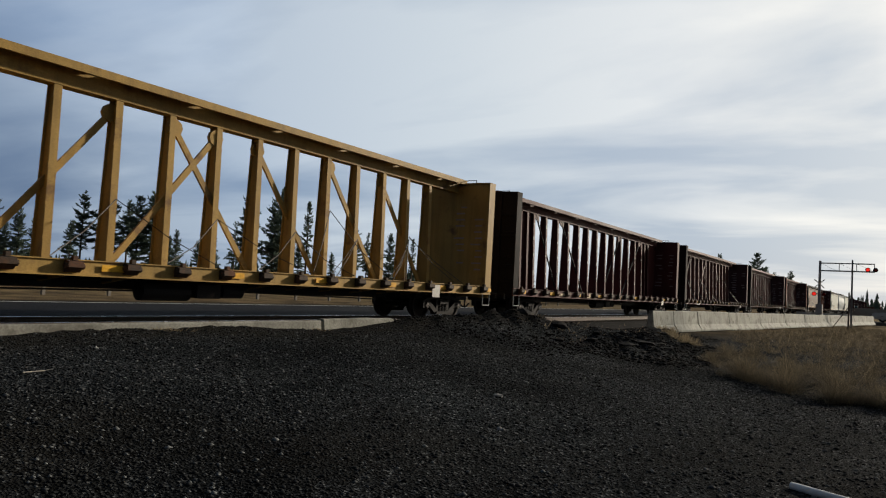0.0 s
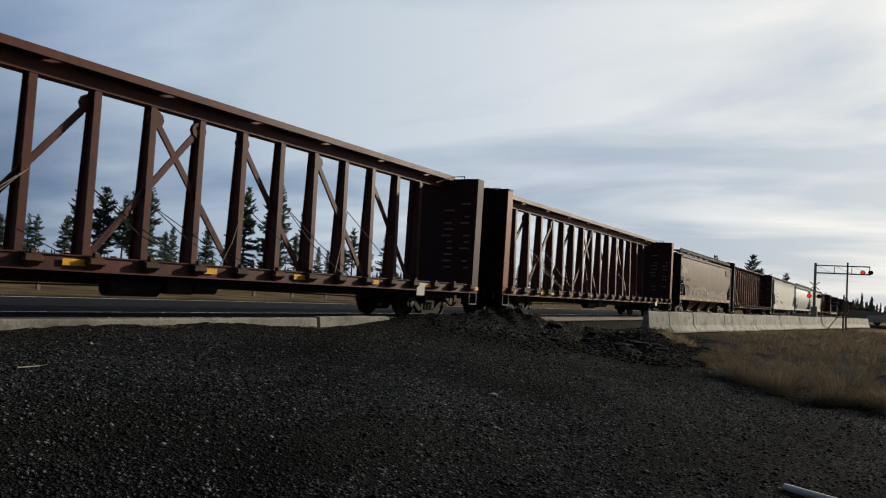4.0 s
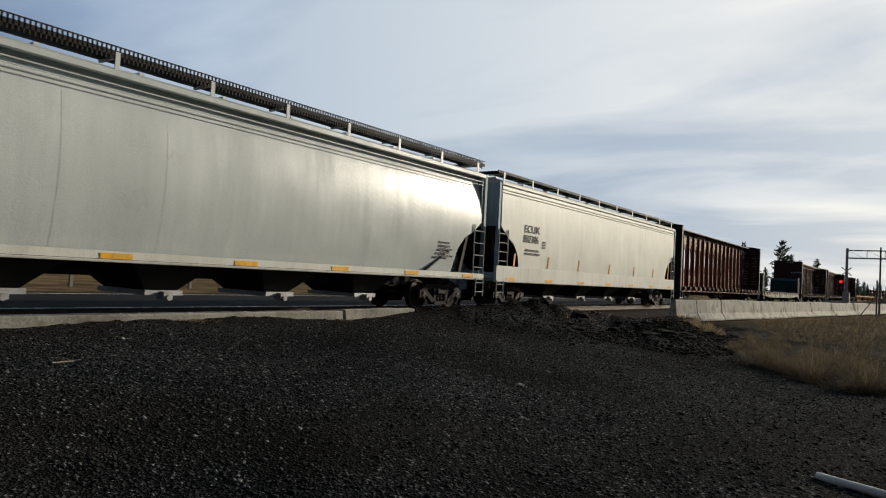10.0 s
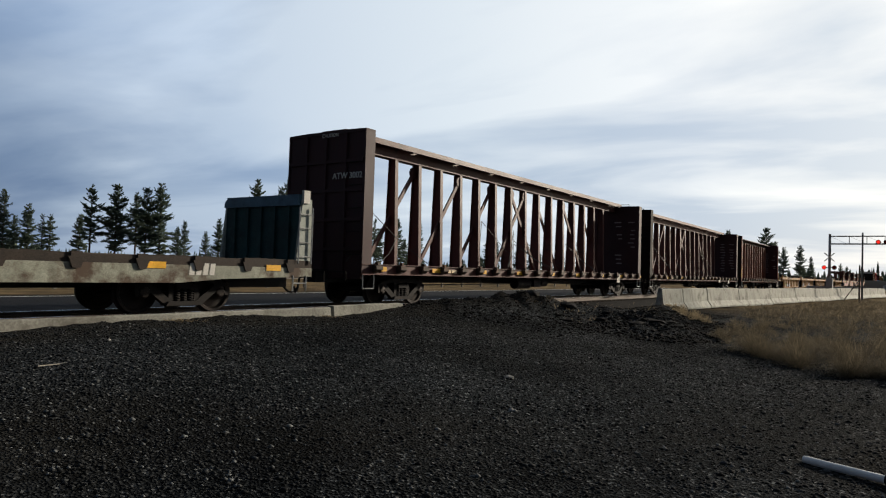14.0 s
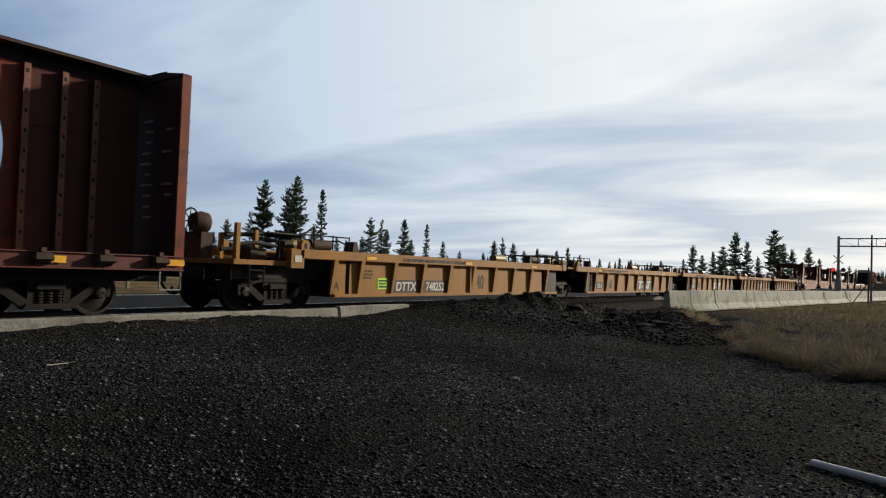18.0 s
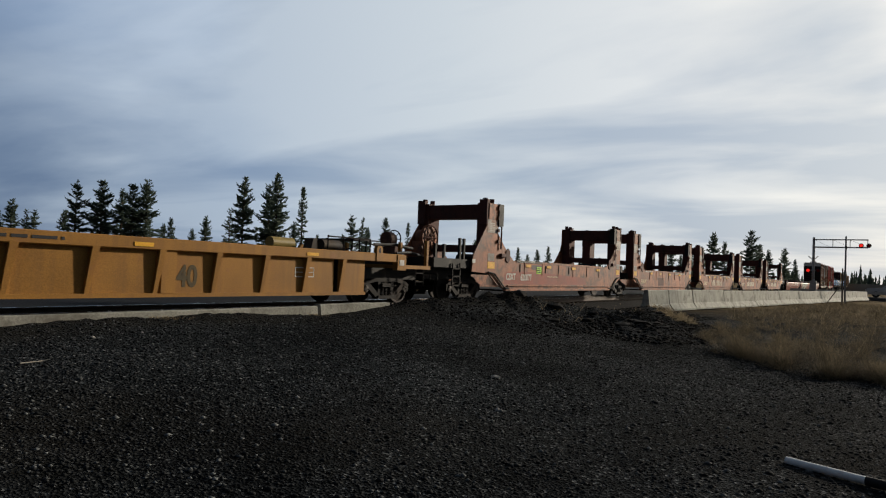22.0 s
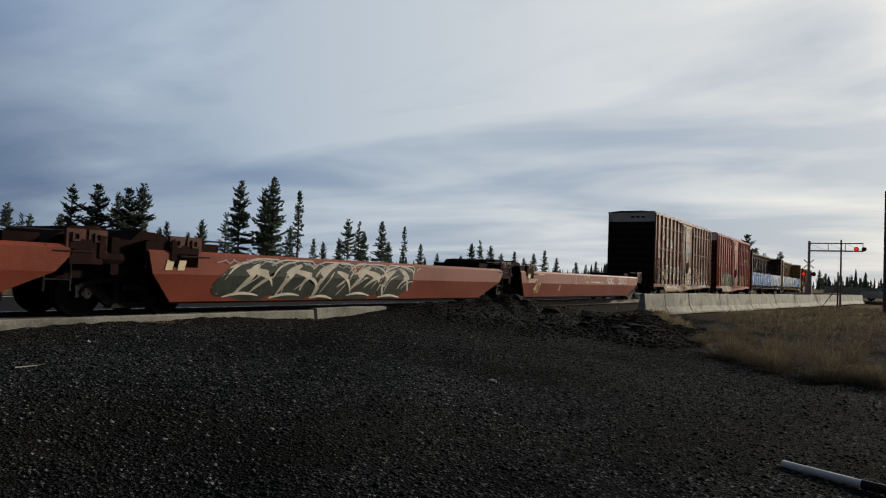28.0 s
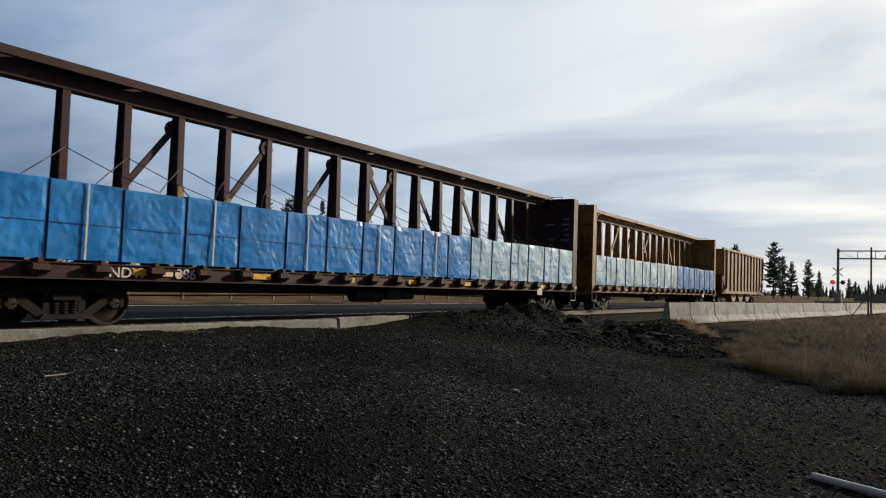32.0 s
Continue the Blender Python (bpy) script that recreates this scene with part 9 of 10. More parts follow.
LINE = (26.5, 28.6, 31.4, 35.7, 41.0, 46.4, 51.5, 55.7, 59.8, 64.0, 68.2, 72.4, 76.6, 81.0)
for k, (a, b) in enumerate(zip(LINE, LINE[1:])):
    ya, yb = 7.9 - 0.105 * (a - 28), 7.9 - 0.105 * (b - 28)
    ob = barrier((a, ya), (b, yb), -0.25 + 0.012 * (k % 3), 0.85, (0.6, -0.5, 0.2)[k % 3])
    tagged(ob, "weathered concrete road barrier, stained at its foot", "barrier", "barriers along the track")
for a, b, z in ((-9.0, -3.1, -0.57), (-3.1, 3.1, -0.565), (3.1, 9.33, -0.548), (9.33, 11.5, -0.515)):
    ob = barrier((a, 9.0), (b, 9.0), z, 0.84, 0, M_DIRTY)
    tagged(ob, "concrete road barrier buried to its top in gravel", "barrier", "barriers along the track")
for a, b in ((12.4, 14.6), (14.6, 15.6)):
    ob = barrier((a, 9.35), (b, 9.35), -0.58, 0.84, 0, M_DIRTY)
    tagged(ob, "concrete road barrier buried behind the spoil heap", "barrier", "barriers along the track")


# ---- dry weeds ----
def blades(name, n, region, height, seed, material, label, density=None, lean=0.5, width=0.006, tuft=0.0):
    r = np.random.RandomState(seed)
    x0, x1, y0, y1 = region
    k = max(1, int(n / 40)) if tuft else n
    cx, cy = x0 + (x1 - x0) * r.rand(k), y0 + (y1 - y0) * r.rand(k)
    if density is not None:
        keep = r.rand(k) < density(cx, cy)
        cx, cy = cx[keep], cy[keep]
    if tuft:
        rep = 40
        hs = 0.6 + 0.6 * r.rand(len(cx))
        sx = np.repeat(cx, rep) + tuft * r.randn(len(cx) * rep)
        sy = np.repeat(cy, rep) + tuft * r.randn(len(cy) * rep)
        hh = np.repeat(hs, rep)
        outx, outy = sx - np.repeat(cx, rep), sy - np.repeat(cy, rep)
    else:
        sx, sy, hh = cx, cy, np.ones(len(cx))
        outx = outy = np.zeros(len(cx))
    m = len(sx)
    hgt = (height[0] + (height[1] - height[0]) * r.rand(m)) * hh
    z = ground_z(sx, sy) - 0.02
    a = r.rand(m) * 6.283
    wx, wy = np.cos(a) * width, np.sin(a) * width
    lx, ly = outx * 1.3 + lean * hgt * (r.rand(m) - 0.5), outy * 1.3 + lean * hgt * (r.rand(m) - 0.5)
    v = np.empty((m, 5, 3))
    v[:, 0] = np.stack([sx - wx, sy - wy, z], -1)
    v[:, 1] = np.stack([sx + wx, sy + wy, z], -1)
    v[:, 2] = np.stack([sx + lx * 0.4 - wx, sy + ly * 0.4 - wy, z + hgt * 0.6], -1)
    v[:, 3] = np.stack([sx + lx * 0.4 + wx, sy + ly * 0.4 + wy, z + hgt * 0.6], -1)
    v[:, 4] = np.stack([sx + lx, sy + ly, z + hgt], -1)
    o = 5 * np.arange(m)[:, None]
    tri = np.concatenate([np.array([[0, 1, 3]]) + o, np.array([[0, 3, 2]]) + o, np.array([[2, 3, 4]]) + o])
    me = bpy.data.meshes.new(name)
    me.vertices.add(m * 5)
    me.vertices.foreach_set("co", v.ravel())
    me.loops.add(tri.size)
    me.loops.foreach_set("vertex_index", tri.ravel().astype(np.int32))
    me.polygons.add(len(tri))
    me.polygons.foreach_set("loop_start", np.arange(0, tri.size, 3, dtype=np.int32))
    me.update(calc_edges=True)
    me.materials.append(material)
    return tagged(new(name, me), label, "weeds", kind="stuff")


def blade_material(name, lo, hi, thinness=0.25):
    m = stone_material(name, lo, tuple((a + b) / 2 for a, b in zip(lo, hi)), hi)
    t = m.node_tree
    n = t.nodes
    b = n["Principled BSDF"]
    b.inputs["Roughness"].default_value = 0.9
    thin = n.new("ShaderNodeBsdfTranslucent")
    mix = n.new("ShaderNodeMixShader")
    mix.inputs[0].default_value = thinness
    t.links.new(b.inputs["Base Color"].links[0].from_socket, thin.inputs[0])
    link(t, b, 0, mix, 1)
    link(t, thin, 0, mix, 2)
    link(t, mix, 0, n["Material Output"], 0)
    return m


DRY = blade_material("dry_weed", (0.050, 0.043, 0.029), (0.38, 0.31, 0.21), 0.35)
STRAW = blade_material("straw", (0.22, 0.17, 0.10), (0.55, 0.45, 0.29))


def weed_patch(x, y):
    """Clumps that end raggedly at the edge of the gravel lot."""
    edge = smooth(11.1, 12.0, x - 0.6 * y + 0.4 * ripple(x, y, 1.3)) * (1 - smooth(-0.12, 0.12, y - 0.205 * x + 0.2 * ripple(x, y, 0.9)))
    return edge * (0.12 + 0.88 * (ripple(x + 2, y, 1.1) > 0.15))


def bushes(name, n, region, size, seed, material, label, density, stems=70, width=0.003):
    """Low tangled dead weeds: every clump throws thin crooked stems out and up from its root."""
    r = np.random.RandomState(seed)
    x0, x1, y0, y1 = region
    cx, cy = x0 + (x1 - x0) * r.rand(n), y0 + (y1 - y0) * r.rand(n)
    keep = r.rand(n) < density(cx, cy)
    cx, cy = cx[keep], cy[keep]
    sz = (size[0] + (size[1] - size[0]) * r.rand(len(cx)) ** 2)
    cx, cy, sz = np.repeat(cx, stems), np.repeat(cy, stems), np.repeat(sz, stems)
    m = len(cx)
    a, up = r.rand(m) * 6.283, np.arcsin(0.05 + 0.93 * r.rand(m))
    L = sz * (0.55 + 0.45 * r.rand(m) ** 0.5)
    d = np.stack([np.cos(a) * np.cos(up) * 1.25, np.sin(a) * np.cos(up) * 1.25, np.sin(up)], -1)
    # side twigs start part of the way out, so the outside of the clump is a fine tangle
    start = np.where(r.rand(m) < 0.85, 0.30 + 0.55 * r.rand(m), 0.0)
    p = np.stack([cx + 0.10 * sz * r.randn(m), cy + 0.10 * sz * r.randn(m), np.zeros(m)], -1)
    p[:, 2] = ground_z(p[:, 0], p[:, 1]) - 0.01
    w = np.stack([-np.sin(a), np.cos(a), 0 * a], -1) * width
    p = p + d * (L * start)[:, None]
    twist = 0.20 * sz[:, None] * r.randn(m, 3)
    left_over = (L * (1 - start))[:, None]
    mid = p + d * 0.5 * left_over + 0.5 * twist
    tip = p + d * left_over + twist
    tip[:, 2] = np.maximum(tip[:, 2], p[:, 2] * 0 + ground_z(tip[:, 0], tip[:, 1]) + 0.01)
    v = np.stack([p - w, p + w, mid - w, mid + w, tip], 1)
    o = 5 * np.arange(m)[:, None]
    tri = np.concatenate([np.array([[0, 1, 3]]) + o, np.array([[0, 3, 2]]) + o, np.array([[2, 3, 4]]) + o])
    me = bpy.data.meshes.new(name)
    me.vertices.add(m * 5)
    me.vertices.foreach_set("co", v.ravel())
    me.loops.add(tri.size)
    me.loops.foreach_set("vertex_index", tri.ravel().astype(np.int32))
    me.polygons.add(len(tri))
    me.polygons.foreach_set("loop_start", np.arange(0, tri.size, 3, dtype=np.int32))
    me.update(calc_edges=True)
    me.materials.append(material)
    return tagged(new(name, me), label, "weeds", kind="stuff")


bushes("dry_weeds", 480, (9.3, 24, -6, 5.0), (0.10, 0.40), 11, DRY, "tangled brown dead weeds beside the lot", weed_patch, 240, 0.0016)
bushes("dry_weeds", 240, (10.4, 20, -3.0, 4.2), (0.30, 0.68), 21, DRY, "rounded tumbled dead bushes at the edge of the lot", lambda x, y: weed_patch(x, y) * (0.35 + 0.65 * ((y > 0.15 * x) | (x - 0.6 * y < 12.7))), 900, 0.0019)
bushes("dry_weeds", 2600, (23, 60, -9, 6.2), (0.15, 0.40), 12, DRY, "tangled brown dead weeds along the barriers", lambda x, y: (y < np.minimum(0.186 * x, 6.6 - 0.105 * (x - 28))) * (0.35 + 0.65 * (ripple(x, y, 0.5) > -0.3)), 50, 0.006)
bushes("straw_tufts", 420, (19.5, 27.2, 4.4, 8.0), (0.10, 0.30), 13, STRAW, "pale straw tufts by the barrier's end", lambda x, y: 0.0 + 1.0 * (np.abs(y - 4.7 - 0.40 * (x - 19.5)) < 0.35), 44, 0.005)
bushes("straw_tufts", 26, (14.5, 21, 6.2, 8.6), (0.15, 0.36), 15, STRAW, "pale straw stems on the spoil heap", lambda x, y: 1.0 + 0 * x, 7, 0.004)
blades("straw_tufts", 900, (3, 12, 8.6, 8.85), (0.03, 0.09), 14, STRAW, "small dry weeds along the buried barriers", lambda x, y: (ripple(x * 2, y, 1.3) > 0.6) * 0.9, 0.9, 0.005, 0.06)

# ---- small things on the lot ----
bm = bmesh.new()
rod(bm, (0, 0, 0.03), (0.58, 0, 0.03), 0.03, 12)
stick = new("marker_post")
tagged(stick, "white plastic marker post with a black end, lying on the gravel", "post")
part("tube", bm, surface("white_plastic", (0.72, 0.72, 0.70), 0.45, 0, 0.08), stick, smooth=True)
bm = bmesh.new()
rod(bm, (0.58, 0, 0.03), (0.95, 0.02, 0.03), 0.034, 12)
part("black_end", bm, M_BLACK, stick, "black rubber end", smooth=True)
stick.matrix_basis = pose(6.0, 0.68, float(ground_z(5.95, 0.5)), 0, 0, -112)
bm = bmesh.new()
rod(bm, (0, 0, 0.02), (0.42, 0.06, 0.03), 0.012, 6)
rod(bm, (0.42, 0.06, 0.03), (0.55, 0.04, 0.06), 0.009, 6)
twig = part("twig", bm, surface("bleached_wood", (0.42, 0.38, 0.32), 0.8), None)
twig.matrix_basis = pose(3.05, 6.55, float(ground_z(3.1, 6.6)), 0, 0, -10) @ Matrix.Scale(0.45, 4)
tagged(twig, "pale bleached twig on the gravel", "twig")
for x, y, s in ((4.3, 7.6, 0.028), (7.23, 3.98, 0.05), (5.9, 3.2, 0.03), (17.7, 2.4, 0.14)):
    o = boulder(x, y, s, int(x * 10), 0.7, stone_material("pale_stone", (0.25, 0.24, 0.22), (0.3, 0.29, 0.27), (0.36, 0.34, 0.3)))
    tagged(o, "pale stone on the dark gravel", "stone", "pale stones")


# ---- level crossing signals, poles ----
def signal_head(parent, x, y, z, lit, facing=-1):
    """A round crossing lamp with a black backing disc and hood."""
    bm = bmesh.new()
    lathe(bm, [(0.22, -0.01), (0.22, 0.02)], (x, y, z), "x", 20)
    lathe(bm, [(0.14, 0.02), (0.15, 0.2), (0.05, 0.26)], (x, y, z), "x", 14)
    head = part("signal_head", bm, M_BLACK, parent)
    bm = bmesh.new()
    lathe(bm, [(0.155, -0.02), (0.155, -0.06), (0.08, -0.085)], (x, y, z), "x", 18)
    part("lens", bm, surface("lit_red_lens", (1.0, 0.03, 0.02), 0.3, 0, 0, emit=0.8) if lit else surface("red_lens", (0.20, 0.01, 0.01), 0.2), head, "glowing red lens" if lit else "dark red lens")
    bm = bmesh.new()
    for k in range(7):
        a = math.pi * (0.05 + 0.9 * k / 6)
        b = math.pi * (0.05 + 0.9 * (k + 1) / 6)
        if k < 6:
            v = [bm.verts.new(p) for p in ((x - 0.02, y + 0.17 * math.cos(a), z + 0.17 * math.sin(a)), (x - 0.02, y + 0.17 * math.cos(b), z + 0.17 * math.sin(b)), (x - 0.28, y + 0.17 * math.cos(b), z + 0.17 * math.sin(b)), (x - 0.28, y + 0.17 * math.cos(a), z + 0.17 * math.sin(a)))]
            bm.faces.new(v)
    part("hood", bm, M_BLACK, head)


sig = new("crossing_signal")
tagged(sig, "galvanised cantilever level-crossing signal with lit red lamps", "crossing signal")
MX, MY = 79.0, 6.9
bm = bmesh.new()
rod(bm, (MX, MY, -0.3), (MX, MY, 5.95), 0.15, 10, 0.12)
lathe(bm, [(0.3, -0.3), (0.3, -0.2)], (MX, MY, 0), "z", 10)
part("mast", bm, M_GALV, sig)
bm = bmesh.new()
rod(bm, (MX, MY, 5.72), (MX, 2.15, 5.72), 0.06, 8)
rod(bm, (MX, MY, 4.95), (MX, 2.15, 4.95), 0.07, 8)
for y in (6.9, 5.2, 3.7, 2.2):
    rod(bm, (MX, y, 4.95), (MX, y, 5.72), 0.035, 6)
for y in (6.9, 5.2, 3.7):
    rod(bm, (MX, y, 5.72), (MX, y - 1.5, 4.95), 0.012, 5)
part("cantilever_arm", bm, M_GALV, sig)
signal_head(sig, MX - 0.1, 2.75, 5.15, True)
signal_head(sig, MX - 0.1, 2.1, 5.15, False)
signal_head(sig, MX - 0.25, 7.35, 2.55, True)
signal_head(sig, MX - 0.25, 6.45, 2.55, False)
bm = bmesh.new()
for s in (-1, 1):
    bar(bm, (MX - 0.2, MY - 0.45, 3.6 - s * 0.42), (MX - 0.2, MY + 0.45, 3.6 + s * 0.42), 0.09, 0.02, (1, 0, 0))
part("crossbuck", bm, M_WHITE, sig, "white crossed boards")
bm = bmesh.new()
rod(bm, (MX - 0.2, MY - 0.5, 2.55), (MX - 0.2, MY + 0.5, 2.55), 0.04, 6)
bx(bm, MX - 0.2, MX + 0.3, MY - 0.3, MY + 0.3, 0.2, 1.5)
part("lamp_bracket", bm, M_GALV, sig)


def pole(x, y, h, r, label, material, name="pole", brace=False):
    z = -0.3
    root = new(name)
    root.location = (x, y, z)
    bm = bmesh.new()
    rod(bm, (0, 0, 0), (0, 0, h - z), r, 10, r * 0.8)
    part("shaft", bm, material, root, smooth=True)
    bm = bmesh.new()
    lathe(bm, [(r * 0.85, h - z), (r * 0.5, h - z + 0.06)], (0, 0, 0), "z", 10)
    part("cap", bm, M_GALV, root)
    if brace:
        bm = bmesh.new()
        rod(bm, (0, 0, 1.6), (-0.2, 1.0, 0), 0.03, 6)
        part("stay", bm, material, root)
    return tagged(root, label, "pole")


POLEWOOD = surface("weathered_pole", (0.10, 0.085, 0.07), 0.8, 0, 0.3, 3)
pole(62, 3.19, 4.95, 0.075, "slim grey steel post standing before the barriers", surface("grey_steel", (0.14, 0.14, 0.14), 0.6, 0.3))
pole(57, 3.1, 2.3, 0.06, "thin post with a leaning stay", POLEWOOD, brace=True)
pole(47, 0.15, 6.85, 0.15, "brown wooden pole beside the weeds", POLEWOOD)


# ---- vehicles waiting at the crossing ----
def pickup(x, y, z, turn, label, color):
    root = new("pickup_truck")
    root.matrix_basis = pose(x, y, z, 0, 0, turn)
    tagged(root, label, "car", "vehicles waiting at the crossing")
    body = surface("car_paint_" + color[0], color[1], 0.25, 0.1, 0.06)
    bm = bmesh.new()
    ex(bm, [(-2.7, 0.55), (-2.75, 1.05), (-0.6, 1.10), (-0.6, 1.12), (1.1, 1.12), (2.55, 1.02), (2.72, 0.8), (2.7, 0.45), (-2.6, 0.45)], "y", -0.95, 0.95)
    part("body", bm, body, root)
    bm = bmesh.new()
    ex(bm, [(-0.75, 1.10), (-0.6, 1.78), (0.35, 1.80), (1.15, 1.12)], "y", -0.84, 0.84)
    part("cab", bm, body, root)
    g = surface("car_glass", (0.03, 0.035, 0.04), 0.08, 0, 0)
    for s in (-1, 1):
        bm = bmesh.new()
        ex(bm, [(-0.6, 1.18), (-0.5, 1.70), (-0.02, 1.72), (-0.02, 1.18)], "y", s * 0.85, s * 0.845)
        part("window", bm, g, root)
        bm = bmesh.new()
        ex(bm, [(0.05, 1.18), (0.05, 1.72), (0.35, 1.72), (0.92, 1.18)], "y", s * 0.85, s * 0.845)
        part("window", bm, g, root)
        for wx in (-1.75, 1.75):
            bm = bmesh.new()
            lathe(bm, [(0.2, s * 0.72), (0.38, s * 0.72), (0.38, s * 0.94), (0.25, s * 0.96)], (wx, 0, 0.38), "y", 20)
            w = part("wheel", bm, surface("tyre", (0.02, 0.02, 0.02), 0.8), root)
            bm = bmesh.new()
            lathe(bm, [(0.24, s * 0.955), (0.1, s * 0.965)], (wx, 0, 0.38), "y", 14)
            part("rim", bm, M_GALV, w)
        boxes("headlight", surface("lamp_glass", (0.6, 0.6, 0.6), 0.15), root, (2.62, 2.74, *sorted((s * 0.6, s * 0.92)), 0.72, 0.9))
        boxes("tail_light", surface("red_lens", (0.20, 0.01, 0.01), 0.2), root, (-2.78, -2.7, *sorted((s * 0.75, s * 0.93)), 0.75, 1.0))
    boxes("bumper", M_GALV, root, (2.68, 2.8, -0.93, 0.93, 0.42, 0.62), (-2.82, -2.7, -0.93, 0.93, 0.42, 0.6))
    return root


pickup(90.5, -0.1, -0.06, 90, "silver pickup truck waiting on the crossing road", ("silver", (0.42, 0.44, 0.45)))


# ---- fence and farmyard beyond the far road ----
fence = new("wire_fence")
tagged(fence, "low wooden rail fence along the field", "fence", kind="structure")
bm = bmesh.new()
for z in (0.25, 0.75):
    bx(bm, -60, 70, 31.0, 31.05, z, z + 0.1)
part("fence_rail", bm, surface("grey_wood", (0.20, 0.18, 0.155), 0.85), fence)
bm = bmesh.new()
bx(bm, -0.07, 0.07, -0.07, 0.07, -0.5, 1.05)
fp = mesh_of(bm, MATS["grey_wood"])
for k in range(44):
    shared("fence_post", fp, fence, pose(-60 + 3 * k, 31.1, 0))

# ---- pines ----
M_BARK = surface("pine_bark", (0.075, 0.050, 0.036), 0.9, 0, 0.4, 3)
M_NEEDLE = blade_material("pine_needles", (0.070, 0.100, 0.082), (0.20, 0.24, 0.18), 0.5)


def pine_meshes(seed, sparse=0.0, slim=1.0, bare=0.15):
    """A pine one metre tall, 0.26 wide: a tapered trunk and whorls of drooping boughs with needle sprays."""
    r = np.random.RandomState(seed)
    bm = bmesh.new()
    rod(bm, (0, 0, -0.02), (0, 0, 0.55), 0.0135, 7, 0.009)
    rod(bm, (0, 0, 0.55), (0.002, 0, 0.985), 0.009, 6, 0.002)
    V, F = [], []
    z = bare
    while z < 0.985:
        q = (z - bare) / (1 - bare)
        reach = slim * (0.175 * (1 - q) ** 0.7 + 0.016) * (0.6 + 0.4 * min(1, q * 5))
        k = r.randint(3, 6)
        a0 = r.rand() * 6.28
        for j in range(k):
            if r.rand() < sparse:
                continue
            a = a0 + j * 6.283 / k + r.uniform(-0.4, 0.4)
            L = reach * r.uniform(0.35, 1.3)
            droop = r.uniform(-0.35, 0.40) + 0.55 * q
            z += r.uniform(-0.006, 0.009)
            d = np.array([np.cos(a), np.sin(a), droop])
            if L > 0.04:
                rod(bm, (0, 0, z), Vector(d * L * 0.9) + Vector((0, 0, z)), 0.0022, 4, 0.0008)
            side = np.array([-np.sin(a), np.cos(a), 0])
            m = max(2, int(L / 0.020))
            for i in range(m):
                f = (i + 0.7) / m
                c = d * L * f + np.array([0, 0, z])
                for s in (-1, 1, 0):
                    w = L * 0.32 * (1.25 - f) * r.uniform(0.6, 1.4) + 0.008
                    tip = c + side * s * w + d * w * (0.5 + 0.6 * (s == 0)) + np.array([0, 0, r.uniform(-0.02, 0.026)])
                    n = np.array([0, 0, 1]) * r.uniform(0.004, 0.010)
                    o = len(V)
                    back = c - d * 0.006
                    V += [back - n * 0.7, back + n, tip + n * 0.6 + side * 0.004, tip - n * 0.6 - side * 0.003]
                    F += [(o, o + 1, o + 2), (o, o + 2, o + 3)]
                    V += [c + side * 0.008, c - side * 0.008, tip - side * 0.006 + d * 0.004, tip + side * 0.008]
                    F += [(o + 4, o + 5, o + 6), (o + 4, o + 6, o + 7)]
        z += r.uniform(0.014, 0.028) * (1.25 - 0.5 * q)
    trunk = mesh_of(bm, M_BARK)
    crown = bpy.data.meshes.new("crown")
    crown.from_pydata([tuple(v) for v in V], [], F)
    crown.materials.append(M_NEEDLE)
    return trunk, crown


KINDS = {"full": [pine_meshes(s, 0.05, 1.0, 0.12) for s in (1, 2, 3)], "wide": [pine_meshes(s, 0.1, 1.25, 0.18) for s in (4, 5)],
         "thin": [pine_meshes(s, 0.25, 0.5, 0.28) for s in (6, 7)], "open": [pine_meshes(s, 0.42, 0.95, 0.30) for s in (8, 9)]}


def pine(az, el, dist, kind, seed):
    rnd = random.Random(seed)
    x, y = dist * math.cos(radians(az)), dist * math.sin(radians(az))
    h = 1.05 + dist * math.tan(radians(el)) + 0.3
    root = new("pine_tree")
    tr, cr = KINDS[kind][seed % len(KINDS[kind])]
    shared("trunk", tr, root)
    shared("crown", cr, root)
    root.matrix_basis = pose(x, y, -0.15, 0, 0, rnd.uniform(0, 360)) @ Matrix.Scale(h, 4)
    word = {"full": "dense dark green conifer", "wide": "broad dark green pine", "thin": "tall thin pine with a sparse crown", "open": "open-crowned pine with bare gaps"}[kind]
    tagged(root, word + " standing beyond the field", "tree", "pines beyond the track")


def grove(rows, seed):
    for k, (az, el, dist, kind) in enumerate(rows):
        pine(az, el, dist, kind, seed + k)


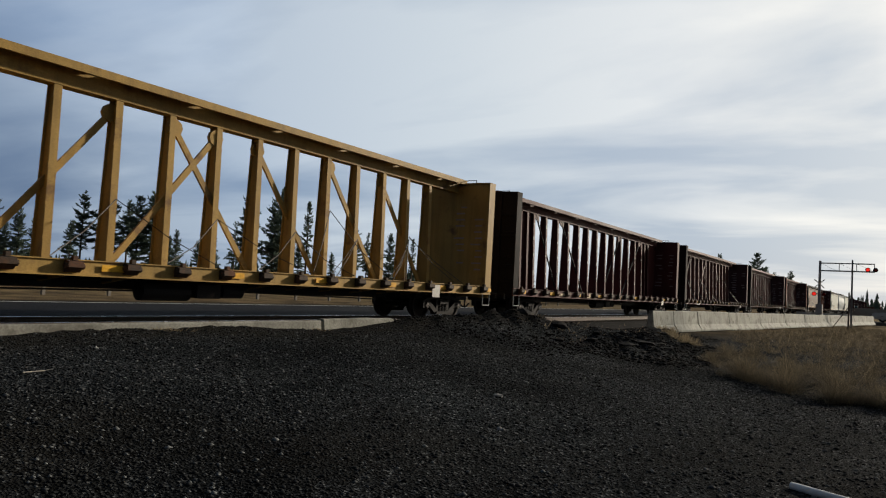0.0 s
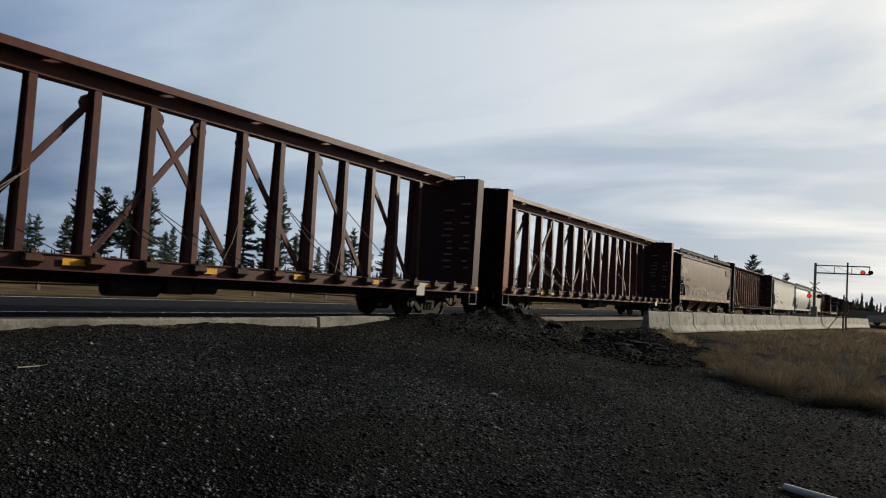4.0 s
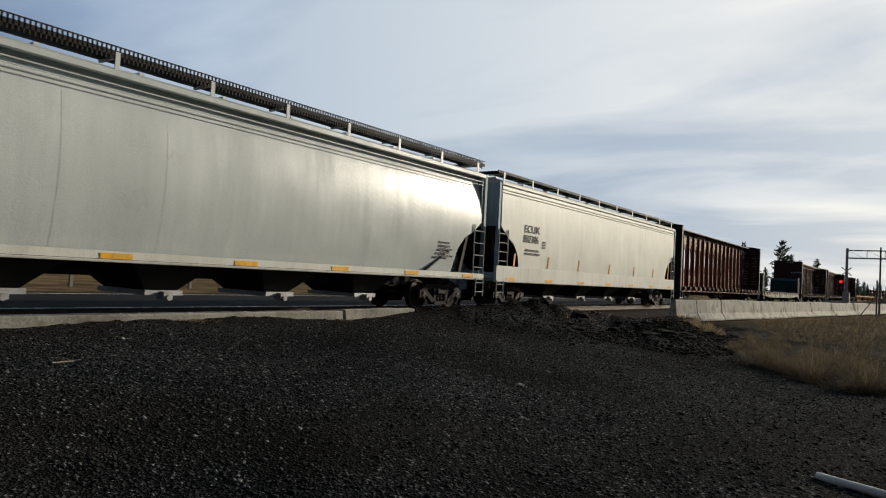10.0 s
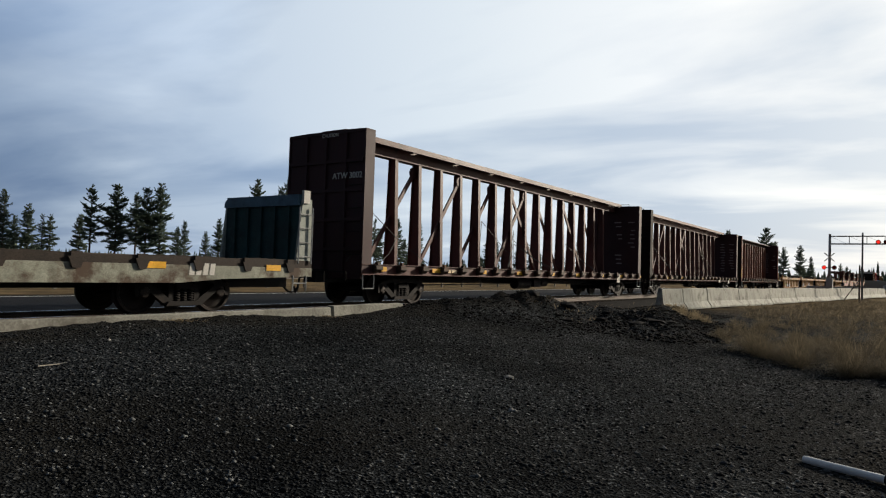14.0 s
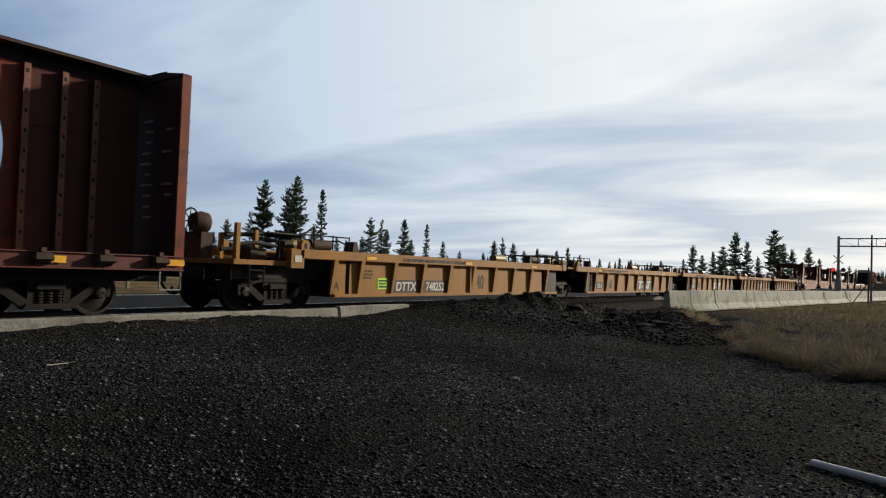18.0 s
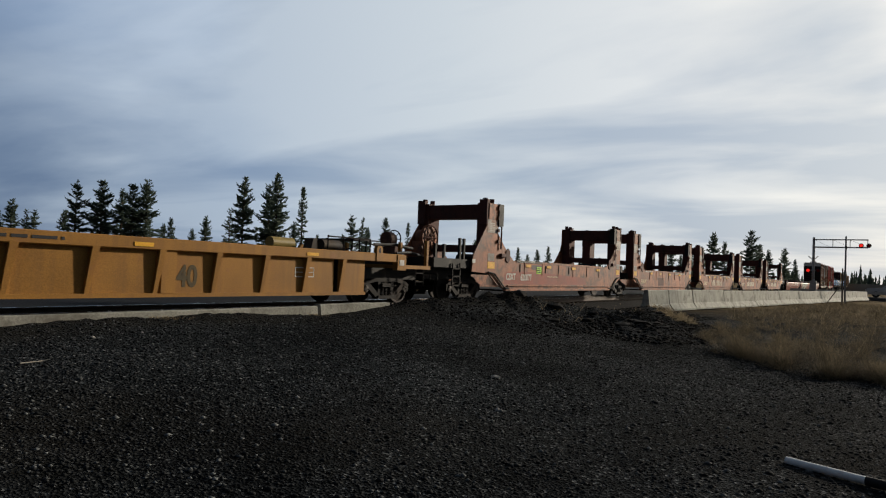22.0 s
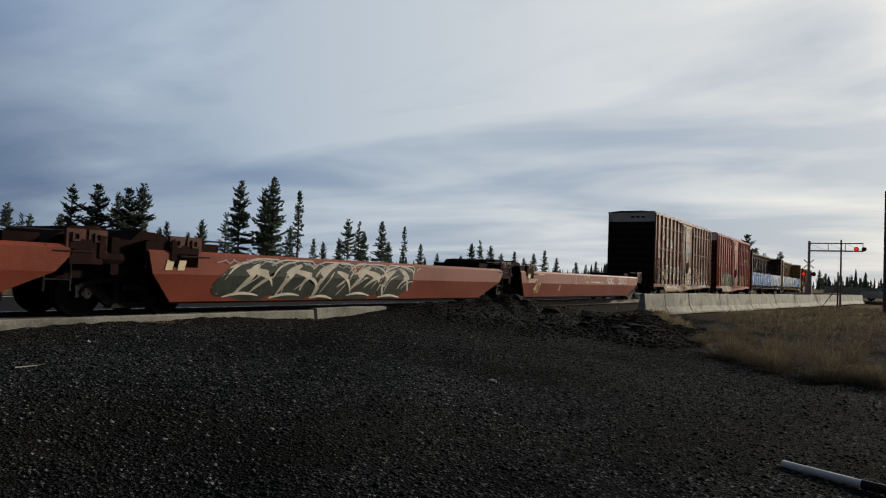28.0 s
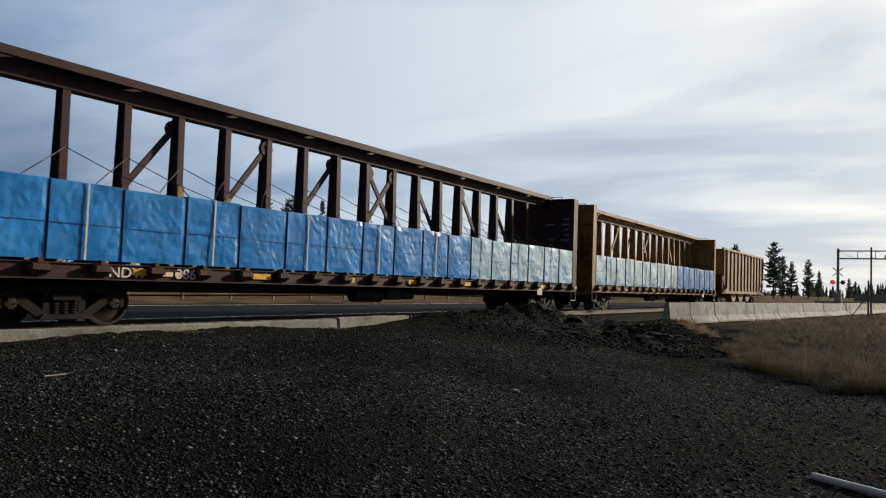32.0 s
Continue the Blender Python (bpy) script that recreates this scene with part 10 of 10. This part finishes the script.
grove(((67.6, 4.6, 150, "full"), (66.9, 2.9, 170, "full"), (66.1, 3.8, 160, "full"), (65.2, 3.1, 180, "open"), (64.7, 3.2, 180, "open"), (62.8, 3.25, 170, "full"), (62.1, 5.55, 150, "open"), (60.4, 5.6, 150, "wide"), (59.0, 5.25, 155, "open"), (58.3, 5.5, 150, "wide"), (57.3, 6.0, 150, "full"), (56.0, 2.7, 190, "full"), (55.5, 3.15, 200, "full"), (53.9, 2.45, 210, "full"), (52.9, 3.5, 180, "full"), (51.1, 4.15, 170, "open")), 100)
grove(((50.1, 6.8, 145, "full"), (48.1, 6.3, 150, "full"), (47.5, 7.1, 145, "full"), (46.0, 3.45, 190, "full"), (45.4, 6.3, 150, "thin"), (44.1, 2.45, 240, "full"), (43.3, 2.25, 250, "full"), (42.0, 2.6, 240, "full"), (41.3, 4.3, 200, "open"), (40.4, 4.0, 210, "open"), (40.0, 3.25, 220, "full"), (38.5, 4.1, 210, "full"), (37.9, 2.5, 230, "full"), (36.6, 3.85, 220, "thin"), (35.2, 2.4, 260, "full"), (33.8, 1.7, 320, "full")), 140)
grove(((30.9, 2.65, 280, "full"), (30.2, 2.9, 280, "open"), (29.3, 2.5, 300, "full"), (28.4, 1.9, 320, "full"), (27.3, 2.1, 320, "full"), (26.5, 1.6, 340, "full"), (25.7, 2.0, 330, "full"), (24.8, 2.25, 320, "full"), (23.8, 1.7, 350, "full"), (22.2, 1.4, 380, "full"), (20.6, 1.5, 380, "full"), (19.2, 1.1, 400, "full"), (17.4, 1.4, 380, "full"), (15.7, 1.55, 340, "full"), (15.0, 2.7, 300, "full"), (14.3, 1.9, 320, "wide")), 180)
grove(((13.5, 2.2, 300, "full"), (12.8, 2.6, 300, "wide"), (11.9, 3.75, 280, "full"), (11.1, 3.0, 280, "full"), (10.3, 1.9, 300, "full"), (9.2, 3.9, 280, "wide"), (8.6, 2.85, 300, "full"), (8.0, 2.5, 300, "full"), (6.9, 2.65, 310, "full"), (6.2, 1.8, 340, "full"), (4.3, 1.35, 420, "full"), (3.9, 1.15, 430, "full"), (3.0, 1.1, 450, "full"), (2.5, 0.95, 460, "full"), (31.8, 1.6, 330, "full"), (21.4, 1.2, 400, "full")), 220)


def far_woods():
    """A belt of distant conifers along the horizon, one mesh."""
    r = np.random.RandomState(8)
    V, F = [], []
    for k in range(1500):
        az = radians(r.uniform(-20, 80))
        d = r.uniform(420, 900)
        x, y, h = d * math.cos(az), d * math.sin(az), r.uniform(5, 10) * (1 + 0.35 * math.sin(az * 23) + 0.2 * math.sin(az * 61))
        w = h * r.uniform(0.14, 0.22)
        for lev in range(4):
            z0, z1 = h * (0.1 + 0.2 * lev), h * min(1, 0.45 + 0.2 * lev)
            rr = w * (1 - 0.21 * lev) * r.uniform(0.8, 1.2)
            o = len(V)
            a0 = r.rand() * 6
            V.append((x, y, z1))
            for j in range(6):
                a = a0 + j * 1.047
                q = rr * r.uniform(0.6, 1.3)
                V.append((x + q * math.cos(a), y + q * math.sin(a), z0 + r.uniform(-0.05, 0.05) * h))
            for j in range(6):
                F.append((o, o + 1 + j, o + 1 + (j + 1) % 6))
    me = bpy.data.meshes.new("far_woods")
    me.from_pydata(V, [], F)
    me.materials.append(M_NEEDLE)
    return tagged(new("far_woods", me), "dark belt of conifers along the horizon", "woods", kind="stuff")


far_woods()
# low wooded hill and an embankment closing the view to the right
bm = bmesh.new()
ex(bm, [(240, -0.6), (247, 2.0), (253, 2.0), (262, -0.6)], "y", -200, 17)
emb = part("embankment", bm, surface("dry_bank", (0.13, 0.11, 0.085), 0.95, 0, 0.3, 0.1, (0.07, 0.06, 0.05), 0.4, 0.2, world_space=True), None)
tagged(emb, "low grey road embankment in the distance", "embankment", kind="structure")


# ---- everything that runs on the rails ----
def motions():
    for ob, x, y, z in MOVING:
        walk(ob, [(t, pose(x - SPEED * t, y, z)) for t in (0, 8, 16, 24, 32)])


motions()
